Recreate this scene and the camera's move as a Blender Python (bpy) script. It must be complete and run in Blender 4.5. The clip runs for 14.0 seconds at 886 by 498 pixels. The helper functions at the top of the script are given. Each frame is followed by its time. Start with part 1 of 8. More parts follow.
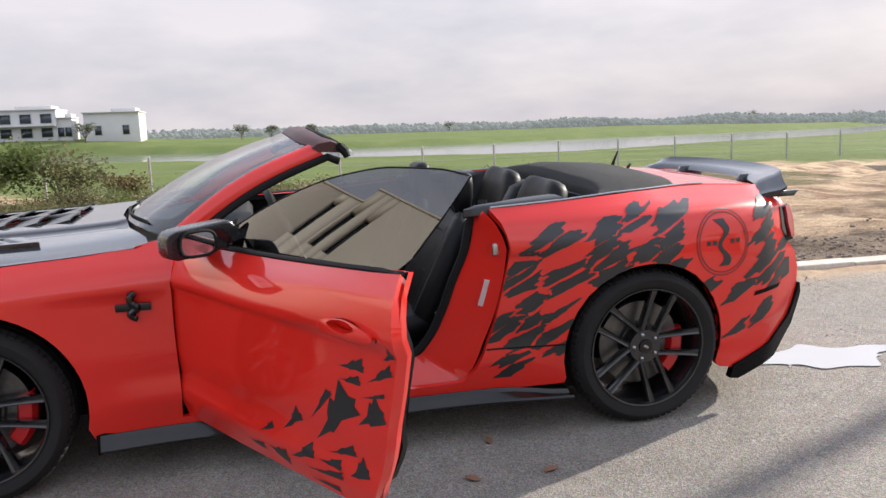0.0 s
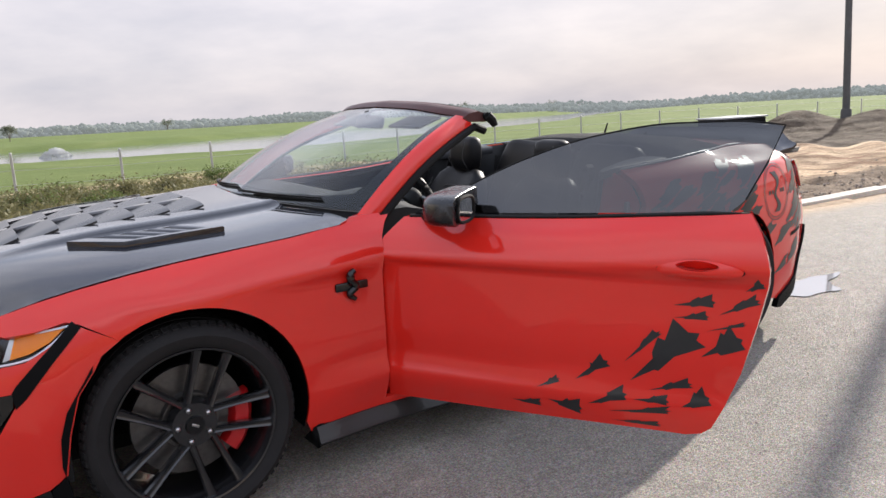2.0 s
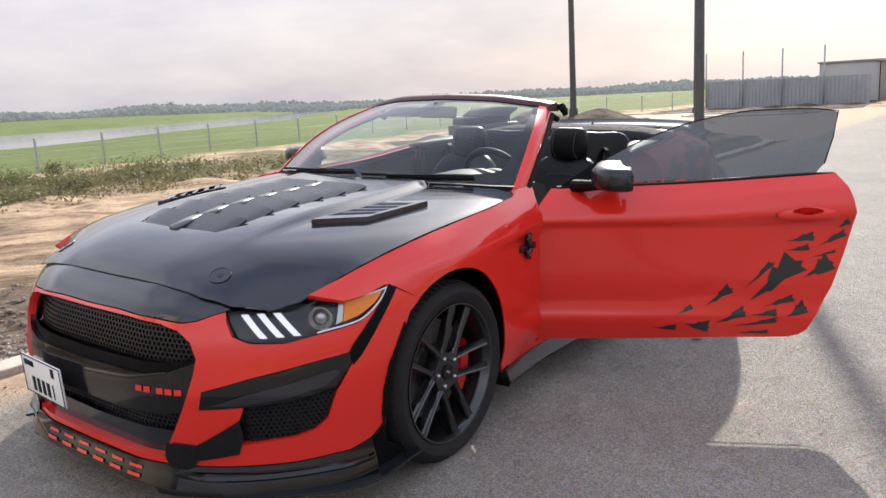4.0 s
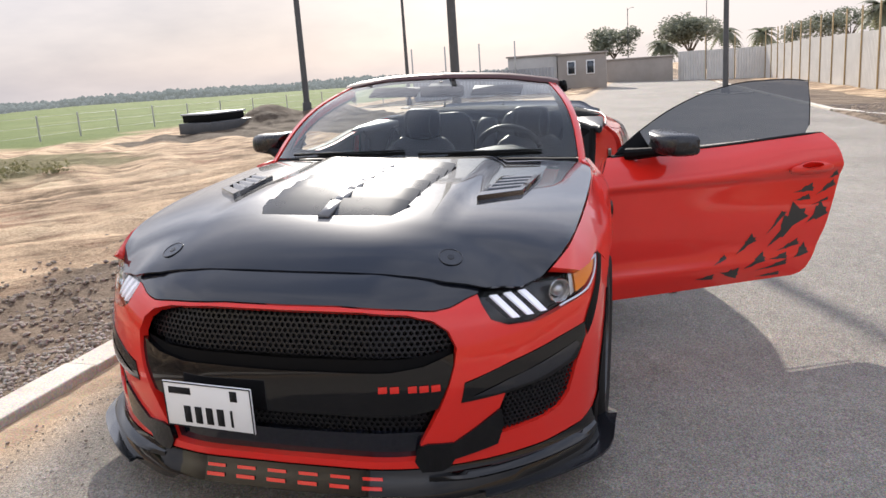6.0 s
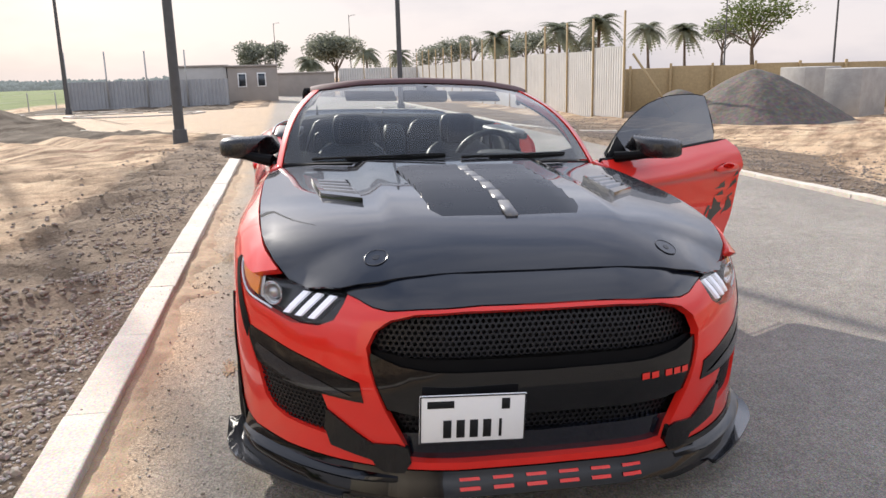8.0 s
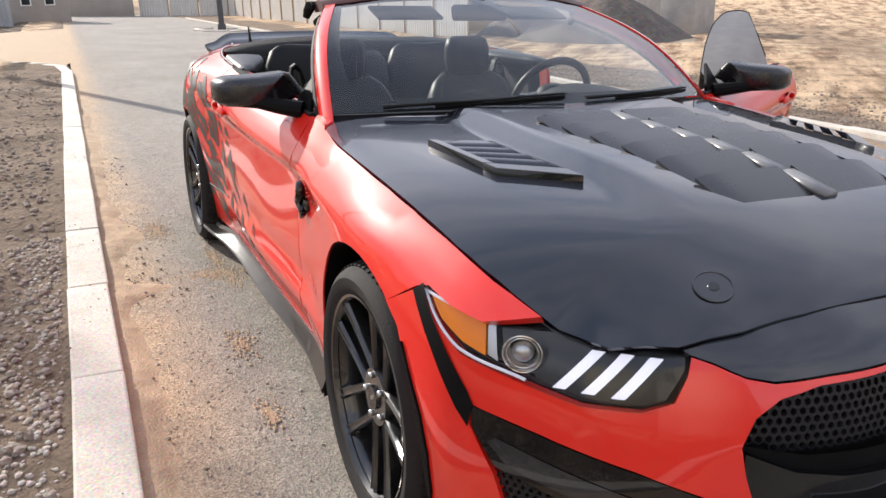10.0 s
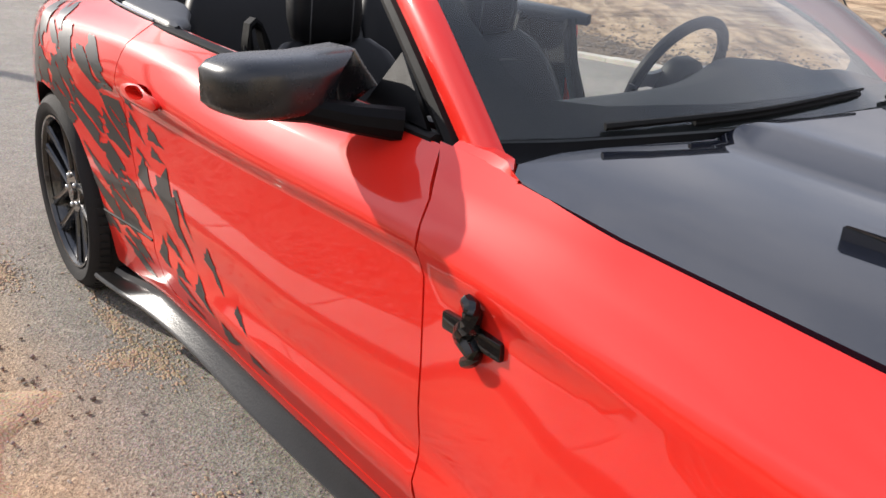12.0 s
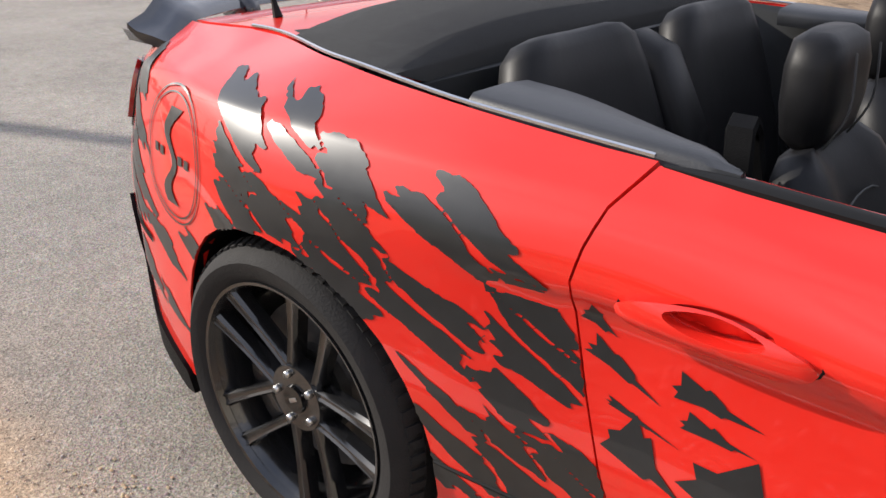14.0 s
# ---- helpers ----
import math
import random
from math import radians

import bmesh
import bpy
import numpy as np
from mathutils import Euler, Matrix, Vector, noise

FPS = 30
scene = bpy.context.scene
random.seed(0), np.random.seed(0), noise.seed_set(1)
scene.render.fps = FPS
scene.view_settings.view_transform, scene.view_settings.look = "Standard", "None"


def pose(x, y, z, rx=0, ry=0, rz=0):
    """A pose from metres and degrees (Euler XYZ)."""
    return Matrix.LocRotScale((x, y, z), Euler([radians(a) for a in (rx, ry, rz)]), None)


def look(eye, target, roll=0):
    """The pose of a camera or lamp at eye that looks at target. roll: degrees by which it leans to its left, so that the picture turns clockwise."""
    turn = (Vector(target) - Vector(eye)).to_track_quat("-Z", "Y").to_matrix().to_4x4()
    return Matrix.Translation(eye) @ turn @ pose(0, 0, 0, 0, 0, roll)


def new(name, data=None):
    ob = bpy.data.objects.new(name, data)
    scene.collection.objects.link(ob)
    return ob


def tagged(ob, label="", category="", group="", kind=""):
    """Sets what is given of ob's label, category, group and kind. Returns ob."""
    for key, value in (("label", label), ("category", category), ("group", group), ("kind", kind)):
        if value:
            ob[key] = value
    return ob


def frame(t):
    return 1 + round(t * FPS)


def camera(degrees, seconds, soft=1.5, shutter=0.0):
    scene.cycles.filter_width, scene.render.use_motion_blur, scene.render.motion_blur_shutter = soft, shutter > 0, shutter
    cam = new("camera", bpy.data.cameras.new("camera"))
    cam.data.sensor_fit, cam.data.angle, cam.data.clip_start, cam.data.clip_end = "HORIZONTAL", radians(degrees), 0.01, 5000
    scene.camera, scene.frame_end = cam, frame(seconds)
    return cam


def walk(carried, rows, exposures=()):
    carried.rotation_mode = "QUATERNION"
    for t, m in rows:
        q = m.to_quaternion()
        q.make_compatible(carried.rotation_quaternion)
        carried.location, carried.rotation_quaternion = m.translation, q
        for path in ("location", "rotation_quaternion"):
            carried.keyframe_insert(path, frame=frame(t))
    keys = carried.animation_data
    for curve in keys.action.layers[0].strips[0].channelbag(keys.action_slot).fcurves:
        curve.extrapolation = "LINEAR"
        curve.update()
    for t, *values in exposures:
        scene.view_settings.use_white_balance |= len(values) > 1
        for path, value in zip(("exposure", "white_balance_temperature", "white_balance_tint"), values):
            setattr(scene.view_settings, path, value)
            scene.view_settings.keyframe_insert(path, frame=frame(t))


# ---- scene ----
import collections
# ---- camera and walk ----
cam = camera(58.5, 14.0)
BANK = 2.0  # the road leans: the kerb side is higher
TILT = pose(0, 0, 0, BANK, 0, 0)
PATH = [
    (0, (-0.276, -3.999, 1.448), (0.173, -2.085, 1.079), -1.8),
    (0.5, (-0.689, -3.842, 1.423), (-0.076, -1.966, 1.099), -1.9),
    (1, (-1.162, -3.755, 1.426), (-0.402, -1.935, 1.097), -2.1),
    (1.5, (-1.558, -3.625, 1.43), (-0.657, -1.877, 1.065), -2.5),
    (2, (-1.979, -3.403, 1.409), (-0.917, -1.758, 1.003), -2.5),
    (2.5, (-2.407, -3.298, 1.402), (-1.195, -1.769, 0.963), -2.4),
    (3, (-2.791, -3.069, 1.399), (-1.447, -1.657, 0.951), -2.3),
    (3.5, (-3.205, -2.841, 1.417), (-1.743, -1.551, 0.976), -1.9),
    (4, (-3.645, -2.578, 1.45), (-2.075, -1.417, 1.019), -1.7),
    (4.2, (-3.759, -2.427, 1.434), (-2.147, -1.323, 1.006), -1.6),
    (6.3, (-4.511, -0.715, 1.41), (-2.588, -0.413, 0.953), -1.3),
    (6.5, (-4.615, -0.482, 1.42), (-2.673, -0.311, 0.971), -0.7),
    (7, (-4.53, -0.016, 1.405), (-2.581, -0.052, 0.955), -0.6),
    (7.5, (-4.477, 0.39, 1.389), (-2.538, 0.174, 0.949), -0.3),
    (8, (-4.395, 0.737, 1.384), (-2.482, 0.356, 0.944), 0.5),
    (8.2, (-4.288, 0.854, 1.365), (-2.39, 0.411, 0.919), 1.0),
    (10.3, (-2.846, 1.517, 1.324), (-1.176, 0.635, 0.666), 0.4),
    (10.5, (-2.697, 1.523, 1.297), (-1.071, 0.587, 0.605), 0.1),
    (11, (-2.214, 1.639, 1.299), (-0.691, 0.574, 0.561), 0.9),
    (11.5, (-1.772, 1.652, 1.281), (-0.273, 0.547, 0.553), 2.0),
    (12, (-1.51, 1.578, 1.248), (-0.075, 0.396, 0.509), 3.0),
    (12.5, (-1.101, 1.646, 1.258), (0.232, 0.366, 0.493), 3.2),
    (13, (-0.651, 1.674, 1.27), (0.698, 0.434, 0.471), 3.5),
    (13.5, (-0.214, 1.697, 1.254), (1.065, 0.386, 0.451), 3.4),
    (14, (0.248, 1.765, 1.316), (1.452, 0.332, 0.462), 0.7),
]
EXPOSURE = [(0.0, 0.45), (2.5, 0.51), (4.2, 0.48), (8.2, 0.42), (10.3, 0.44), (11.0, 0.40), (12.0, 0.28), (14.0, 0.34)]
walk(cam, [(t, TILT @ look(eye, target, roll)) for t, eye, target, roll in PATH], EXPOSURE)


# ---- world, sun, exposure ----
SUN_AZ, SUN_EL = radians(21.6), radians(25)
SUN_DIR = Vector((math.cos(SUN_EL) * math.cos(SUN_AZ), math.cos(SUN_EL) * math.sin(SUN_AZ), math.sin(SUN_EL)))
world = bpy.data.worlds.new("sky")
scene.world = world
world.use_nodes = True
wn = world.node_tree.nodes
wl = world.node_tree.links
sky = wn.new("ShaderNodeTexSky")
sky.sky_type = "NISHITA"
sky.sun_disc = False
sky.sun_elevation, sky.sun_rotation = SUN_EL, math.pi / 2 - SUN_AZ
sky.air_density, sky.dust_density, sky.ozone_density = 1.0, 2.0, 1.0
# thin high cloud and haze over the blue
tco = wn.new("ShaderNodeTexCoord")
mpg = wn.new("ShaderNodeMapping")
mpg.inputs["Scale"].default_value = (1.0, 1.0, 3.2)
wl.new(tco.outputs["Generated"], mpg.inputs["Vector"])
cl = wn.new("ShaderNodeTexNoise")
cl.inputs["Scale"].default_value, cl.inputs["Detail"].default_value, cl.inputs["Roughness"].default_value = 1.7, 7, 0.55
wl.new(mpg.outputs[0], cl.inputs["Vector"])
cr = wn.new("ShaderNodeValToRGB")
cr.color_ramp.elements[0].position, cr.color_ramp.elements[0].color = 0.35, (2.6, 2.8, 3.35, 1)
cr.color_ramp.elements[1].position, cr.color_ramp.elements[1].color = 0.65, (5.2, 5.0, 5.05, 1)
wl.new(cl.outputs["Fac"], cr.inputs["Fac"])
smx = wn.new("ShaderNodeMix")
smx.data_type = "RGBA"
smx.inputs["Factor"].default_value = 0.94
wl.new(sky.outputs[0], smx.inputs[6])
sz = wn.new("ShaderNodeSeparateXYZ")
wl.new(tco.outputs["Generated"], sz.inputs[0])
gr = wn.new("ShaderNodeValToRGB")
gr.color_ramp.elements[0].position, gr.color_ramp.elements[0].color = 0.0, (0.84, 0.80, 0.80, 1)
gr.color_ramp.elements[1].position, gr.color_ramp.elements[1].color = 0.95, (1.05, 1.16, 1.38, 1)
ge = gr.color_ramp.elements.new(0.16)
ge.color = (0.76, 0.745, 0.785, 1)
ge = gr.color_ramp.elements.new(0.34)
ge.color = (1.62, 1.66, 1.76, 1)
ge = gr.color_ramp.elements.new(0.6)
ge.color = (1.24, 1.31, 1.48, 1)
wl.new(sz.outputs["Z"], gr.inputs["Fac"])
gm = wn.new("ShaderNodeMix")
gm.data_type, gm.blend_type = "RGBA", "MULTIPLY"
gm.inputs["Factor"].default_value = 1.0
wl.new(cr.outputs["Color"], gm.inputs[6])
wl.new(gr.outputs["Color"], gm.inputs[7])
wl.new(gm.outputs[2], smx.inputs[7])
wn["Background"].inputs["Strength"].default_value = 0.16
wl.new(smx.outputs[2], wn["Background"].inputs["Color"])
sun = new("sun", bpy.data.lights.new("sun", "SUN"))
sun.data.energy, sun.data.angle, sun.data.color = 5.2, radians(0.7), (1.0, 0.93, 0.84)
sun.rotation_euler = SUN_DIR.to_track_quat("Z", "Y").to_euler()


# ---- materials ----
def material(name, color, rough=0.5, metal=0.0, coat=0.0, vary=0.0, scale=8.0, bump=0.0, bump_scale=60.0, fine=0.0, color2=None, spec=0.5):
    """A Principled surface; color2 is mixed in by broad noise, fine grain by small noise, with bump."""
    m = bpy.data.materials.new(name)
    m.use_nodes = True
    n, l = m.node_tree.nodes, m.node_tree.links
    b = n["Principled BSDF"]
    b.inputs["Base Color"].default_value = (*color, 1)
    b.inputs["Roughness"].default_value = rough
    b.inputs["Metallic"].default_value = metal
    b.inputs["Specular IOR Level"].default_value = spec
    b.inputs["Coat Weight"].default_value = coat
    b.inputs["Coat Roughness"].default_value = 0.035
    b.inputs["Coat IOR"].default_value = 1.55
    tc = n.new("ShaderNodeTexCoord")
    out = None
    if color2 or vary:
        t = n.new("ShaderNodeTexNoise")
        t.inputs["Scale"].default_value = scale
        t.inputs["Detail"].default_value = 6
        t.inputs["Roughness"].default_value = 0.65
        l.new(tc.outputs["Object"], t.inputs["Vector"])
        r = n.new("ShaderNodeValToRGB")
        r.color_ramp.elements[0].position, r.color_ramp.elements[1].position = 0.32, 0.68
        c2 = color2 or tuple(c * (1 - vary) for c in color)
        r.color_ramp.elements[0].color = (*c2, 1)
        r.color_ramp.elements[1].color = (*color, 1)
        l.new(t.outputs["Fac"], r.inputs["Fac"])
        out = r.outputs["Color"]
        if fine:
            t2 = n.new("ShaderNodeTexNoise")
            t2.inputs["Scale"].default_value = bump_scale
            t2.inputs["Detail"].default_value = 4
            l.new(tc.outputs["Object"], t2.inputs["Vector"])
            mx = n.new("ShaderNodeMix")
            mx.data_type, mx.blend_type = "RGBA", "OVERLAY"
            mx.inputs["Factor"].default_value = fine
            l.new(out, mx.inputs[6])
            l.new(t2.outputs["Color"], mx.inputs[7])
            hs = n.new("ShaderNodeHueSaturation")
            hs.inputs["Saturation"].default_value = 0.95
            l.new(mx.outputs[2], hs.inputs["Color"])
            out = hs.outputs["Color"]
        l.new(out, b.inputs["Base Color"])
        rr = n.new("ShaderNodeMapRange")
        rr.inputs["To Min"].default_value, rr.inputs["To Max"].default_value = max(0.02, rough * 0.85), min(1, rough * 1.15)
        l.new(t.outputs["Fac"], rr.inputs["Value"])
        l.new(rr.outputs["Result"], b.inputs["Roughness"])
    if bump:
        t3 = n.new("ShaderNodeTexNoise")
        t3.inputs["Scale"].default_value = bump_scale
        t3.inputs["Detail"].default_value = 5
        l.new(tc.outputs["Object"], t3.inputs["Vector"])
        bp = n.new("ShaderNodeBump")
        bp.inputs["Strength"].default_value = bump
        bp.inputs["Distance"].default_value = 0.02
        l.new(t3.outputs["Fac"], bp.inputs["Height"])
        l.new(bp.outputs["Normal"], b.inputs["Normal"])
    return m


def glass_material(name, tint, rough=0.0, base=0.05):
    m = bpy.data.materials.new(name)
    m.use_nodes = True
    n, l = m.node_tree.nodes, m.node_tree.links
    n.remove(n["Principled BSDF"])
    tr, gl, mix, fr = n.new("ShaderNodeBsdfTransparent"), n.new("ShaderNodeBsdfGlossy"), n.new("ShaderNodeMixShader"), n.new("ShaderNodeLayerWeight")
    tr.inputs["Color"].default_value = (*tint, 1)
    gl.inputs["Roughness"].default_value = rough
    fr.inputs["Blend"].default_value = 0.5
    pw, ma = n.new("ShaderNodeMath"), n.new("ShaderNodeMath")
    pw.operation, ma.operation = "POWER", "MULTIPLY_ADD"
    pw.inputs[1].default_value, ma.inputs[1].default_value, ma.inputs[2].default_value = 4.0, 0.92, base
    l.new(fr.outputs["Facing"], pw.inputs[0])
    l.new(pw.outputs[0], ma.inputs[0])
    l.new(ma.outputs[0], mix.inputs[0])
    l.new(tr.outputs[0], mix.inputs[1])
    l.new(gl.outputs[0], mix.inputs[2])
    l.new(mix.outputs[0], n["Material Output"].inputs["Surface"])
    return m


RED = material("red_paint", (0.67, 0.021, 0.013), 0.42, coat=0.95, vary=0.05, scale=3.0, spec=0.08)
BLACK_PAINT = material("black_paint", (0.005, 0.0065, 0.012), 0.36, coat=1.0, vary=0.25, scale=4.0, spec=0.05)
BLACK_PAINT.node_tree.nodes["Principled BSDF"].inputs["Coat IOR"].default_value = 1.62
LOUVRE = material("satin_black_louvre", (0.009, 0.010, 0.013), 0.28, spec=0.55, vary=0.2, scale=8.0)
DECAL = material("black_vinyl", (0.014, 0.016, 0.018), 0.38, coat=0.25, vary=0.3, scale=20.0)
GLOSS_BLACK = material("gloss_black_plastic", (0.0035, 0.0035, 0.004), 0.05, spec=0.5)
BLACK_PLASTIC = material("black_plastic", (0.0045, 0.0045, 0.005), 0.5, spec=0.08, vary=0.3, scale=30.0, bump=0.1, bump_scale=400.0)
CARBON = material("carbon_black", (0.017, 0.019, 0.024), 0.25, spec=0.3, coat=0.7, vary=0.4, scale=60.0)
SHELL = material("satin_black_shell", (0.010, 0.0105, 0.012), 0.27, spec=0.55, vary=0.2, scale=30.0)
RUBBER = material("tyre_rubber", (0.019, 0.018, 0.018), 0.8, spec=0.25, vary=0.3, scale=15.0, bump=0.15, bump_scale=200.0)
SEAL = material("rubber_seal", (0.007, 0.007, 0.007), 0.7, vary=0.2, spec=0.2)
RIM = material("black_alloy", (0.012, 0.012, 0.013), 0.25, metal=0.0, coat=0.5, vary=0.3, scale=20.0)
DISC = material("brake_disc_steel", (0.16, 0.155, 0.15), 0.35, metal=0.9, vary=0.3, scale=40.0)
CALIPER = material("red_caliper", (0.5, 0.01, 0.012), 0.3, coat=0.4, vary=0.1)
SKIRT = material("dusty_gloss_skirt", (0.016, 0.0155, 0.0145), 0.3, scale=4.0, color2=(0.008, 0.008, 0.008), spec=0.3, coat=0.25, bump=0.05, bump_scale=150.0)
HEADER = material("dark_maroon_header", (0.075, 0.026, 0.024), 0.5, vary=0.2, scale=12.0, spec=0.3)
CHROME = material("chrome", (0.75, 0.75, 0.76), 0.12, metal=1.0)
STEEL = material("dull_steel", (0.45, 0.45, 0.45), 0.3, metal=1.0)
LEATHER = material("black_leather", (0.007, 0.007, 0.008), 0.48, spec=0.2, vary=0.3, scale=18.0, bump=0.02, bump_scale=140.0)
STITCH = material("grey_stitching", (0.05, 0.05, 0.05), 0.8)
FABRIC = material("black_canvas", (0.014, 0.014, 0.014), 0.9, vary=0.3, scale=30.0, bump=0.4, bump_scale=600.0)
DASH = material("dark_dashboard", (0.011, 0.012, 0.013), 0.6, spec=0.3, vary=0.3, scale=25.0, bump=0.03, bump_scale=250.0)
COVER = material("grey_black_cover", (0.028, 0.030, 0.034), 0.45, spec=0.45, vary=0.2, scale=25.0, bump=0.1, bump_scale=300.0)
CARPET = material("black_carpet", (0.012, 0.012, 0.012), 0.95, vary=0.4, scale=40.0, bump=0.5, bump_scale=500.0)
LENS_GLASS = glass_material("clear_lens", (0.93, 0.94, 0.95), base=0.015)
SCREEN_GLASS = glass_material("windscreen_glass", (0.80, 0.85, 0.84), base=0.05)
TINT_GLASS = glass_material("tinted_glass", (0.085, 0.092, 0.095), base=0.12)
AMBER = material("amber_lens", (0.85, 0.24, 0.010), 0.25, coat=0.15, spec=0.2)
LAMP_RED = material("red_lens", (0.35, 0.01, 0.01), 0.1, coat=0.6)
WHITE_BAR = material("white_light_bar", (0.85, 0.86, 0.95), 0.2, coat=0.3)
LIT_BAR = material("lit_daytime_bar", (0.85, 0.86, 0.95), 0.2, coat=0.3)
LIT_BAR.node_tree.nodes["Principled BSDF"].inputs["Emission Color"].default_value = (0.86, 0.88, 1.0, 1)
LIT_BAR.node_tree.nodes["Principled BSDF"].inputs["Emission Strength"].default_value = 0.28
WHITE = material("white_plate", (0.8, 0.8, 0.79), 0.35, vary=0.05)
MIRROR = material("mirror_glass", (0.8, 0.8, 0.8), 0.02, metal=1.0)
# near-black: shade of cavities put into a colour, used for plate print too
DARK = material("black_print_and_cavity_shade", (0.004, 0.004, 0.004), 0.9)
TRIM = material("satin_bright_trim", (0.55, 0.56, 0.58), 0.22, metal=0.9, vary=0.1, scale=20.0)
MESH = material("grille_mesh", (0.010, 0.010, 0.012), 0.4, spec=0.3, vary=0.2, scale=30.0)
SPINE = material("pale_satin_strip", (0.16, 0.16, 0.165), 0.35, spec=0.5, vary=0.15, scale=40.0)
SILVER = material("brushed_silver", (0.42, 0.42, 0.42), 0.42, metal=0.9, vary=0.15, scale=40.0)


# ---- building helpers ----
def mesh_object(name, verts, faces, mat, parent=None, label="", smooth=True, normals=None):
    me = bpy.data.meshes.new(name)
    me.from_pydata([tuple(v) for v in verts], [], faces)
    me.polygons.foreach_set("use_smooth", [smooth] * len(me.polygons))
    if normals is not None:
        me.normals_split_custom_set_from_vertices([tuple(v) for v in normals])
    me.update()
    me.materials.append(mat)
    ob = new(name, me)
    ob.parent = parent
    if label:
        ob["label"] = label
    return ob


def part(name, bm, mat, parent=None, label="", smooth=True, angle=35):
    me = bpy.data.meshes.new(name)
    bm.normal_update()
    if smooth:
        for e in bm.edges:
            e.smooth = len(e.link_faces) == 2 and e.calc_face_angle(0) < radians(angle)
    bm.to_mesh(me)
    bm.free()
    me.polygons.foreach_set("use_smooth", [smooth] * len(me.polygons))
    me.materials.append(mat)
    ob = new(name, me)
    ob.parent = parent
    if label:
        ob["label"] = label
    return ob


def empty(name, m=None, parent=None):
    ob = new(name)
    ob.empty_display_size = 0.1
    ob.parent = parent
    if m is not None:
        ob.matrix_basis = m
    return ob


def box(bm, c, size, bevel=0.0, rot=None, seg=2):
    r = bmesh.ops.create_cube(bm, size=1.0)["verts"]
    bmesh.ops.scale(bm, vec=size, verts=r)
    if bevel:
        es = list({e for v in r for e in v.link_edges})
        g = bmesh.ops.bevel(bm, geom=es, offset=bevel, segments=seg, affect="EDGES", profile=0.5)
        r = list({v for f in g["faces"] for v in f.verts} | {v for v in r if v.is_valid})
    m = Matrix.Translation(c) @ (rot.to_4x4() if rot else Matrix())
    bmesh.ops.transform(bm, matrix=m, verts=r)
    return r


def rotm(rx=0, ry=0, rz=0):
    return Euler((radians(rx), radians(ry), radians(rz))).to_matrix()


def cyl(bm, a, b, r1, r2=None, seg=16, caps=True):
    a, b = Vector(a), Vector(b)
    d = b - a
    g = bmesh.ops.create_cone(bm, cap_ends=caps, segments=seg, radius1=r1, radius2=r1 if r2 is None else r2, depth=d.length)["verts"]
    m = Matrix.Translation((a + b) / 2) @ d.to_track_quat("Z", "Y").to_matrix().to_4x4()
    bmesh.ops.transform(bm, matrix=m, verts=g)
    return g


def loft(bm, rings, closed=True, caps=True):
    """Quads between rings of equal length."""
    vs = [[bm.verts.new(p) for p in ring] for ring in rings]
    n = len(vs[0])
    for a, b in zip(vs, vs[1:]):
        for i in range(n if closed else n - 1):
            j = (i + 1) % n
            bm.faces.new((a[i], a[j], b[j], b[i]))
    if caps and closed:
        bm.faces.new(vs[0][::-1])
        bm.faces.new(vs[-1])
    return vs


def tube(bm, pts, r, seg=8, caps=True):
    pts = [Vector(p) for p in pts]
    rings = []
    up = Vector((0.123, 0.456, 0.88)).normalized()
    for i, p in enumerate(pts):
        d = (pts[min(i + 1, len(pts) - 1)] - pts[max(i - 1, 0)]).normalized()
        s = d.cross(up).normalized()
        u = s.cross(d)
        rr = r[i] if isinstance(r, (list, tuple)) else r
        rings.append([p + rr * (math.cos(a) * s + math.sin(a) * u) for a in [k * math.tau / seg for k in range(seg)]])
    loft(bm, rings, True, caps)


def smooth_path(pts, n=6):
    """Catmull-Rom through the points."""
    P = [Vector(p) for p in pts]
    out = []
    for i in range(len(P) - 1):
        p0, p1, p2, p3 = P[max(i - 1, 0)], P[i], P[i + 1], P[min(i + 2, len(P) - 1)]
        for k in range(n):
            t = k / n
            out.append(0.5 * (2 * p1 + (p2 - p0) * t + (2 * p0 - 5 * p1 + 4 * p2 - p3) * t * t + (3 * p1 - p0 - 3 * p2 + p3) * t ** 3))
    out.append(P[-1])
    return out


def spline(xs, ys):
    """A smooth curve without overshoot through (xs, ys)."""
    xs, ys = np.array(xs, float), np.array(ys, float)
    h, d = np.diff(xs), np.diff(ys) / np.diff(xs)
    m = np.zeros_like(ys)
    m[0], m[-1] = d[0], d[-1]
    for i in range(1, len(ys) - 1):
        if d[i - 1] * d[i] > 0:
            w1, w2 = 2 * h[i] + h[i - 1], h[i] + 2 * h[i - 1]
            m[i] = (w1 + w2) / (w1 / d[i - 1] + w2 / d[i])

    def f(x):
        if x <= xs[0]:
            return float(ys[0] + m[0] * (x - xs[0]))
        if x >= xs[-1]:
            return float(ys[-1] + m[-1] * (x - xs[-1]))
        i = int(np.searchsorted(xs, x) - 1)
        t = (x - xs[i]) / h[i]
        a, b = (1 + 2 * t) * (1 - t) ** 2, t * t * (3 - 2 * t)
        return float(a * ys[i] + b * ys[i + 1] + h[i] * (t * (1 - t) ** 2 * m[i] - t * t * (1 - t) * m[i + 1]))

    return f


def densify(loop, step):
    out = []
    for (a, b), (c, d) in zip(loop, loop[1:] + loop[:1]):
        n = max(1, int(math.hypot(c - a, d - b) / step + 0.5))
        out += [(a + (c - a) * k / n, b + (d - b) * k / n) for k in range(n)]
    return out


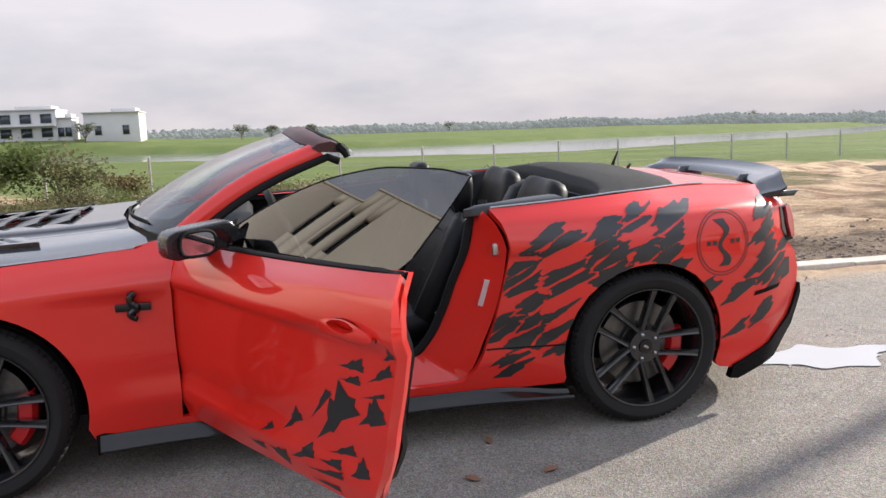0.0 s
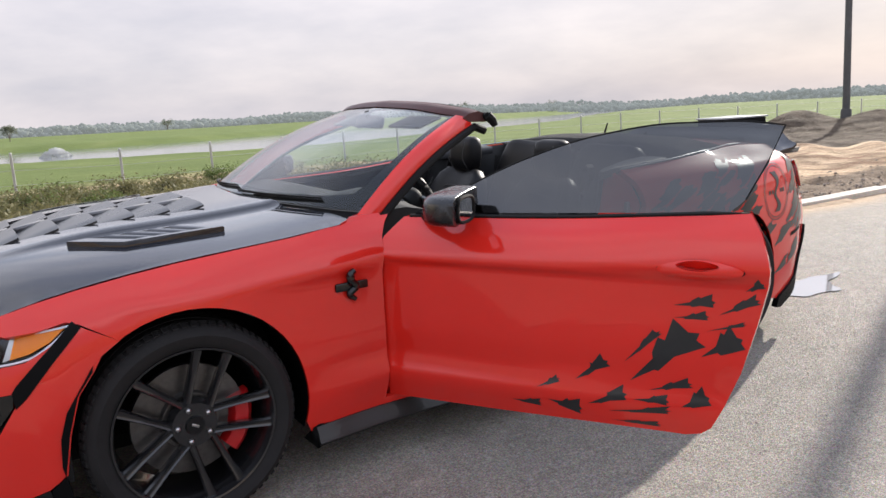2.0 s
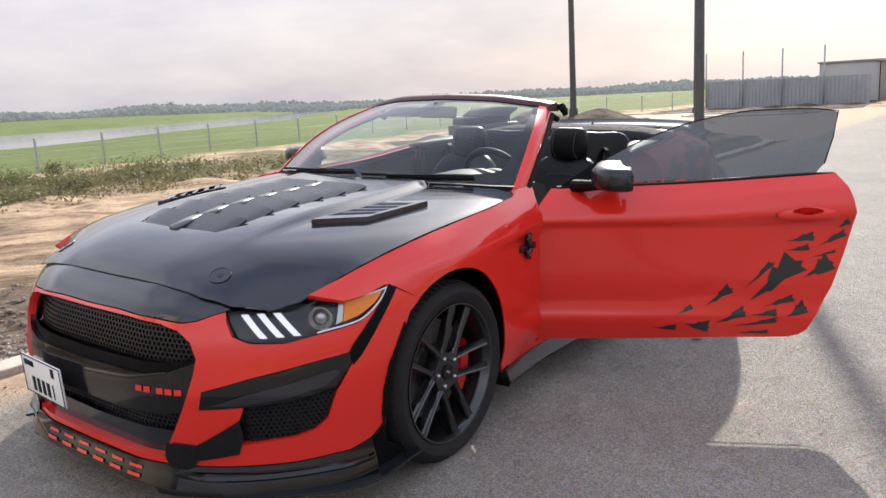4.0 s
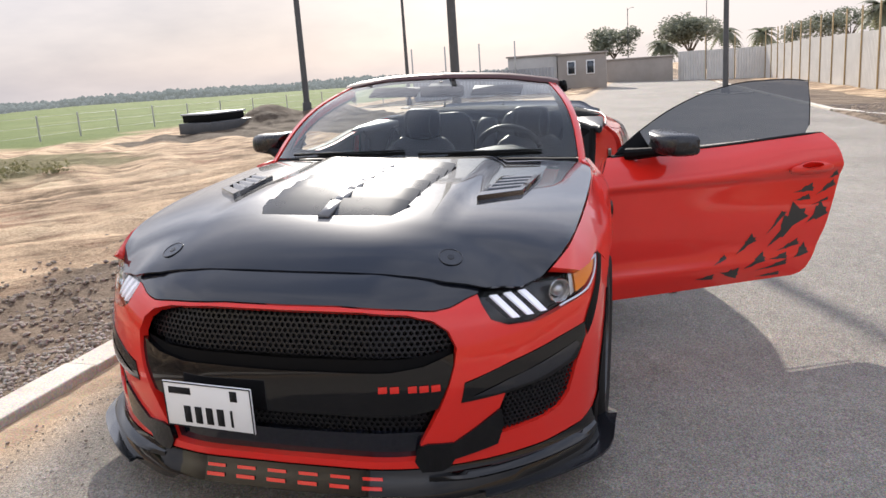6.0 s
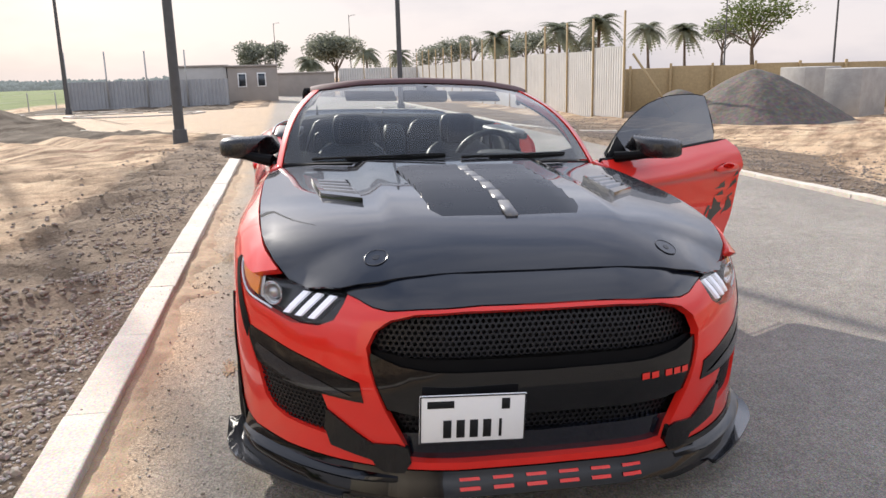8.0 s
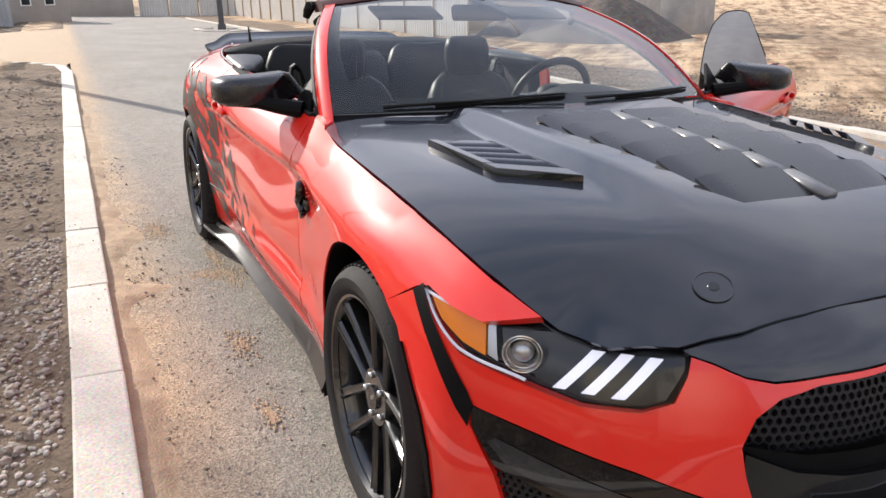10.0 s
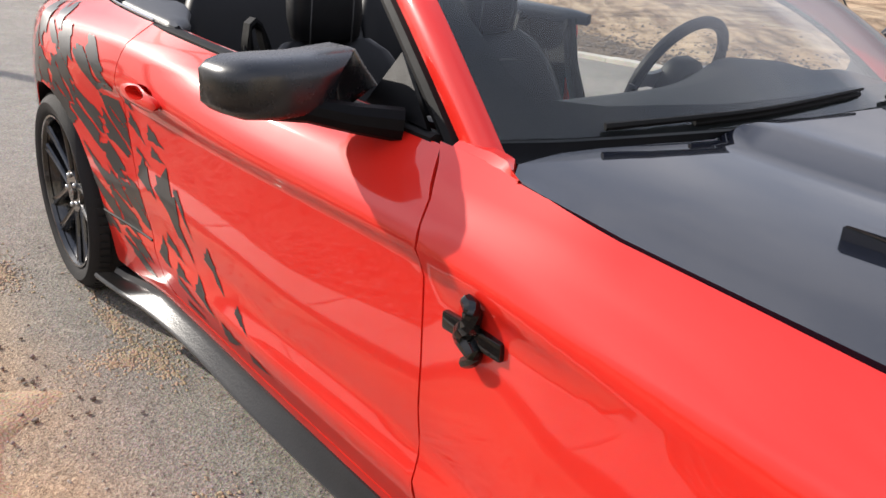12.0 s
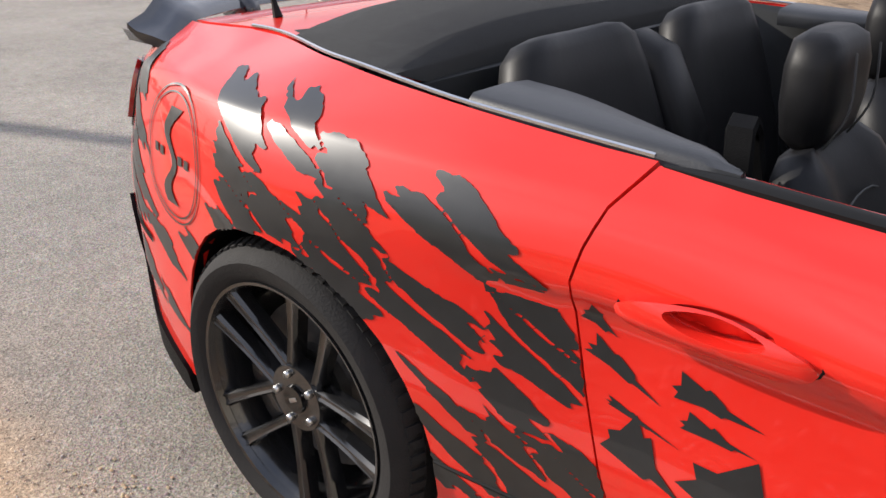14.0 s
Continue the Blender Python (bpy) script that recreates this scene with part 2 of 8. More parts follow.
def inside(pts, loop):
    x, y = pts[:, 0], pts[:, 1]
    res = np.zeros(len(pts), bool)
    for (a, b), (c, d) in zip(loop, loop[1:] + loop[:1]):
        if b != d:
            res ^= ((b > y) != (d > y)) & (x < (c - a) * (y - b) / (d - b) + a)
    return res


def sheet(name, f, outline, mat, parent=None, holes=(), step=0.04, flange=0.0, off=0.0, label="", sign=1, origin=None, thick=0.0):
    """A panel cut from the surface f(u, v): outline and holes in u, v. flange: depth of the returned edge; sign turns it over."""
    from mathutils.geometry import delaunay_2d_cdt
    loops = [densify(list(o), step) for o in (outline, *holes)]
    pts, edges = [], []
    for lp in loops:
        k = len(pts)
        pts += lp
        edges += [(k + i, k + (i + 1) % len(lp)) for i in range(len(lp))]
    A = np.array(loops[0])
    gx = np.arange(A[:, 0].min() + step * 0.5, A[:, 0].max(), step)
    gy = np.arange(A[:, 1].min() + step * 0.5, A[:, 1].max(), step)
    if len(gx) and len(gy):
        G = np.array(np.meshgrid(gx, gy)).reshape(2, -1).T
        ok = inside(G, loops[0])
        for h in loops[1:]:
            ok &= ~inside(G, h)
        G = G[ok]
        B = np.array(pts)
        if len(G):
            far = np.array([((B - g) ** 2).sum(1).min() for g in G]) > (0.45 * step) ** 2
            pts += [tuple(g) for g in G[far]]
    vs, _, fs, *_ = delaunay_2d_cdt([Vector(p) for p in pts], edges, [], 0, 1e-7)
    cen = np.array([[sum(vs[i][0] for i in fc) / len(fc), sum(vs[i][1] for i in fc) / len(fc)] for fc in fs])
    ok = inside(cen, loops[0])
    for h in loops[1:]:
        ok &= ~inside(cen, h)
    fs = [fc for fc, o in zip(fs, ok) if o]
    used = sorted({i for fc in fs for i in fc})
    idx = {v: k for k, v in enumerate(used)}
    P, N = [], []
    e = 0.004
    for i in used:
        u, v = vs[i]
        p = Vector(f(u, v))
        n = (Vector(f(u + e, v)) - Vector(f(u - e, v))).cross(Vector(f(u, v + e)) - Vector(f(u, v - e)))
        n = n.normalized() * sign
        P.append(p + n * off)
        N.append(n)
    F = [[idx[i] for i in (fc if sign > 0 else fc[::-1])] for fc in fs]
    if flange:
        count = {}
        for fc in F:
            for a, b in zip(fc, fc[1:] + fc[:1]):
                count[(a, b)] = 1
        rim = [(a, b) for a, b in count if (b, a) not in count]
        top, low = {}, {}
        for a, b in rim:
            for i in (a, b):
                if i not in top:
                    top[i] = len(P)
                    P.append(P[i])
                    low[i] = len(P)
                    P.append(P[i] - N[i] * flange)
        sides = {}
        for a, b in rim:
            F.append([top[b], top[a], low[a], low[b]])
            d = (P[b] - P[a]).normalized().cross(N[a])
            for i in (a, b):
                sides[i] = sides.get(i, Vector()) + d
        N += [None] * (len(P) - len(N))
        for i, d in sides.items():
            N[top[i]] = N[low[i]] = d.normalized() if d.length > 1e-6 else N[i]
    if origin is not None:
        P = [p - Vector(origin) for p in P]
    return mesh_object(name, P, F, mat, parent, label, True, N)


def mirrored(f):
    return lambda u, v: (lambda p: Vector((p[0], -p[1], p[2])))(f(u, v))


# ---- the car: body surfaces, in its own axes (front towards -x, right side +y) ----
STX = [-2.06, -1.75, -1.36, -0.95, -0.62, 0.0, 0.62, 0.98, 1.36, 1.72, 2.0, 2.25]
ROW_Y = [
    [0.86, 0.90, 0.90, 0.875, 0.845, 0.85, 0.855, 0.885, 0.91, 0.885, 0.83, 0.70],
    [0.875, 0.915, 0.92, 0.90, 0.872, 0.888, 0.890, 0.915, 0.935, 0.905, 0.84, 0.72],
    [0.873, 0.918, 0.925, 0.90, 0.868, 0.882, 0.886, 0.918, 0.942, 0.906, 0.845, 0.725],
    [0.865, 0.925, 0.94, 0.907, 0.880, 0.893, 0.897, 0.930, 0.955, 0.908, 0.845, 0.73],
    [0.84, 0.915, 0.943, 0.908, 0.879, 0.888, 0.893, 0.933, 0.962, 0.91, 0.84, 0.72],
    [0.80, 0.897, 0.935, 0.920, 0.898, 0.910, 0.915, 0.935, 0.952, 0.90, 0.82, 0.69],
    [0.765, 0.865, 0.895, 0.880, 0.862, 0.874, 0.893, 0.902, 0.905, 0.862, 0.78, 0.64],
    [0.73, 0.825, 0.842, 0.836, 0.795, 0.786, 0.820, 0.808, 0.745, 0.625, 0.60, 0.50],
]
ROW_Z = [
    [0.22, 0.20, 0.20, 0.19, 0.20, 0.20, 0.20, 0.20, 0.20, 0.18, 0.20, 0.25],
    [0.34, 0.35, 0.35, 0.35, 0.35, 0.36, 0.375, 0.385, 0.385, 0.37, 0.37, 0.39],
    [0.36, 0.375, 0.38, 0.38, 0.385, 0.395, 0.41, 0.42, 0.42, 0.40, 0.40, 0.415],
    [0.50, 0.52, 0.53, 0.53, 0.53, 0.54, 0.55, 0.56, 0.56, 0.54, 0.53, 0.53],
    [0.62, 0.655, 0.69, 0.735, 0.760, 0.770, 0.780, 0.775, 0.74, 0.69, 0.66, 0.65],
    [0.685, 0.735, 0.775, 0.785, 0.795, 0.805, 0.820, 0.825, 0.82, 0.80, 0.79, 0.78],
    [0.715, 0.79, 0.84, 0.86, 0.87, 0.885, 0.915, 0.925, 0.93, 0.925, 0.915, 0.90],
    [0.735, 0.83, 0.885, 0.912, 0.938, 0.952, 0.99, 1.005, 1.02, 1.02, 1.005, 0.985],
]
ROWS_Y = [spline(STX, r) for r in ROW_Y]
ROWS_Z = [spline(STX, r) for r in ROW_Z]
SECTIONS = {}


def side(x, z):
    """The right flank: the point at length x and height z."""
    k = round(x, 4)
    if k not in SECTIONS:
        SECTIONS[k] = spline([r(k) for r in ROWS_Z], [r(k) for r in ROWS_Y])
    y = SECTIONS[k](z)
    # pressed crease low along the door: a facet that leans upwards, fading to the rear
    a = 0.013 * ease((x + 0.92) / 0.22) * (1 - ease((x - 0.05) / 0.55))
    if a > 0 and 0.25 < z < 0.5:
        zt, zb = 0.426 + 0.042 * (x + 0.57), 0.369 + 0.022 * (x + 0.57)
        y += a * (min(1, max(0, (zt - z) / (zt - zb))) if z > zb else ease((z - 0.25) / (zb - 0.25)))
    return Vector((x, y, z))


def belt(x):
    return ROWS_Z[-1](x)


PLAN_X = [-2.30, -2.297, -2.265, -2.205, -2.11, -1.99, -1.85, -1.72, -1.58]
PLAN_Y = [0.0, 0.25, 0.42, 0.55, 0.68, 0.79, 0.875, 0.915, 0.93]
_u = [0.0]
for _i in range(1, len(PLAN_X)):
    _u.append(_u[-1] + math.hypot(PLAN_X[_i] - PLAN_X[_i - 1], PLAN_Y[_i] - PLAN_Y[_i - 1]))
PLAN_U = _u
plan_x, plan_y = spline(PLAN_U, PLAN_X), spline(PLAN_U, PLAN_Y)
nose_inset = spline([0.10, 0.22, 0.34, 0.46, 0.56, 0.64, 0.70, 0.75, 0.79, 0.83], [0.0, 0.005, 0.0, -0.008, 0.004, 0.022, 0.05, 0.09, 0.15, 0.24])


def nose(u, z):
    """The front skin: u runs round the front from the middle (positive to the right side), z is the height."""
    a = abs(u)
    x, y = plan_x(a), plan_y(a)
    tx, ty = plan_x(a + 0.01) - plan_x(max(a - 0.01, 0)), plan_y(a + 0.01) - plan_y(max(a - 0.01, 0))
    if a < 0.01:
        tx, ty = 0.0, 1.0
    d = math.hypot(tx, ty)
    k = nose_inset(z) * max(0.0, 1 - max(0.0, a - 0.75) / 0.75)
    px, py = x + k * ty / d, y - k * tx / d
    w = ease((a - 0.95) / 0.35)
    if w > 0:
        py = py * (1 - w) + (side(px, z).y + 0.001) * w
    return Vector((px, math.copysign(py, u) if a > 1e-6 else 0.0, z))


HOOD_W = spline([-2.16, -2.10, -2.03, -1.95, -1.87, -1.7, -1.36, -0.95, -0.6], [0.44, 0.61, 0.69, 0.745, 0.79, 0.828, 0.839, 0.834, 0.795])
HOOD_E = spline([-2.16, -2.10, -2.03, -1.95, -1.87, -1.7, -1.36, -0.95, -0.6], [0.765, 0.740, 0.733, 0.746, 0.790, 0.84, 0.886, 0.913, 0.938])
HOOD_C = spline([-2.16, -2.12, -2.05, -1.95, -1.85, -1.62, -1.13, -0.85, -0.6], [0.785, 0.82, 0.858, 0.892, 0.912, 0.932, 0.948, 0.966, 0.985])


def ease(t):
    t = min(1.0, max(0.0, t))
    return t * t * (3 - 2 * t)


def hood_at(x, y):
    w = HOOD_W(x)
    t = min(1.0, abs(y) / w)
    z = HOOD_E(x) + (HOOD_C(x) - HOOD_E(x)) * (1 - t ** 3.6)
    z += 0.024 * ease((0.445 - abs(y)) / 0.065) * ease((x + 2.0) / 0.6)
    return Vector((x, y, z))


def arch(cx, cz, r, a0, a1, n=18):
    return [(cx + r * math.cos(math.radians(a0 + (a1 - a0) * k / n)), cz + r * math.sin(math.radians(a0 + (a1 - a0) * k / n))) for k in range(n + 1)]


car = empty("convertible_car", TILT.copy())
tagged(car, "red and black convertible, roof down, driver's door open, parked by kerb", "car")
WHEEL_R, HUB_Z, AXLES = 0.345, 0.345, (-1.36, 1.36)
FA, RA = 0.405, 0.385   # wheel arch radii
HINGE = Vector((-0.60, 0.865, 0.0))
DOOR_SWING = 59.0


def fender_outline():
    top = [(x, belt(x) - 0.002) for x in (-0.538, -0.60, -0.67, -0.75, -0.95, -1.15, -1.36, -1.5, -1.65, -1.78, -1.87, -1.94)]
    front = [(-1.86, 0.745), (-1.78, 0.752), (-1.70, 0.768), (-1.665, 0.757), (-1.565, 0.692)]
    a = arch(-1.36, 0.345, FA, 118, -14)
    return top + front + a + [(-0.95, 0.20), (-0.80, 0.205), (-0.626, 0.205), (-0.617, 0.36), (-0.623, 0.60), (-0.620, 0.80), (-0.605, 0.87), (-0.570, 0.914)]


def door_outline():
    rear = [(0.668, 0.988), (0.704, 0.935), (0.722, 0.88), (0.732, 0.83), (0.728, 0.78), (0.702, 0.66), (0.66, 0.50), (0.615, 0.385), (0.575, 0.30), (0.545, 0.275), (0.50, 0.262)]
    low = [(0.2, 0.258), (-0.2, 0.25), (-0.616, 0.245)]
    front = [(-0.612, 0.36), (-0.618, 0.60), (-0.615, 0.80), (-0.60, 0.87), (-0.545, 0.935)]
    top = [(x, belt(x) - 0.004) for x in (-0.4, -0.2, 0.0, 0.2, 0.4, 0.55, 0.62)]
    return rear + low + front + top


def quarter_outline():
    front = [(0.50, 0.24), (0.556, 0.275), (0.585, 0.31), (0.619, 0.38), (0.664, 0.50), (0.706, 0.66), (0.732, 0.78), (0.736, 0.832), (0.726, 0.882), (0.708, 0.938), (0.673, 0.992)]
    top = [(x, belt(x) - 0.002) for x in (0.75, 0.9, 1.1, 1.36, 1.6, 1.8, 2.0, 2.12)]
    rear = [(2.205, 0.955), (2.225, 0.90), (2.20, 0.86), (2.17, 0.80), (2.185, 0.74), (2.25, 0.68), (2.27, 0.60), (2.26, 0.50), (2.20, 0.36), (2.05, 0.26), (1.82, 0.185), (1.75, 0.20)]
    a = arch(1.36, 0.345, RA, -18, 197)
    return front + top + rear + a + [(0.985, 0.21), (0.8, 0.205), (0.6, 0.21)]


def handle_hole(k):
    return [(0.528 + 0.058 * k * math.cos(t) * (1 + 0.1 * math.cos(2 * t)), 0.840 + 0.0155 * k * math.sin(t)) for t in [k_ * math.tau / 22 for k_ in range(22)]]


def handle_set(f, sgn, parent, origin):
    """A flush pull: recessed cup and a grip across it."""
    cup = [(0.533 + 0.114 * math.cos(t) * (1 + 0.12 * math.cos(2 * t)), 0.824 + 0.034 * math.sin(t)) for t in [k * math.tau / 28 for k in range(28)]]
    hole = handle_hole(1.0)
    # the grip stands proud, fullest along its middle
    swell = lambda x, z: Vector(f(x, z)) + Vector((0, -sgn * (0.010 + 0.016 * math.sqrt(max(0.0, 1 - ((x - 0.533) / 0.128) ** 2)) * math.sqrt(max(0.0, 1 - ((z - 0.824) / 0.035) ** 2))), 0))
    h = sheet("door_handle", swell, cup, RED, parent, holes=[hole], step=0.012, flange=0.034, sign=sgn, origin=origin, label="body-coloured pull handle")
    sheet("handle_recess", f, handle_hole(1.15), RED, h, step=0.02, off=-0.034, sign=sgn, origin=origin)
    bm = bmesh.new()
    pts = [Vector(f(0.533 + 0.129 * math.cos(t), 0.824 + 0.038 * math.sin(t))) + Vector((0, 0.003 * sgn, 0)) - Vector(origin) for t in [k * math.tau / 32 for k in range(33)]]
    tube(bm, pts, 0.0026, 5, False)
    part("handle_seam", bm, SEAL, h)


def torn(f, sgn, parent, zone, dens, bounds, seed, ang, cell, origin=(0, 0, 0)):
    """Torn vinyl: jagged pieces cut out of the flank, thick where dens(x, z) is high."""
    h = 0.006
    xs, zs = np.arange(zone[0], zone[1], h), np.arange(zone[2], zone[3], h)
    X, Z = np.meshgrid(xs, zs)
    c, sn = math.cos(radians(ang)), math.sin(radians(ang))
    n1 = np.array([[noise.noise(Vector((x * 9, z * 9, seed))) for x in xs] for z in zs])
    n2 = np.array([[noise.noise(Vector((x * 34, z * 34, seed + 9))) for x in xs] for z in zs])
    U, W = (X * c + Z * sn) / cell[0], (-X * sn + Z * c) / cell[1]
    saw = np.abs((W * 1.35 + 0.9 * n1) % 1 - 0.5) + 0.5 * np.abs((W * 3.1 + U * 0.7) % 1 - 0.5) - 0.35
    U, W = U + 0.05 * n1 + 0.50 * saw, W + 0.10 * n1 + 0.07 * n2
    rs = np.random.RandomState(seed)
    u0, w0 = int(np.floor(U.min())) - 3, int(np.floor(W.min())) - 3
    nu, nw = int(U.max()) - u0 + 5, int(W.max()) - w0 + 5
    ju, jw, pick = rs.rand(nu, nw), rs.rand(nu, nw), rs.rand(nu, nw)
    on = np.zeros((nu, nw), bool)
    for i in range(nu):
        for j in range(nw):
            uu, ww = (u0 + i + ju[i, j]) * cell[0], (w0 + j + jw[i, j]) * cell[1]
            on[i, j] = pick[i, j] < dens(uu * c - ww * sn, uu * sn + ww * c)
    IU, IW = np.floor(U).astype(int) - u0, np.floor(W).astype(int) - w0
    A, B, hit, mine, other = np.full(U.shape, 9.0), np.full(U.shape, 9.0), np.zeros(U.shape, bool), np.zeros(U.shape), np.zeros(U.shape)
    for di in (-2, -1, 0, 1, 2):
        for dj in (-2, -1, 0, 1, 2):
            i, j = np.clip(IU + di, 0, nu - 1), np.clip(IW + dj, 0, nw - 1)
            d = np.hypot(U - (u0 + i + ju[i, j]), W - (w0 + j + jw[i, j]))
            first, second = d < A, (d >= A) & (d < B)
            other = np.where(first, mine, np.where(second, pick[i, j], other))
            B = np.where(first, A, np.where(second, d, B))
            hit, mine, A = np.where(first, on[i, j], hit), np.where(first, pick[i, j], mine), np.where(first, d, A)
    gap = 0.03 + 0.15 * ((mine + other) * 53 % 1) + 0.08 * n1
    S = np.where(hit, B - A - gap, -np.abs(B - A) - 0.02)
    ok = inside(np.c_[X.ravel(), Z.ravel()], list(bounds)).reshape(X.shape)
    S[~ok] = -0.15
    V, F, seen = [], [], {}

    def vert(key, x, z):
        if key not in seen:
            q = f(float(x), float(z))
            seen[key] = len(V)
            V.append(Vector((q.x, q.y + (0.0014 if q.y > 0 else -0.0014), q.z + (0.0016 if q.z > 0.86 else 0.0005))) - Vector(origin))
        return seen[key]
    corner = ((0, 0), (0, 1), (1, 1), (1, 0))
    for r, k in zip(*np.nonzero((S[:-1, :-1] > 0) | (S[1:, :-1] > 0) | (S[:-1, 1:] > 0) | (S[1:, 1:] > 0))):
        poly = []
        for q in range(4):
            a, b = (r + corner[q][0], k + corner[q][1]), (r + corner[(q + 1) % 4][0], k + corner[(q + 1) % 4][1])
            if S[a] > 0:
                poly.append(vert(a, X[a], Z[a]))
            if (S[a] > 0) != (S[b] > 0):
                t = S[a] / (S[a] - S[b])
                poly.append(vert((min(a, b), max(a, b)), X[a] + (X[b] - X[a]) * t, Z[a] + (Z[b] - Z[a]) * t))
        if len(poly) > 2:
            F.append(poly)
    # each torn piece apart
    root = list(range(len(V)))

    def top(i):
        while root[i] != i:
            root[i] = root[root[i]]
            i = root[i]
        return i
    for fc in F:
        for i in fc[1:]:
            root[top(i)] = top(fc[0])
    groups = collections.defaultdict(list)
    for fc in F:
        groups[top(fc[0])].append(fc)
    for g in groups.values():
        used = sorted({i for fc in g for i in fc})
        if len(g) < 5:
            continue
        at = {v: k for k, v in enumerate(used)}
        mesh_object("torn_graphic", [V[i] for i in used], [[at[i] for i in fc] for fc in g], DECAL, parent)


def quarter_dens(x, z):
    if ((x - 1.742) / 0.185) ** 2 + ((z - 0.785) / 0.185) ** 2 < 1:
        return 0.0
    top = float(np.interp(x, (0.6, 0.75, 1.04, 1.28, 1.62), (0.76, 0.81, 0.93, 0.965, 0.955)))
    if x < 1.62 and 0.40 < z < top:
        return 0.88 if z > 0.68 or x < 1.0 else 0.7
    if x < 1.0 and 0.27 < z < 0.36:
        return 0.62
    if x > 1.84 and 0.52 < z < 0.97:
        return 0.80
    return 0.6 if 1.82 < x < 2.12 and 0.36 < z < 0.43 else 0.0


# torn shards on each door: middle x and z, length, width, tilt in degrees
SHARDS = [
    (-0.043, 0.310, 0.11, 0.03, 0), (0.097, 0.321, 0.12, 0.060, -10), (0.038, 0.391, 0.09, 0.026, 26), (0.189, 0.455, 0.138, 0.052, 36),
    (0.243, 0.361, 0.142, 0.050, 22), (0.357, 0.556, 0.165, 0.028, 46), (0.424, 0.528, 0.285, 0.125, 42), (0.517, 0.712, 0.128, 0.042, 9),
    (0.509, 0.668, 0.107, 0.030, 7), (0.648, 0.710, 0.130, 0.034, 27), (0.613, 0.643, 0.123, 0.014, 16), (0.600, 0.578, 0.14, 0.085, 32),
    (0.690, 0.775, 0.060, 0.036, 30), (0.446, 0.426, 0.145, 0.036, 16), (0.387, 0.374, 0.118, 0.035, 3), (0.349, 0.331, 0.209, 0.026, 8),
    (0.336, 0.284, 0.167, 0.020, 2), (0.525, 0.385, 0.095, 0.066, 28),
]


def shards(f, sgn, parent, origin):
    """Torn vinyl darts: a blunt ragged end, a fine point, jagged long edges."""
    rng = random.Random(21)
    for cx, cz, ln, wd, ang in SHARDS:
        c, sn = math.cos(radians(ang)), math.sin(radians(ang))
        j = lambda k: rng.uniform(-k, k) * wd
        t1, t2, t3 = rng.uniform(0.25, 0.4), rng.uniform(0.55, 0.7), rng.uniform(0.3, 0.6)
        low = [(t1 - 0.5, -0.40 * wd * t1 + j(0.05)), (t1 - 0.47, -0.40 * wd * t1 - 0.10 * wd), (t2 - 0.5, -0.40 * wd * t2 + j(0.08))]
        head = [(0.46 + rng.uniform(-0.04, 0.04), -0.42 * wd), (0.42, -0.16 * wd), (0.50, -0.06 * wd), (0.41, 0.12 * wd), (0.46 + rng.uniform(-0.08, 0.04), 0.62 * wd)]
        up = [(t2 - 0.46, 0.58 * wd * t2 + j(0.06)), (t2 - 0.50, 0.58 * wd * t2 + 0.12 * wd), (t3 - 0.5, 0.5 * wd * t3 + j(0.08)), (t3 - 0.54, 0.5 * wd * t3 - 0.10 * wd)]
        pts = [(-0.5, 0.0)] + low + head + up
        loop = [(cx + a * ln * c - b * sn, cz + a * ln * sn + b * c) for a, b in pts]
        sheet("torn_graphic", f, loop, DECAL, parent, step=0.02, off=0.0016, sign=sgn, origin=origin)


def badge_ring(f, sgn, parent, cx, cz):
    """A round emblem: two rings and a winding shape, with a plain bar across."""
    for r in (0.152, 0.138):
        o = [(cx + r * math.cos(k * math.tau / 48), cz + r * 0.98 * math.sin(k * math.tau / 48)) for k in range(48)]
        i = [(cx + (r - 0.004) * math.cos(k * math.tau / 48), cz + (r - 0.004) * 0.98 * math.sin(k * math.tau / 48)) for k in range(48)]
        sheet("emblem_ring", f, o, DECAL, parent, holes=[i], step=0.02, off=0.0025, sign=sgn)
    snake = []
    for s in (1, -1):
        ks = range(15) if s > 0 else range(14, -1, -1)
        snake += [(cx + 0.022 * math.sin(k * 0.75) + s * (0.012 + 0.018 * ((k - 7) / 7) ** 2), cz - 0.105 + 0.015 * k) for k in ks]
    sheet("emblem_figure", f, snake, DECAL, parent, step=0.02, off=0.0025, sign=sgn)
    for k in range(6):
        x0 = cx - 0.095 + k * 0.034
        if k in (2, 3):
            continue
        sheet("emblem_bar", f, [(x0, cz - 0.008), (x0 + 0.022, cz - 0.008), (x0 + 0.022, cz + 0.012), (x0, cz + 0.012)], DECAL, parent, step=0.03, off=0.0025, sign=sgn)


def fender_badge(sgn, parent):
    """A cross-shaped raised badge with a winding upright."""
    p = side(-0.76, 0.715)
    bm = bmesh.new()
    box(bm, (0, 0.007, 0), (0.130, 0.014, 0.030), 0.004)
    pts = smooth_path([(0.012, 0.01, -0.05), (-0.012, 0.012, -0.028), (0.014, 0.014, -0.004), (-0.004, 0.016, 0.02), (-0.004, 0.016, 0.045), (0.012, 0.014, 0.055)], 5)
    tube(bm, pts, [0.009 + 0.007 * math.sin(k / len(pts) * 3.1) for k in range(len(pts))], 8)
    for v in bm.verts:
        v.co = Vector((v.co.x + p.x, (v.co.y + p.y + 0.002) * sgn, v.co.z + p.z))
    if sgn < 0:
        bmesh.ops.reverse_faces(bm, faces=bm.faces)
    part("fender_badge", bm, GLOSS_BLACK, parent, "black raised badge")


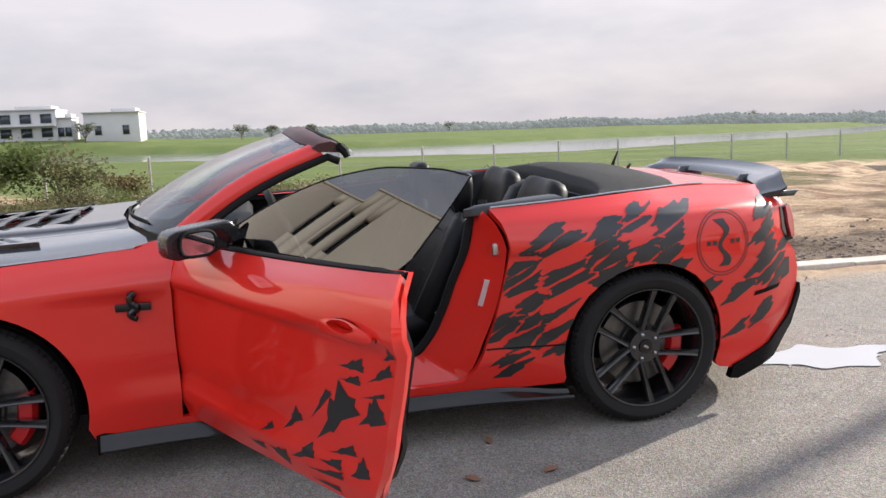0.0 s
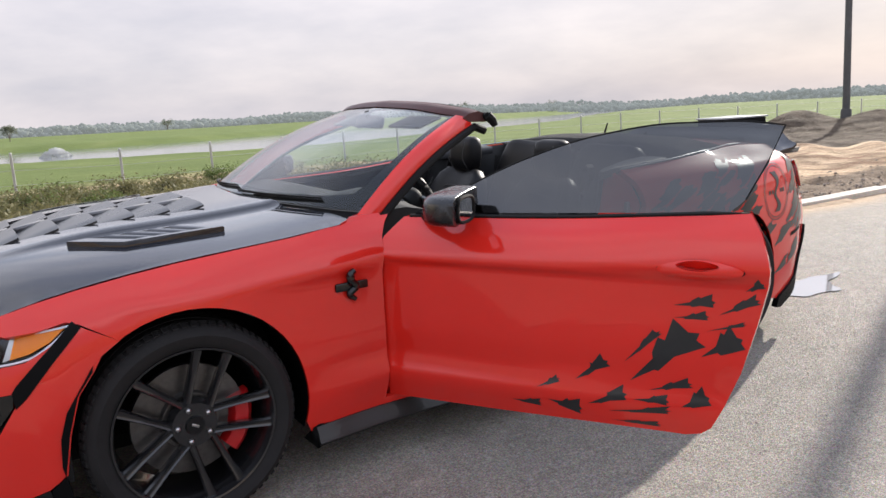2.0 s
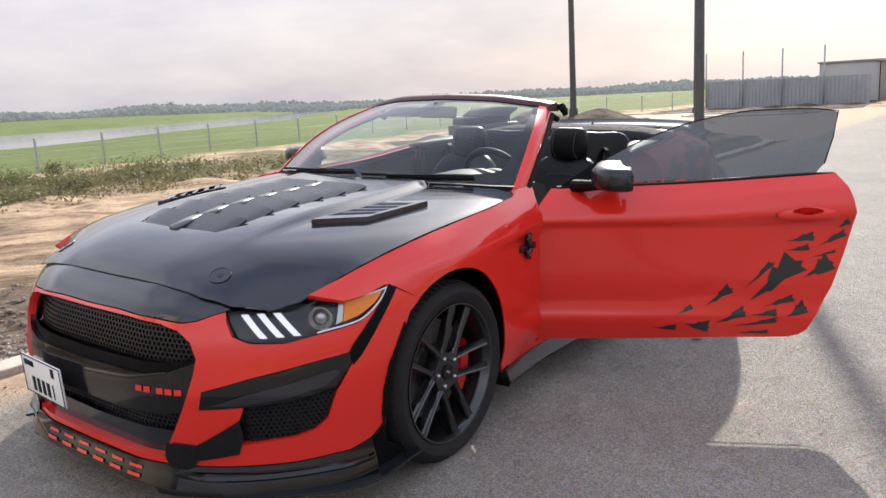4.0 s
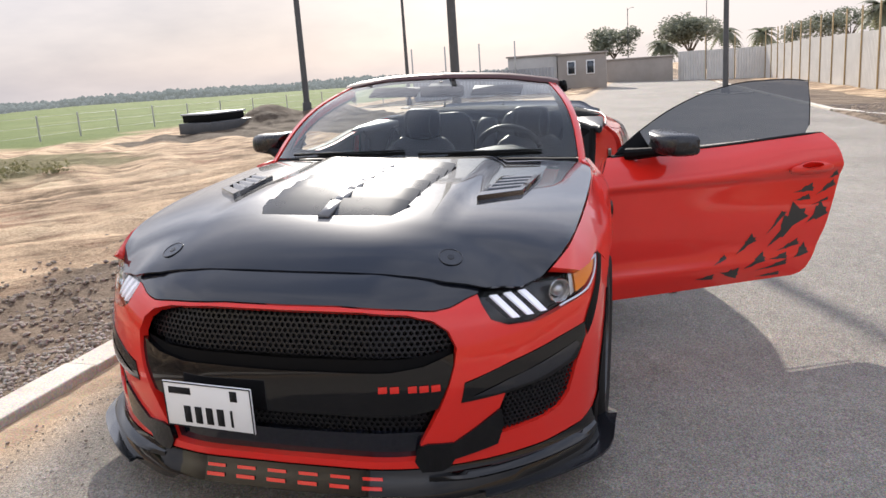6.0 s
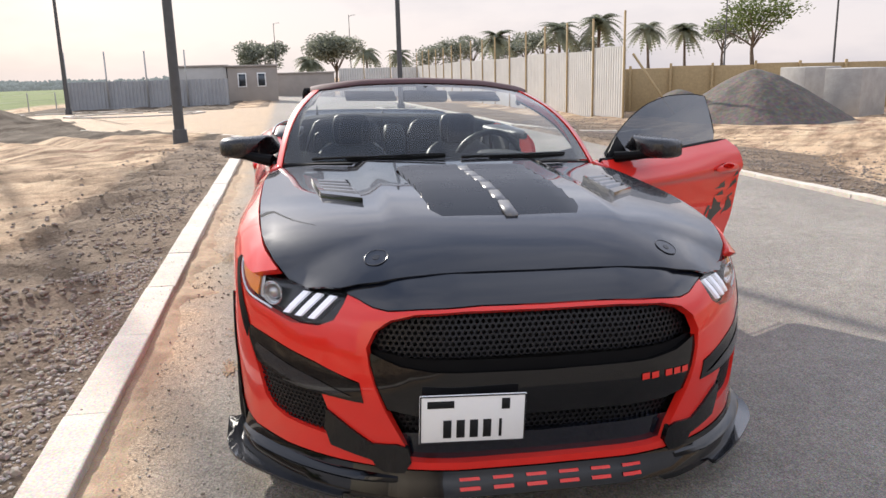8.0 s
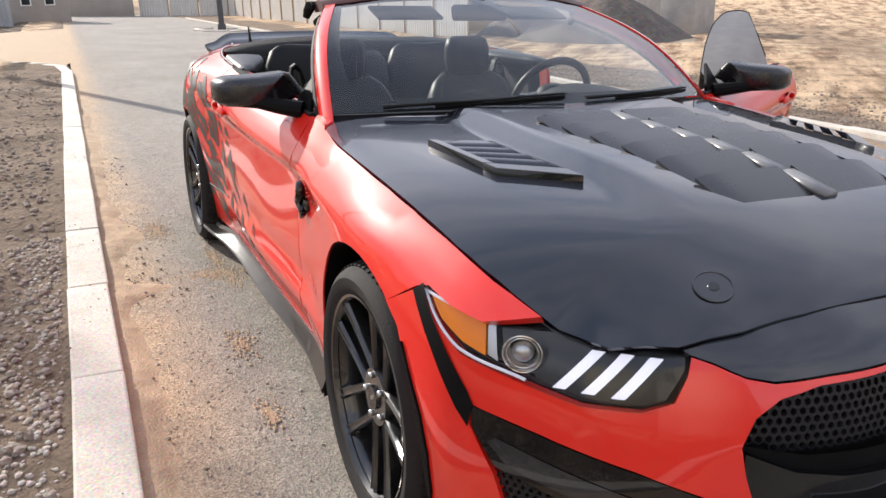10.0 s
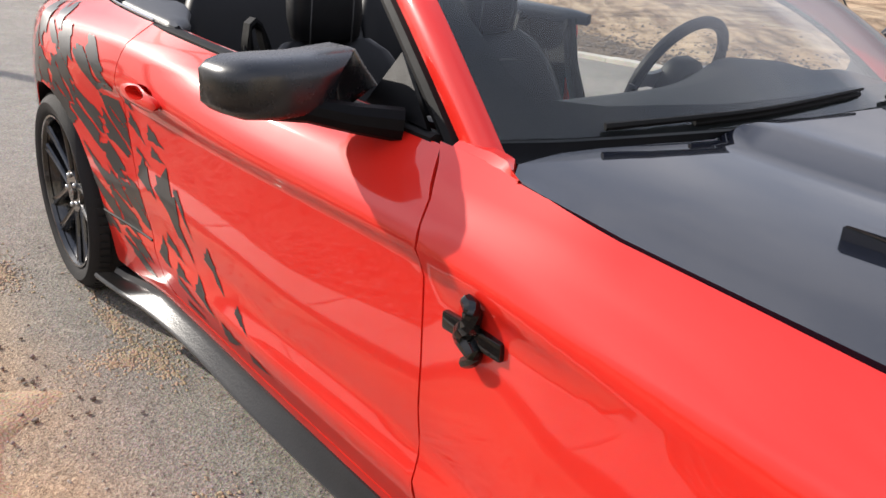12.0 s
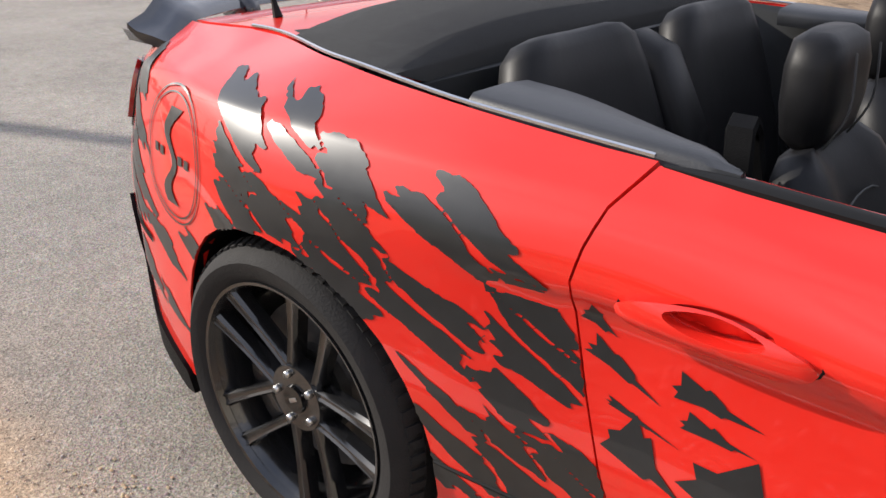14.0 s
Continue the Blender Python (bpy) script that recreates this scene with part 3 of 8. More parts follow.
def body_side(sgn):
    f = side if sgn > 0 else mirrored(side)
    # f mirrored turns the surface over, so the sign follows the side
    sg = -sgn
    fe = sheet("front_fender", f, fender_outline(), RED, car, step=0.045, flange=0.025, sign=sg, label="red front wing")
    fender_badge(sgn, fe)
    qu = sheet("rear_quarter_panel", f, quarter_outline(), RED, car, step=0.03, flange=0.03, sign=sg, label="red rear quarter with torn black graphics")
    torn(f, sg, qu, (0.56, 2.2, 0.26, 1.0), quarter_dens, quarter_outline(), 5, 27, (0.185, 0.060))
    badge_ring(f, sg, qu, 1.742, 0.785)
    # seam between quarter and sill
    bm = bmesh.new()
    tube(bm, [f(x, 0.392 + 0.005 * math.sin(3 * x)) + Vector((0, 0.001 * sgn, 0)) for x in np.linspace(0.63, 0.975, 12)], 0.004, 5)
    part("panel_seam", bm, SEAL, qu)
    # reflector
    sheet("side_reflector", f, [(1.93, 0.515), (2.10, 0.53), (2.12, 0.55), (1.94, 0.535)], BLACK_PLASTIC, qu, step=0.03, off=0.003, sign=sg)
    # flank below the doors
    sheet("sill_panel", f, [(-0.625, 0.240), (0.0, 0.245), (0.495, 0.255), (0.56, 0.262), (0.60, 0.208), (0.60, 0.15), (-0.625, 0.15)], RED, car, step=0.05, sign=sg, flange=0.02)
    # side skirt blade
    rings = []
    for x in np.linspace(-0.93, 1.0, 24):
        y0 = side(x, 0.22).y
        out = 0.026 + 0.012 * ease((x + 0.6) / 0.7) + 0.032 * ease((x - 0.3) / 0.7)
        zb, zt = 0.150 + 0.006 * (1 - ease((x + 0.6) / 0.8)) + 0.01 * math.sin(x * 2), 0.212 - 0.03 * ease((x - 0.7) / 0.3)
        prof = ((-0.06, zt), (0.004, zt), (0.014, zt - 0.016), (out, zb + 0.018), (out + 0.006, zb + 0.010), (out + 0.002, zb), (-0.06, zb))
        rings.append([(x, sgn * (y0 + dy), z) for dy, z in prof])
    bm = bmesh.new()
    loft(bm, rings)
    bmesh.ops.recalc_face_normals(bm, faces=bm.faces)
    part("side_skirt", bm, SKIRT, car, "glossy dark side skirt blade with dust")
    bm = bmesh.new()
    y0 = side(-0.93, 0.2).y
    for a, b, c in (((-0.94, y0 - 0.1, 0.135), (-0.94, y0 + 0.03, 0.14), (-0.945, y0 + 0.01, 0.215)),):
        v = [bm.verts.new((p[0], p[1] * sgn, p[2])) for p in (a, b, c)] + [bm.verts.new((p[0] + 0.12, (p[1] - 0.03) * sgn, p[2] + 0.02)) for p in (a, b, c)]
        bm.faces.new((v[0], v[1], v[2])), bm.faces.new((v[3], v[5], v[4]))
        for i in range(3):
            j = (i + 1) % 3
            bm.faces.new((v[i], v[i + 3], v[j + 3], v[j]))
    bmesh.ops.recalc_face_normals(bm, faces=bm.faces)
    part("skirt_end_flap", bm, BLACK_PLASTIC, car)
    # wheel housings
    for cx, r in ((-1.36, FA), (1.36, RA)):
        bm = bmesh.new()
        out = [side(cx + (r - 0.004) * math.cos(a), 0.345 + (r - 0.004) * math.sin(a)) for a in np.linspace(-0.3, math.pi + 0.3, 28)]
        rings = [[(p.x, sgn * (p.y - 0.004), p.z) for p in out], [(p.x, sgn * (p.y - 0.05), p.z) for p in out],
                 [(cx + (p.x - cx) * 1.06, sgn * 0.5, 0.345 + (p.z - 0.345) * 1.06) for p in out]]
        loft(bm, rings, closed=False)
        bm.faces.new([bm.verts.new((p[0], p[1], p[2])) for p in rings[2]])
        bmesh.ops.recalc_face_normals(bm, faces=bm.faces)
        part("wheel_housing", bm, BLACK_PLASTIC, car)


def door(sgn, swing):
    f = side if sgn > 0 else mirrored(side)
    sg = -sgn
    o = Vector((HINGE.x, HINGE.y * sgn, 0))
    d = sheet("door", f, door_outline(), RED, car, holes=[handle_hole(1.06)], step=0.024, flange=0.035, sign=sg, origin=o, label="red door, " + ("open wide" if swing else "closed"))
    d.matrix_basis = pose(o.x, o.y, 0, 0, 0, -sgn * -1 * swing if sgn > 0 else -swing)
    shards(f, sg, d, o)
    handle_set(f, sg, d, o)
    # inner panel: a thick padded board behind the skin
    def inner(x, z):
        p = f(x, z)
        t = 0.085 + 0.03 * ease((0.56 - z) / 0.1) - 0.015 * ease((z - 0.84) / 0.1)
        return Vector((p.x, p.y - sgn * t, p.z))
    ol = [(x * 0.97 - 0.005, 0.27 + (z - 0.22) * 0.87) for x, z in door_outline()]
    sheet("door_lining", inner, ol, DASH, d, step=0.07, sign=-sg, flange=0.02, origin=o, label="black padded door lining")
    # edges of the door shell
    bm = bmesh.new()
    loop = densify(door_outline(), 0.06)
    a = [f(x, z) - Vector((0, sgn * 0.03, 0)) - o for x, z in loop]
    b = [f(x * 0.985, 0.01 + z * 0.985) - Vector((0, sgn * 0.062, 0)) - o for x, z in loop]
    loft(bm, [a, b], True, False)
    bmesh.ops.recalc_face_normals(bm, faces=bm.faces)
    part("door_shell_edge", bm, RED, d, smooth=True)
    # belt moulding
    bm = bmesh.new()
    rings = []
    for x in np.linspace(-0.52, 0.664, 22):
        p = side(x, belt(x) - 0.004)
        k = 1 - 0.75 * ease((x - 0.56) / 0.10)
        rings.append([Vector((p.x, sgn * (p.y + dy * k), p.z + dz * k)) - o for dy, dz in ((0.004, -0.006), (0.005, 0.003), (-0.006, 0.008), (-0.035, 0.003), (-0.05, -0.03))])
    loft(bm, rings)
    bmesh.ops.recalc_face_normals(bm, faces=bm.faces)
    part("belt_moulding", bm, SEAL, d)
    # window, raised on the driver's side only
    if swing:
        top_z = spline([-0.47, -0.30, -0.10, 0.15, 0.40, 0.60, 0.742], [0.955, 1.05, 1.14, 1.215, 1.25, 1.253, 1.24])

        def pane(x, z):
            y = 0.776 + 0.045 * x - 0.02 * x * x - (z - 0.95) * 0.60 - 0.12 * (z - 0.95) ** 2
            return Vector((x, y * sgn, z))
        ol = [(-0.47, 0.945), (0.60, 0.98), (0.655, 1.03), (0.742, 1.235)] + [(x, top_z(x)) for x in np.linspace(0.70, -0.45, 24)]
        g = sheet("door_window", pane, ol, TINT_GLASS, d, step=0.06, sign=sg, origin=o, label="dark tinted frameless window, raised")
        bm = bmesh.new()
        tube(bm, [pane(x, top_z(x)) - o for x in np.linspace(-0.46, 0.742, 30)] + [pane(0.70, 1.13) - o, pane(0.645, 1.02) - o], 0.003, 5)
        part("glass_edge", bm, SEAL, g)
    # quarter light and mirror patch
    tri = [(-0.50, 0.945), (-0.30, 0.955), (-0.335, 1.045)]

    def patch(x, z):
        y = side(x, belt(x)).y - 0.008 - (z - 0.95) * 0.6
        return Vector((x, y * sgn, z))
    sheet("mirror_patch", patch, tri, BLACK_PLASTIC, d, step=0.04, sign=sg, origin=o, flange=0.012, off=0.006)
    mirror(d, sgn, o)
    return d


def mirror(parent, sgn, o):
    """A wing mirror: angular shell, glass facing back, foot on the door."""
    c = Vector((-0.295, 0.962, 0.996))
    rings = []
    for t, w, h, dx in ((-0.26, 0.020, 0.022, 0.016), (-0.12, 0.036, 0.052, 0.018), (0.0, 0.056, 0.080, 0.016), (0.06, 0.080, 0.092, 0.006), (0.3, 0.098, 0.092, 0.0), (0.6, 0.100, 0.090, 0.004), (0.82, 0.094, 0.086, 0.012), (0.94, 0.080, 0.070, 0.022), (1.0, 0.056, 0.048, 0.034)):
        y = -0.105 + 0.205 * t
        ring = []
        for k in range(36):
            a = k * math.tau / 36
            ca, sa = math.cos(a), math.sin(a)
            px = math.copysign(abs(ca) ** 0.6, ca)
            pz = math.copysign(abs(sa) ** 0.5, sa)
            horn = 0.012 * ease((0.25 - t) / 0.25) * (ca > 0.3) * (sa > 0.3)
            tip = (0.050 * max(0.0, sa) ** 1.5 - 0.016 * math.sin(a) ** 2 * (sa < 0) - 0.020 * (1 - abs(sa)) + 0.006) * ease((0.22 - t) / 0.22)
            xx = min(dx + px * w * (1.0 if px < 0 else 0.6), 0.040) + horn
            ring.append(Vector((c.x + xx + 0.02 - 0.12 * (t - 0.5) * -0.25, sgn * (c.y + y - tip), c.z + pz * h * (0.60 if pz > 0 else 0.56) + 0.004 * (0.5 - t) - 0.034 * ease(-t / 0.26) + 0.2 * horn + 0.12 * max(0.0, tip))) - o)
        rings.append(ring)
    bm = bmesh.new()
    loft(bm, rings)
    bmesh.ops.recalc_face_normals(bm, faces=bm.faces)
    m = part("wing_mirror", bm, SHELL, parent, "black wing mirror with angular shell", angle=50)
    bm = bmesh.new()
    ring = [Vector((c.x + 0.072, sgn * (c.y - 0.012 + 0.066 * math.copysign(abs(math.cos(a)) ** 0.6, math.cos(a))), c.z + 0.043 * math.copysign(abs(math.sin(a)) ** 0.7, math.sin(a)))) - o for a in [k * math.tau / 24 for k in range(24)]]
    bm.faces.new([bm.verts.new(p) for p in ring])
    bmesh.ops.solidify(bm, geom=bm.faces[:], thickness=0.004)
    bmesh.ops.recalc_face_normals(bm, faces=bm.faces)
    part("mirror_glass", bm, MIRROR, m)
    bm = bmesh.new()
    tube(bm, ring + ring[:1], 0.006, 6, False)
    part("mirror_bezel", bm, SEAL, m)
    bm = bmesh.new()
    tube(bm, [Vector((p[0], p[1] * sgn, p[2])) - o for p in ((-0.44, 0.80, 0.945), (-0.40, 0.87, 0.955), (-0.35, 0.93, 0.965), (-0.32, 1.02, 0.968))], [0.03, 0.026, 0.022, 0.016], 10)
    part("mirror_foot", bm, BLACK_PLASTIC, m)


body_side(1)
body_side(-1)
door(1, 0.0)
door(-1, DOOR_SWING)


# ---- the car: bonnet, front, glass, tail ----
def sym(half):
    """A closed outline from its right half, listed from the middle top to the middle bottom."""
    return half + [(-u, z) for u, z in half[::-1] if abs(u) > 1e-6]


def hood():
    edge = [(x, HOOD_W(x) - 0.001) for x in (-2.03, -1.95, -1.87, -1.78, -1.7, -1.53, -1.36, -1.15, -0.95, -0.8, -0.745)]
    half = [(-2.15, 0.0), (-2.148, 0.2), (-2.143, 0.35), (-2.13, 0.48), (-2.10, 0.595)] + edge + [(-0.722, 0.802), (-0.700, 0.775), (-0.715, 0.70), (-0.80, 0.5), (-0.86, 0.25), (-0.88, 0.0)]
    out = half + [(x, -y) for x, y in half[::-1] if y > 1e-6]
    vent = [(-1.86, 0.235), (-1.80, 0.262), (-1.12, 0.292), (-1.09, 0.27), (-1.075, 0.0)]
    hole = [(-1.87, 0.0)] + vent + [(x, -y) for x, y in vent[::-1] if y > 1e-6]
    h = sheet("bonnet", hood_at, out, BLACK_PAINT, car, holes=[hole], step=0.05, flange=0.008, sign=1, label="black painted bonnet with vents")
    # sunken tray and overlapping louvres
    # the tray's near-black colour holds the shade below the louvres
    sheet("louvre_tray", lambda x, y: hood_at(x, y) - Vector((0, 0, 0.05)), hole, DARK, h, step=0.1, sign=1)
    for i in range(6):
        x0 = -1.08 - i * 0.132
        for s in (1, -1):
            rings = []
            for k in range(9):
                t = k / 8
                y = s * (0.022 + t * (0.243 + 0.012 * (5 - i) / 5))
                hz = lambda d: hood_at(x0 - d, y).z
                end = 0.007 * ease((t - 0.82) / 0.18)
                rings.append([(x0, y, hz(0) + 0.018 - end), (x0 - 0.05, y, hz(0.05) + 0.008 - end), (x0 - 0.10, y, hz(0.10) - 0.003 - end), (x0 - 0.142, y, hz(0.142) - 0.013 - end),
                              (x0 - 0.142, y, hz(0.142) - 0.020 - end), (x0 - 0.08, y, hz(0.08) - 0.008 - end), (x0, y, hz(0) + 0.011 - end)])
            bm = bmesh.new()
            loft(bm, rings)
            bmesh.ops.recalc_face_normals(bm, faces=bm.faces)
            part("louvre", bm, LOUVRE, h)
    for i in range(6):
        bm = bmesh.new()
        x0 = -1.09 - i * 0.132
        z0, z1 = hood_at(x0, 0).z, hood_at(x0 - 0.11, 0).z
        rings = [[(x, y, z) for y, z in ((-0.02, zz - 0.012), (0.02, zz - 0.012), (0.02, zz + 0.004), (-0.02, zz + 0.004))] for x, zz in ((x0 - 0.003, z0 + 0.009), (x0 - 0.130, z1 + 0.001))]
        loft(bm, rings)
        bmesh.ops.recalc_face_normals(bm, faces=bm.faces)
        part("louvre_spine", bm, SPINE, h, "pale satin strip")
    # side vents
    for s in (1, -1):
        fi, fo, ro, ri = (-1.615, 0.475), (-1.455, 0.615), (-1.12, 0.64), (-1.22, 0.50)
        def q(a, b):
            x = (fi[0] * (1 - b) + fo[0] * b) * (1 - a) + (ri[0] * (1 - b) + ro[0] * b) * a
            y = (fi[1] * (1 - b) + fo[1] * b) * (1 - a) + (ri[1] * (1 - b) + ro[1] * b) * a
            return x, y * s
        bm = bmesh.new()
        for a0, a1, b0, b1, hz in ((0, 0.16, 0, 1, 0.019), (0.16, 1, 0.86, 1, 0.019), (0.16, 1, 0.0, 0.07, 0.017), (0.92, 1, 0.07, 0.86, 0.017)):
            vs = []
            for a, b in ((a0, b0), (a0, b1), (a1, b1), (a1, b0)):
                x, y = q(a, b)
                vs.append(hood_at(x, y))
            loft(bm, [[v - Vector((0, 0, 0.01)) for v in vs], [v + Vector((0, 0, hz * 0.8)) for v in vs], [v * 0.97 + sum(vs, Vector()) * 0.25 * 0.03 + Vector((0, 0, hz)) for v in vs]])
        bmesh.ops.recalc_face_normals(bm, faces=bm.faces)
        v = part("side_vent", bm, BLACK_PAINT, h, "raised slatted vent", angle=50)
        # near-black sheet on the uncut bonnet gives the shade between slats
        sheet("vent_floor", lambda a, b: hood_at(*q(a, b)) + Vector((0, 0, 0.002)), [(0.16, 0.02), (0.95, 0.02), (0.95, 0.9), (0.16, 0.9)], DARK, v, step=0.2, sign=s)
        for i in range(4):
            a0 = 0.18 + i * 0.185
            rings = []
            for k in range(6):
                b = 0.07 + 0.79 * k / 5
                p0, p1 = hood_at(*q(a0, b)), hood_at(*q(a0 + 0.175, b))
                up = Vector((0, 0, 1))
                rings.append([p0 + up * 0.001, p0.lerp(p1, 0.52) + up * 0.0165, p0.lerp(p1, 0.62) + up * 0.0185, p1 + up * 0.0185, p1 + up * 0.013, p0.lerp(p1, 0.55) + up * 0.011, p0 - up * 0.004])
            bm = bmesh.new()
            loft(bm, rings)
            bmesh.ops.recalc_face_normals(bm, faces=bm.faces)
            part("vent_slat", bm, BLACK_PAINT, v)
        # bonnet pin
        p = hood_at(-2.045, 0.478 * s)
        e = 0.03
        n = (hood_at(-2.045 + e, 0.478 * s) - hood_at(-2.045 - e, 0.478 * s)).cross(hood_at(-2.045, 0.478 * s + e) - hood_at(-2.045, 0.478 * s - e)).normalized()
        p = sum((hood_at(-2.045 + 0.028 * math.cos(a), 0.478 * s + 0.028 * math.sin(a)) for a in [k * math.tau / 12 for k in range(12)]), Vector()) / 12
        bm = bmesh.new()
        cyl(bm, p - n * 0.012, p + n * 0.0012, 0.036, 0.0345, 32)
        pn = part("bonnet_pin", bm, BLACK_PAINT, h, "round flush bonnet lock")
        q1, q2 = n.orthogonal().normalized(), n.cross(n.orthogonal().normalized())
        bm = bmesh.new()
        tube(bm, [p + n * 0.0012 + 0.036 * (math.cos(a) * q1 + math.sin(a) * q2) for a in [k * math.tau / 32 for k in range(33)]], 0.0016, 6, False)
        part("pin_ring", bm, LOUVRE, pn)
        bm = bmesh.new()
        cyl(bm, p, p + n * 0.0028, 0.012, 0.010, 20)
        part("pin_head", bm, LOUVRE, pn)
    return h


def u_of_x(x):
    return float(np.interp(x, PLAN_X, PLAN_U))


def arch_u(z, gap=0.0):
    return u_of_x(-1.36 - math.sqrt(max(0.0, (FA + gap) ** 2 - (z - 0.345) ** 2)))


def front():
    # red skin round the openings
    top = [(0.0, 0.710), (0.19, 0.712), (0.38, 0.704), (0.49, 0.696), (0.54, 0.702), (0.60, 0.720), (0.64, 0.728)]
    lamp_low = [(0.645, 0.700), (0.665, 0.657), (0.72, 0.634), (0.83, 0.627), (0.955, 0.645), (1.08, 0.665), (1.16, 0.708)]
    out_r = top + lamp_low + [(1.225, 0.760), (1.345, 0.692), (arch_u(0.655), 0.655), (1.265, 0.612), (1.215, 0.545), (1.18, 0.43), (1.155, 0.30), (1.10, 0.262), (1.02, 0.236), (0.85, 0.226), (0.51, 0.226), (0.43, 0.224), (0.0, 0.222)]
    outline = sym(out_r)
    big = sym([(0.0, 0.700), (0.25, 0.701), (0.40, 0.692), (0.48, 0.674), (0.525, 0.642), (0.546, 0.592), (0.535, 0.54), (0.515, 0.482), (0.485, 0.41), (0.455, 0.353), (0.425, 0.30), (0.41, 0.250), (0.36, 0.247), (0.0, 0.245)])
    fang = [(0.548, 0.427), (0.562, 0.488), (0.72, 0.528), (0.90, 0.558), (1.045, 0.577), (1.04, 0.535), (0.985, 0.45), (0.955, 0.362), (0.915, 0.330), (0.85, 0.312), (0.66, 0.298), (0.66, 0.325), (0.672, 0.385), (0.69, 0.432)]
    foot = [(0.405, 0.25), (0.415, 0.295), (0.447, 0.305), (0.525, 0.300), (0.59, 0.337), (0.674, 0.388), (0.684, 0.33), (0.664, 0.271), (0.525, 0.246), (0.512, 0.224), (0.44, 0.19)]
    mir = lambda lp: [(-u, z) for u, z in lp[::-1]]
    sk = sheet("front_bumper", nose, outline, RED, car, holes=[big, fang, mir(fang)], step=0.04, flange=0.03, sign=-1, label="red front bumper with black openings")
    # black nose strip up to the bonnet
    strip = sym([(0.0, 0.797), (0.20, 0.796), (0.36, 0.791), (0.48, 0.782), (0.56, 0.768), (0.625, 0.751), (0.66, 0.738), (0.642, 0.731), (0.60, 0.723), (0.54, 0.705), (0.49, 0.700), (0.38, 0.708), (0.19, 0.716), (0.0, 0.714)])
    sheet("nose_strip", nose, strip, BLACK_PAINT, sk, step=0.04, flange=0.02, sign=-1, label="black painted nose panel")
    for lp in (foot, mir(foot)):
        sheet("corner_trim", nose, lp, GLOSS_BLACK, sk, step=0.03, flange=0.02, off=0.008, sign=-1)
    # cavity behind, mesh, cross bar
    back = lambda d: (lambda u, z: nose(u, z) + Vector((d, 0, 0)))
    # added sheet: darkness behind the mesh comes from its near-black colour
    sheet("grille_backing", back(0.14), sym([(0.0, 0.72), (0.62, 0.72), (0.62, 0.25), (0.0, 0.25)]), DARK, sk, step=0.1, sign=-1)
    upper = sym([(0.0, 0.70), (0.40, 0.69), (0.50, 0.66), (0.535, 0.61), (0.50, 0.575), (0.42, 0.556), (0.0, 0.548)])
    lower = sym([(0.0, 0.40), (0.43, 0.41), (0.455, 0.38), (0.42, 0.325), (0.0, 0.318)])
    mesh_panel("upper_grille", sk, upper, 0.06, 0.019)
    mesh_panel("lower_grille", sk, lower, 0.05, 0.019)
    sheet("grille_bar", back(0.012), sym([(0.0, 0.522), (0.34, 0.528), (0.44, 0.543), (0.53, 0.575), (0.528, 0.54), (0.508, 0.482), (0.475, 0.41), (0.40, 0.395), (0.0, 0.388)]), GLOSS_BLACK, sk, step=0.04, flange=0.05, sign=-1, label="gloss black cross bar")
    sheet("grille_ledge", back(0.035), sym([(0.0, 0.552), (0.40, 0.560), (0.52, 0.58), (0.50, 0.53), (0.44, 0.52), (0.0, 0.512)]), BLACK_PLASTIC, sk, step=0.06, sign=-1)
    sheet("lower_valance", back(0.03), sym([(0.0, 0.32), (0.43, 0.33), (0.42, 0.243), (0.0, 0.24)]), BLACK_PAINT, sk, step=0.06, flange=0.03, sign=-1)
    # red bars in place of lettering
    for k in range(5):
        u0 = -0.305 - k * 0.034 - (0.018 if k > 1 else 0)
        sheet("badge_bar", back(0.012), [(u0, 0.4675), (u0 - 0.026, 0.469), (u0 - 0.026, 0.489), (u0, 0.4875)], RED, sk, step=0.03, off=0.003, sign=-1)
    # side openings
    for s in (1, -1):
        tr = lambda lp: lp if s > 0 else mir(lp)
        # added sheet, near-black for the shaded depth of the intake
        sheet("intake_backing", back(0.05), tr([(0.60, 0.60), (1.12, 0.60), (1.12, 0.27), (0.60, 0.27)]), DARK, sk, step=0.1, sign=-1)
        wedge = [(0.550, 0.427), (0.563, 0.486), (0.72, 0.526), (0.90, 0.556), (1.042, 0.575), (1.038, 0.535), (0.985, 0.468), (0.85, 0.442), (0.70, 0.434)]
        w = sheet("intake_wedge", back(-0.004), tr(wedge), GLOSS_BLACK, sk, step=0.04, flange=0.04, sign=-1, label="gloss black intake trim")
        sheet("fog_lamp", back(-0.007), tr([(0.585, 0.442), (0.70, 0.475), (0.86, 0.505), (0.99, 0.528), (1.005, 0.515), (0.96, 0.478), (0.82, 0.452), (0.66, 0.440)]), CARBON, w, step=0.03, sign=-1)
        mesh_panel("side_grille", sk, tr([(0.68, 0.42), (0.85, 0.44), (0.985, 0.46), (0.97, 0.40), (0.945, 0.35), (0.91, 0.315), (0.84, 0.295), (0.68, 0.278)]), 0.02, 0.017)
        # black strip behind the lamp
        sheet("lamp_side_trim", nose, tr([(1.035, 0.578), (1.05, 0.60), (1.12, 0.672), (1.222, 0.768), (1.245, 0.748), (1.15, 0.65), (1.075, 0.56), (1.043, 0.53)]), BLACK_PLASTIC, sk, step=0.04, off=0.003, sign=-1)
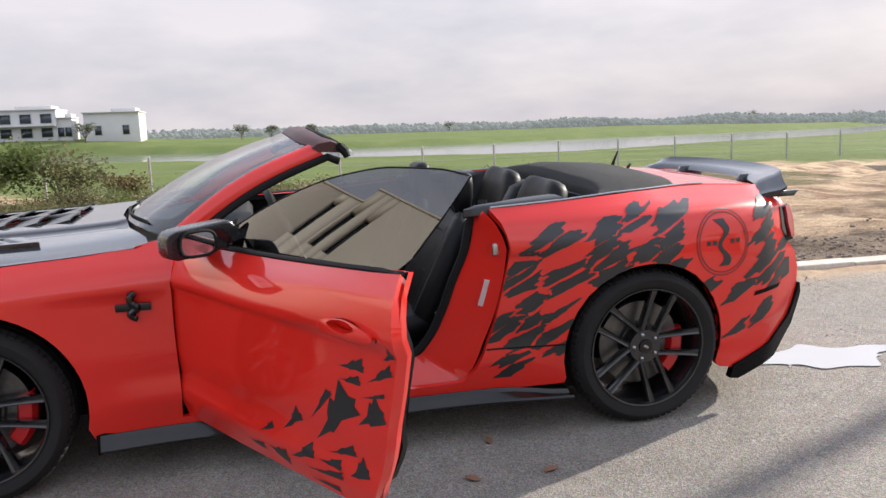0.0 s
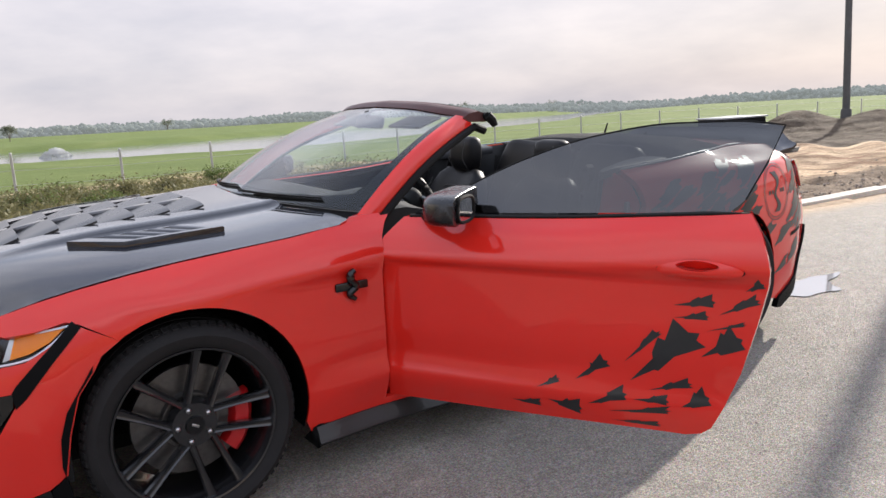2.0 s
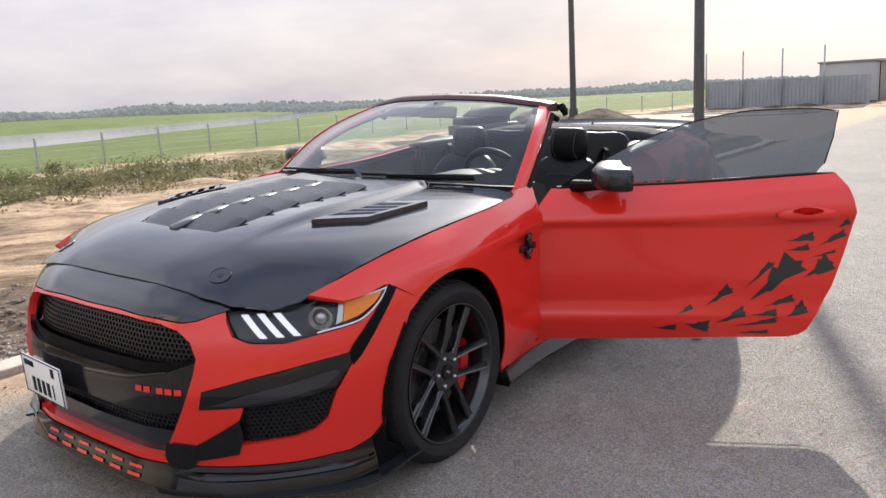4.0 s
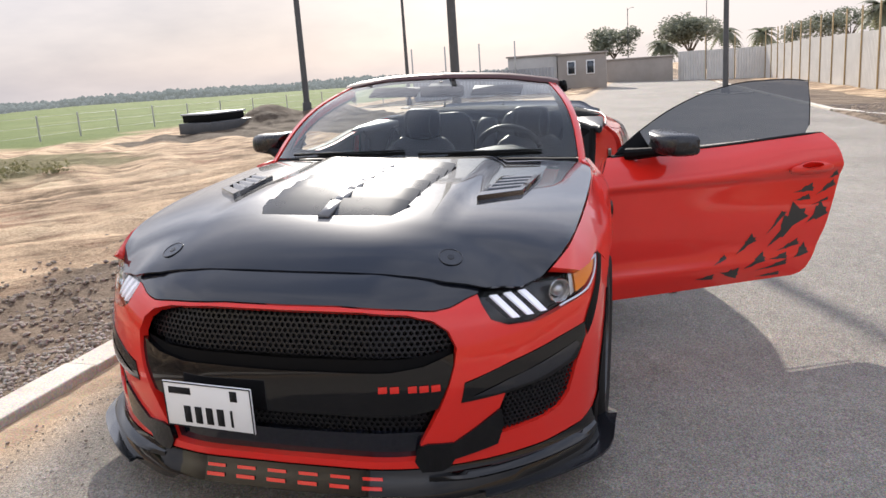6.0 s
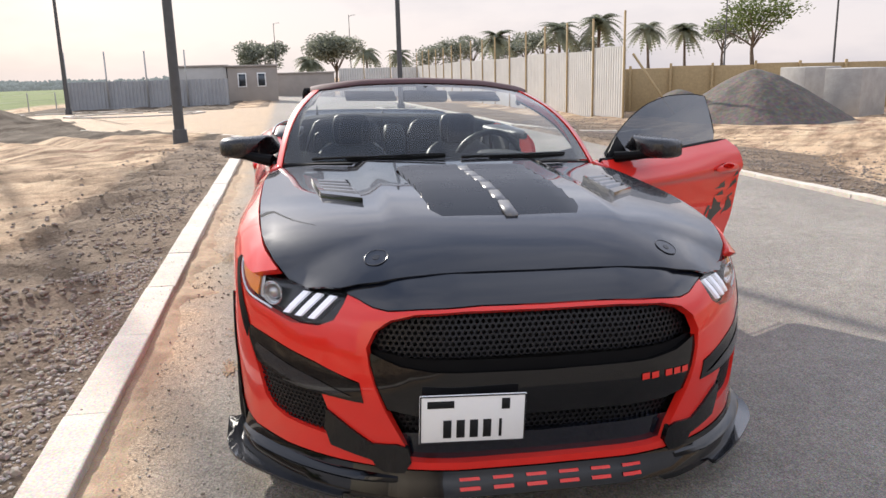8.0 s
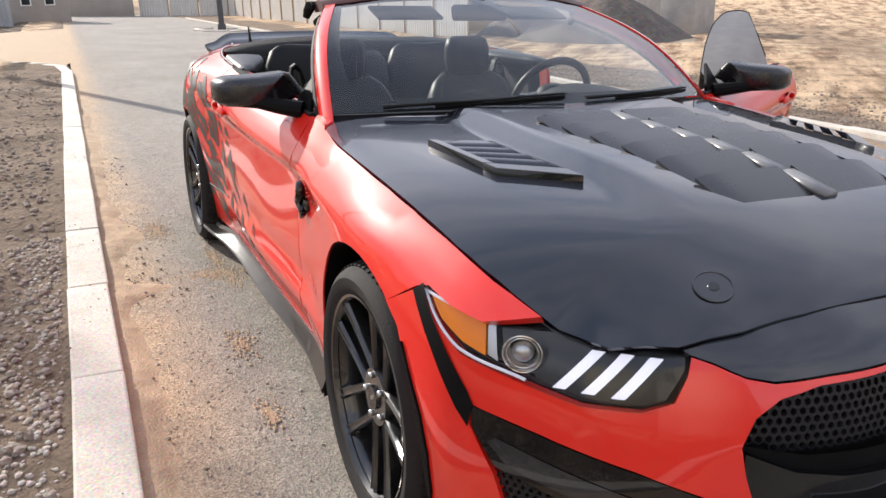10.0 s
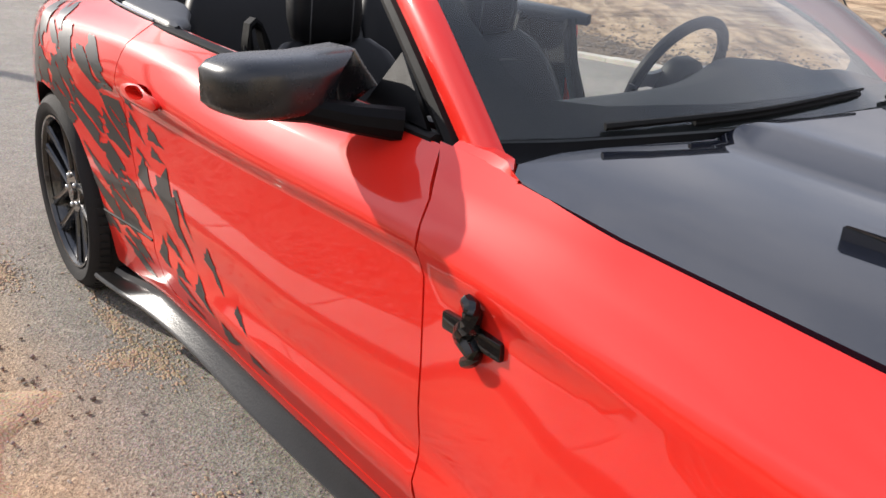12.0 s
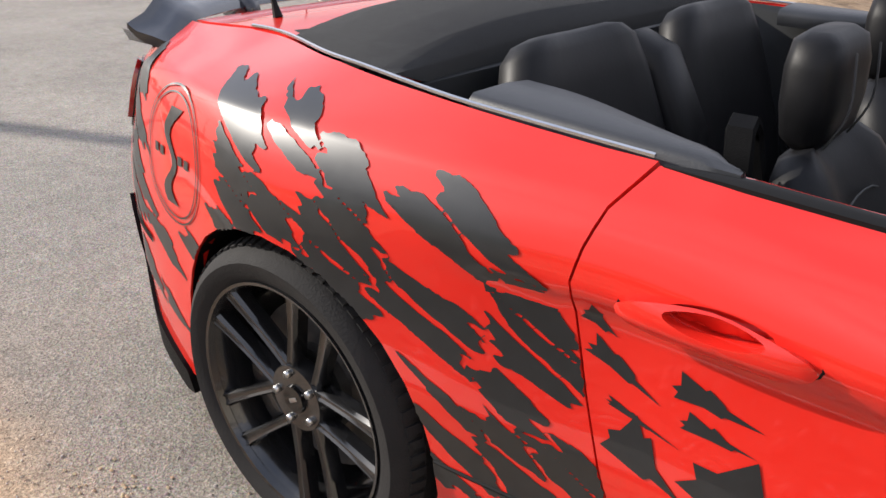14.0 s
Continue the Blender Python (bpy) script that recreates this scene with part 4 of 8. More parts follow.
        # wheel-arch deflector, from bumper to lip
        defl = [(1.175, 0.43), (1.21, 0.545), (1.26, 0.612), (arch_u(0.63), 0.63), (arch_u(0.50), 0.50), (arch_u(0.42), 0.42), (arch_u(0.33), 0.33), (arch_u(0.22), 0.22), (1.30, 0.14), (1.12, 0.145), (1.105, 0.258), (1.15, 0.30)]
        sheet("arch_deflector", nose, tr(defl), BLACK_PLASTIC, sk, step=0.05, flange=0.02, off=0.006, sign=-1)
    # chin: lip with splitter
    def lip(u, z):
        p = nose(u, min(z, 0.26))
        n = Vector((-1, 0, 0)) if abs(u) < 0.4 else Vector((-math.cos((abs(u) - 0.4) * 1.0), math.copysign(math.sin((abs(u) - 0.4) * 1.0), u), 0))
        return p + n * (0.035 * ease((0.25 - z) / 0.12))
    half = [(0.0, 0.220), (0.43, 0.222), (0.51, 0.224), (0.85, 0.224), (1.02, 0.234), (1.10, 0.260), (1.13, 0.15), (1.0, 0.142), (0.80, 0.138), (0.56, 0.134), (0.44, 0.132), (0.40, 0.134), (0.375, 0.152), (0.0, 0.148)]
    l = sheet("front_lip", lip, sym(half), GLOSS_BLACK, car, step=0.04, flange=0.05, sign=-1, label="black front lip")
    for k in range(6):
        u0 = 0.265 - k * 0.103
        for z0, z1 in ((0.168, 0.178), (0.194, 0.203)):
            sheet("lip_mark", lip, [(u0, z0), (u0 - 0.062, z0), (u0 - 0.060, z1), (u0 + 0.002, z1)], RED, l, step=0.03, off=0.004, sign=-1, label="plain red mark")
    for s in (1, -1):
        bm = bmesh.new()
        rings = []
        for k in range(16):
            u = s * (0.45 + k * 0.044)
            p, q = lip(u, 0.19), lip(u, 0.13) - lip(u, 0.24)
            d = Vector((q.x, q.y, 0)).normalized() if Vector((q.x, q.y, 0)).length > 1e-5 else Vector((-1, 0, 0))
            w = 0.024 * ease(k / 3) * (1 - 0.6 * ease((k - 12) / 3))
            rings.append([p - d * 0.02 + Vector((0, 0, 0.022)), p + d * w * 0.7 + Vector((0, 0, 0.012)), p + d * w + Vector((0, 0, 0.004)), p + d * w * 0.8 - Vector((0, 0, 0.004)), p - d * 0.02 - Vector((0, 0, 0.002))])
        loft(bm, rings)
        bmesh.ops.recalc_face_normals(bm, faces=bm.faces)
        part("lip_ledge", bm, GLOSS_BLACK, l)
        bm = bmesh.new()
        rings = []
        for k in range(14):
            u = s * (0.62 + k * 0.055)
            p = lip(u, 0.13)
            c = nose(u, 0.13)
            d = (p - c)
            d.z = 0
            d.normalize()
            w = 0.03 + 0.035 * ease((k - 2) / 9)
            up = 0.018 * ease((k - 8) / 5)
            rings.append([p - d * 0.05 + Vector((0, 0, 0.002)), p + d * w * 0.6 + Vector((0, 0, up * 0.5)), p + d * w + Vector((0, 0, 0.004 + up)), p + d * w + Vector((0, 0, 0.012 + up)), p + d * w * 0.5 + Vector((0, 0, 0.010 + up * 0.4)), p - d * 0.05 + Vector((0, 0, 0.012))])
        loft(bm, rings)
        bmesh.ops.recalc_face_normals(bm, faces=bm.faces)
        part("splitter", bm, CARBON, car, "black splitter winglet")
    plate(sk)
    for s in (1, -1):
        head_lamp(s)


def mesh_panel(name, parent, outline, depth, cell):
    """A pierced sheet with round holes in a staggered pattern, set back from the skin."""
    A = np.array(densify(list(outline), 0.02))
    lp = densify(list(outline), 0.02)
    us = np.arange(A[:, 0].min(), A[:, 0].max(), cell)
    zs = np.arange(A[:, 1].min(), A[:, 1].max(), cell * 0.82)
    cen = []
    for j, z in enumerate(zs):
        for u in us:
            cen.append((u + (cell * 0.5 if j % 2 else 0), z))
    C = np.array(cen)
    C = C[inside(C, lp)]
    V, F = [], []
    for u, z in C:
        k = len(V)
        for r, d in ((0.56, 0.0), (0.38, 0.0), (0.36, 0.006)):
            for i in range(6):
                a = math.tau * i / 6 + math.pi / 6
                V.append(nose(u + cell * r * math.cos(a), z + cell * r * math.sin(a) * 0.98) + Vector((depth + d, 0, 0)))
        for ring in (0, 1):
            for i in range(6):
                j = (i + 1) % 6
                F.append((k + ring * 6 + i, k + ring * 6 + j, k + ring * 6 + 6 + j, k + ring * 6 + 6 + i))
    return mesh_object(name, V, F, MESH, parent, "black honeycomb mesh", smooth=False)


def plate(parent):
    m = Matrix.Translation((-2.325, 0.232, 0.402)) @ Matrix.Rotation(radians(-3), 4, "Y") @ Matrix.Rotation(radians(-4), 4, "Z")
    bm = bmesh.new()
    box(bm, (0, 0, 0), (0.008, 0.312, 0.152), 0.003)
    p = part("number_plate", bm, WHITE, parent, "white number plate with dark unreadable bars")
    p.matrix_basis = m
    bm = bmesh.new()
    pts = [(-0.004, y * 0.153, z * 0.073) for y, z in ((-1, -1), (1, -1), (1, 1), (-1, 1), (-1, -1))]
    for a, b in zip(pts, pts[1:]):
        cyl(bm, a, b, 0.0022, seg=6)
    part("plate_rim", bm, DARK, p)
    def bar(y, z, w, h):
        b2 = bmesh.new()
        box(b2, (-0.0045, y, z), (0.002, w, h))
        part("plate_bar", b2, DARK, p)
    for k in range(5):
        bar(0.075 - k * 0.039, -0.03, 0.024 if k < 4 else 0.008, 0.056)
    bar(0.095, 0.048, 0.078, 0.022)
    bar(-0.095, 0.046, 0.024, 0.034)


def head_lamp(s):
    """A wrap-round lamp: dark housing, projector, amber corner, three slanted bars under a clear lens."""
    def g(u, z):
        return nose((0.645 + 0.784 * (u - 0.605)) * s, z)
    top = spline([0.605, 0.70, 0.80, 0.95, 1.10, 1.25, 1.345], [0.728, 0.734, 0.740, 0.742, 0.746, 0.757, 0.766])
    low = spline([0.605, 0.63, 0.70, 0.84, 1.00, 1.16, 1.26, 1.345], [0.700, 0.655, 0.632, 0.625, 0.645, 0.665, 0.708, 0.763])
    us = list(np.linspace(0.606, 1.344, 20))
    ol = [(u, top(u)) for u in us] + [(u, low(u)) for u in us[::-1]]
    sg = -1 if s > 0 else 1
    lamp = sheet("headlamp", lambda u, z: g(u, z) + Vector((0.03, -0.02 * s, -0.004)), ol, GLOSS_BLACK, car, step=0.04, flange=0.02, sign=sg, label="dark headlamp with amber corner and white bars")
    sheet("lamp_lens", g, ol, LENS_GLASS, lamp, step=0.04, off=0.001, sign=sg)
    for k in range(3):
        u0 = 0.658 + k * 0.070
        sheet("light_bar", lambda u, z: g(u, z) + Vector((0.014, -0.008 * s, 0)), [(u0 + 0.080, 0.644), (u0 + 0.112, 0.643), (u0 + 0.032, 0.716), (u0 + 0.0, 0.716)], LIT_BAR, lamp, step=0.02, flange=0.01, sign=sg, label="white light bar")
    # bright trim along the outer edge
    bm = bmesh.new()
    tube(bm, [g(u, low(u) + 0.006) + Vector((0.006, -0.004 * s, 0)) for u in np.linspace(0.98, 1.33, 14)] + [g(u, top(u) - 0.008) + Vector((0.006, -0.004 * s, 0)) for u in np.linspace(1.31, 1.12, 8)], 0.0034, 6)
    part("lamp_trim", bm, WHITE_BAR, lamp)
    sheet("amber_corner", lambda u, z: g(u, z) + Vector((0.010, -0.006 * s, 0)), [(1.09, 0.672), (1.16, 0.685), (1.24, 0.715), (1.30, 0.752), (1.22, 0.745), (1.11, 0.733)], AMBER, lamp, step=0.03, flange=0.01, sign=sg, label="amber turn signal")
    # projector
    c = g(1.0, 0.690)
    n = (g(1.0, 0.690) - (g(1.0, 0.690) + Vector((0.06, -0.045 * s, 0)))).normalized()
    q1, q2 = n.orthogonal().normalized(), n.cross(n.orthogonal().normalized())
    circle = lambda r, d, k0=0.0, k1=math.tau: [c + n * d + r * (math.cos(a) * q1 + math.sin(a) * q2) for a in np.linspace(k0, k1, 33)]
    bm = bmesh.new()
    loft(bm, [circle(0.012, -0.040)[:-1], circle(0.026, -0.030)[:-1], circle(0.036, -0.012)[:-1]], True, False)
    part("reflector_bowl", bm, CHROME, lamp)
    for r, d, th in ((0.037, -0.009, 0.0016), (0.030, -0.014, 0.0010)):
        bm = bmesh.new()
        tube(bm, circle(r, d), th, 6, False)
        part("projector_ring", bm, CHROME, lamp)
    bm = bmesh.new()
    bmesh.ops.create_uvsphere(bm, u_segments=20, v_segments=12, radius=0.021)
    bmesh.ops.translate(bm, verts=bm.verts, vec=c - n * 0.026)
    part("projector_lens", bm, STEEL, lamp)
    # bright cheek between the projector and the amber corner
    sheet("bright_cheek", lambda u, z: g(u, z) + Vector((0.016, -0.010 * s, 0)), [(1.055, 0.664), (1.085, 0.672), (1.105, 0.735), (1.085, 0.737)], STEEL, lamp, step=0.02, sign=sg)


def windscreen():
    """Glass, its frame, header rail, wipers."""
    bx = spline([0.0, 0.3, 0.5, 0.66, 0.77], [-0.86, -0.835, -0.78, -0.70, -0.615])
    bz = spline([0.0, 0.5, 0.77], [0.985, 0.975, 0.955])
    tx = spline([0.0, 0.3, 0.5, 0.56], [-0.125, -0.11, -0.07, -0.035])
    tz = spline([0.0, 0.3, 0.56], [1.318, 1.308, 1.275])

    def g(a, v):
        """a: -1..1 across, v: 0 at the foot, 1 at the header."""
        s = abs(a)
        yb, yt = 0.755 * s, 0.552 * s
        p = Vector((bx(yb), yb, bz(yb))).lerp(Vector((tx(yt), yt, tz(yt))), v)
        bow = 0.045 * math.sin(math.pi * v)
        p += Vector((-0.55, 0, 0.83)) * bow * (0.9)
        p.y = math.copysign(p.y + 0.03 * math.sin(math.pi * v) * s ** 4, a)
        return p
    ol = [(-1, 0), (1, 0), (1, 1), (-1, 1)]
    w = sheet("windscreen", g, ol, SCREEN_GLASS, car, step=0.1, sign=-1, label="clear laminated windscreen")
    w.visible_shadow = False
    for sgn in (1, -1):
        sheet("black_border", lambda a, v: g(a * sgn, v), [(0.86, 0.0), (1.0, 0.0), (1.0, 1.0), (0.965, 1.0), (0.955, 0.9), (0.95, 0.4), (0.93, 0.2), (0.90, 0.10)], SEAL, w, step=0.05, off=-0.003, sign=-sgn)
    sheet("lower_border", g, [(-1, 0.0), (1, 0.0), (0.90, 0.12), (0.78, 0.085), (0.5, 0.07), (-0.5, 0.07), (-0.78, 0.085), (-0.90, 0.12)], SEAL, w, step=0.06, off=-0.003, sign=-1)
    sheet("mirror_base", g, [(-0.10, 0.86), (0.10, 0.86), (0.08, 1.0), (-0.08, 1.0)], SEAL, w, step=0.06, off=-0.004, sign=-1)
    # pillars
    for s in (1, -1):
        rings = []
        for k in range(-1, 13):
            v = k / 12
            p = g(s * 1.0, max(v, 0.0)) + (g(s, 0.1) - g(s, 0.0)) * 10 * min(v, 0.0)
            wd = 0.046 + 0.018 * v
            outw = Vector((0.62 * wd, s * 0.55 * wd, -0.30 * wd))
            rings.append([p + Vector((-0.004, 0.0, 0.004)), p + outw * 0.55 + Vector((0, s * 0.010, 0.012)), p + outw + Vector((0.008, s * 0.006, -0.012)), p + outw + Vector((0.03, -s * 0.02, -0.035)), p + Vector((0.02, -s * 0.012, -0.02))])
        bm = bmesh.new()
        loft(bm, rings)
        bmesh.ops.recalc_face_normals(bm, faces=bm.faces)
        part("windscreen_pillar", bm, RED, car, "red windscreen pillar", angle=60)
        bm = bmesh.new()
        pts = [Vector(r[2]) * 0.5 + Vector(r[3]) * 0.5 + Vector((0.012, 0, -0.008)) for r in rings]
        tube(bm, pts + [pts[-1] + Vector((0.05, s * 0.01, -0.02))], 0.017, 8)
        part("pillar_seal", bm, SEAL, car, "black pillar seal")
        # wing cap behind the bonnet corner
        rings = []
        for x, xi, yi, zi in ((-0.57, -0.575, 0.765, 0.944), (-0.61, -0.61, 0.768, 0.944), (-0.65, -0.655, 0.770, 0.948), (-0.695, -0.693, 0.776, 0.944), (-0.72, -0.716, 0.800, 0.936), (-0.75, -0.741, 0.815, 0.926)):
            a = side(x, belt(x) - 0.003)
            c = Vector((xi, yi, zi))
            m = a.lerp(c, 0.5) + Vector((0, 0.003, 0.006))
            rings.append([Vector((q.x, q.y * s, q.z)) for q in (a - Vector((0, 0.002, 0.01)), a, m, c, c - Vector((0, 0.01, 0.03)))])
        bm = bmesh.new()
        loft(bm, rings, closed=False, caps=False)
        bmesh.ops.recalc_face_normals(bm, faces=bm.faces)
        part("wing_cap", bm, RED, car, "red wing corner")
    # header
    rings = []
    for k in range(25):
        a = -1.08 + 2.16 * k / 24
        p = g(max(-1, min(1, a)), 1.0)
        if abs(a) > 1:
            p += Vector((0.012, math.copysign((abs(a) - 1) * 0.55, a), -0.012))
        rings.append([p + Vector((-0.006, 0, 0.002)), p + Vector((0.02, 0, 0.020)), p + Vector((0.075, 0, 0.028)), p + Vector((0.115, 0, 0.012)), p + Vector((0.11, 0, -0.02)), p + Vector((0.02, 0, -0.015))])
    bm = bmesh.new()
    loft(bm, rings)
    bmesh.ops.recalc_face_normals(bm, faces=bm.faces)
    part("header_rail", bm, HEADER, car, "dark maroon windscreen header")
    bm = bmesh.new()
    pts = []
    for k in range(25):
        a = -1.1 + 2.2 * k / 24
        p = g(max(-1, min(1, a)), 1.0)
        if abs(a) > 1:
            p += Vector((0.0, math.copysign((abs(a) - 1) * 0.6, a), -0.012))
        pts.append(p + Vector((0.122, 0, 0.006)))
    tube(bm, pts, 0.016, 8)
    for s in (1, -1):
        e = Vector((pts[-1].x, abs(pts[-1].y) * s, pts[-1].z))
        tube(bm, [e, e + Vector((0.02, 0.006 * s, -0.02)), e + Vector((0.03, 0.012 * s, -0.045))], [0.022, 0.02, 0.014], 8)
    part("header_seal", bm, SEAL, car, "black header seal")
    # cowl and wipers
    sheet("cowl", lambda a, t: (lambda p, h: p.lerp(h, t) - Vector((0, 0, 0.012 * math.sin(t * math.pi) + 0.006)))(g(a, 0.0), hood_at(-0.70 - 0.17 * (1 - a * a), a * 0.755)), [(-1, 0), (1, 0), (1, 1), (-1, 1)], BLACK_PLASTIC, car, step=0.1, sign=-1)
    for y0, y1 in ((0.62, 0.02), (-0.05, -0.60)):
        bm = bmesh.new()
        pts = [g(y / 0.755, 0.012 + 0.035 * i / 8) + Vector((-0.008, 0, 0.010)) for i, y in enumerate(np.linspace(y0, y1, 9))]
        tube(bm, pts, [0.007, 0.006, 0.0055, 0.005, 0.0045, 0.0045, 0.004, 0.004, 0.003], 6)
        tube(bm, [p + Vector((0.004, 0, -0.010)) for p in pts[2:]], 0.005, 5)
        part("wiper", bm, SEAL, car, "black wiper blade")
    # inside mirror
    bm = bmesh.new()
    c = g(0, 0.86) + Vector((0.07, 0, -0.035))
    box(bm, c, (0.035, 0.24, 0.062), 0.015, rotm(0, 15, 0), 3)
    cyl(bm, c, g(0, 0.93), 0.012, seg=8)
    part("rear_view_mirror", bm, SEAL, car, "black inside mirror")
    for s in (1, -1):
        bm = bmesh.new()
        box(bm, g(s * 0.5, 0.93) + Vector((0.075, 0, -0.045)), (0.13, 0.27, 0.014), 0.006, rotm(0, -18, 0))
        part("sun_visor", bm, DASH, car, "dark sun visor")


def tail():
    """Rear deck, bumper, lamps, wing."""
    # deck: from the folded roof to the tail edge
    cz = spline([1.55, 1.75, 2.0, 2.2, 2.33], [1.03, 1.035, 1.02, 0.985, 0.945])
    wid = lambda x: ROWS_Y[-1](min(x, 2.12)) - 0.35 * max(0, x - 2.12)

    def deck(x, a):
        w = wid(x)
        e = belt(min(x, 2.12)) - 0.25 * max(0, x - 2.12)
        return Vector((x, a * w, e + (cz(x) - e) * (1 - abs(a) ** 2.2)))
    sheet("boot_lid", deck, [(1.60, -1), (2.28, -0.97), (2.33, -0.5), (2.335, 0), (2.33, 0.5), (2.28, 0.97), (1.60, 1), (1.58, 0)], RED, car, step=0.06, sign=1, flange=0.02, label="red boot lid")
    # rear skin in plan
    px = spline([0.0, 0.3, 0.5, 0.62, 0.72], [2.44, 2.42, 2.37, 2.30, 2.22])

    def rear(y, z):
        k = spline([0.2, 0.35, 0.5, 0.62, 0.7, 0.8, 0.95], [-0.12, -0.02, 0.0, 0.0, -0.06, -0.09, -0.08])(z)
        return Vector((px(abs(y)) + k, y, z))
    sheet("rear_bumper", rear, [(-0.72, 0.24), (0.72, 0.24), (0.73, 0.60), (0.70, 0.69), (-0.70, 0.69), (-0.73, 0.60)], RED, car, step=0.06, flange=0.03, sign=1)
    sheet("tail_panel", rear, [(-0.70, 0.69), (0.70, 0.69), (0.64, 0.93), (0.4, 0.95), (-0.4, 0.95), (-0.64, 0.93)], GLOSS_BLACK, car, step=0.06, sign=1, flange=0.02)
    sheet("rear_diffuser", lambda y, z: rear(y, z) + Vector((0.012, 0, 0)), [(-0.70, 0.16), (0.70, 0.16), (0.72, 0.33), (0.5, 0.36), (-0.5, 0.36), (-0.72, 0.33)], BLACK_PLASTIC, car, step=0.06, sign=1, flange=0.05)
    for s in (1, -1):
        f = side if s > 0 else mirrored(side)
        lp = [(2.165, 0.895), (2.245, 0.90), (2.255, 0.82), (2.24, 0.735), (2.19, 0.735), (2.15, 0.80)]
        l = sheet("tail_lamp", f, lp, GLOSS_BLACK, car, step=0.03, sign=-s, off=0.004, flange=0.03, label="dark tail lamp with red lens")
        sheet("red_lens", f, [(2.205, 0.89), (2.243, 0.893), (2.252, 0.82), (2.24, 0.745), (2.21, 0.75), (2.198, 0.82)], LAMP_RED, l, step=0.03, sign=-s, off=0.014, flange=0.012)
        sheet("lower_side_trim", f, [(1.81, 0.135), (1.83, 0.195), (2.05, 0.265), (2.20, 0.365), (2.275, 0.52), (2.285, 0.47), (2.24, 0.32), (2.10, 0.19), (1.86, 0.125)], BLACK_PLASTIC, car, step=0.04, sign=-s, off=0.012, flange=0.03, label="black lower bumper flap")
    # wing: swept blade, turned down at the ends, on two pedestals
    rings = []
    for k in range(33):
        a = -1 + 2 * k / 32
        y = a * 0.665
        x = 2.315 - 0.20 * abs(a) ** 2.4
        z = 1.012 - 0.006 * a * a - 0.055 * ease((abs(a) - 0.82) / 0.18)
        ch = 0.155 - 0.01 * abs(a)
        tw = 0.030 * (1 - 0.4 * ease((abs(a) - 0.85) / 0.15))
        ring = []
        for t, h in ((0.0, 0.0), (0.15, 0.012), (0.45, 0.018), (0.8, 0.020), (1.0, 0.034), (1.0, 0.022), (0.8, 0.002), (0.45, -0.008), (0.12, -0.010)):
            ring.append((x - 0.06 + ch * t, y + (0.04 * math.copysign(1, a) * ease((abs(a) - 0.9) / 0.1)) * t, z + h + tw * (t - 0.5)))
        rings.append(ring)
    bm = bmesh.new()
    loft(bm, rings)
    bmesh.ops.recalc_face_normals(bm, faces=bm.faces)
    wg = part("rear_wing", bm, CARBON, car, "dark carbon rear wing on pedestals")
    for s in (1, -1):
        for y, x0 in ((0.30, 2.245), (0.655, 2.17)):
            bm = bmesh.new()
            zb = deck(x0, y * s / wid(x0)).z - 0.01 if y < 0.6 else 0.94
            zt = 1.017 if y < 0.6 else 0.967
            loft(bm, [[(x0 + dx, y * s + dy, zb) for dx, dy in ((-0.06, -0.015), (0.10, -0.012), (0.10, 0.012), (-0.06, 0.015))],
                      [(x0 + 0.02 + dx, y * s + dy, zt) for dx, dy in ((-0.05, -0.02), (0.10, -0.015), (0.10, 0.015), (-0.05, 0.02))]])
            bmesh.ops.recalc_face_normals(bm, faces=bm.faces)
            part("wing_pedestal", bm, CARBON, wg)
    bm = bmesh.new()
    cyl(bm, (1.70, 0.0, 1.03), (1.735, 0.0, 1.075), 0.012, 0.007, 8)
    part("roof_button", bm, SEAL, car, "small black button")
    bm = bmesh.new()
    b = deck(1.86, 0.80)
    tube(bm, [b, b + Vector((0.01, 0, 0.03)), b + Vector((0.035, 0, 0.09))], [0.013, 0.008, 0.004], 8)
    part("aerial", bm, SEAL, car, "short black aerial")
    # folded soft roof under its cover
    rings = []
    for k in range(21):
        a = -1 + 2 * k / 20
        prof = []
        for x, h in ((1.20, -0.06), (1.205, 0.0), (1.25, 0.040), (1.36, 0.058), (1.50, 0.046), (1.63, 0.014), (1.70, -0.02), (1.66, -0.08)):
            xx = x + 0.16 * (1 - a * a) * (1 if x > 1.4 else 0.3)
            prof.append((xx, a * (ROWS_Y[-1](xx) - 0.014), 1.015 + (h + 0.012 * math.sin(5 * a) * 0.3) * (1 - abs(a) ** 5) + 0.005))
        rings.append(prof)
    bm = bmesh.new()
    loft(bm, rings)
    bmesh.ops.recalc_face_normals(bm, faces=bm.faces)
    part("folded_roof", bm, FABRIC, car, "folded black canvas roof", angle=60)
    # bright moulding round the rear cabin edge
    for s in (1, -1):
        bm = bmesh.new()
        tube(bm, [Vector((x, s * (ROWS_Y[-1](x) - 0.004), belt(x) + 0.004)) for x in np.linspace(0.68, 1.80, 26)], 0.0042, 6)
        part("belt_moulding", bm, TRIM, car, "bright satin belt moulding")
        bm = bmesh.new()
        rings = []
        for x in np.linspace(0.57, 1.02, 18):
            k = 0.25 + 0.75 * ease((x - 0.57) / 0.07)
            yo = ROWS_Y[-1](x) - 0.018
            wi = (0.055 + 0.11 * ease((x - 0.57) / 0.40)) * k
            zz = belt(x) + 0.004
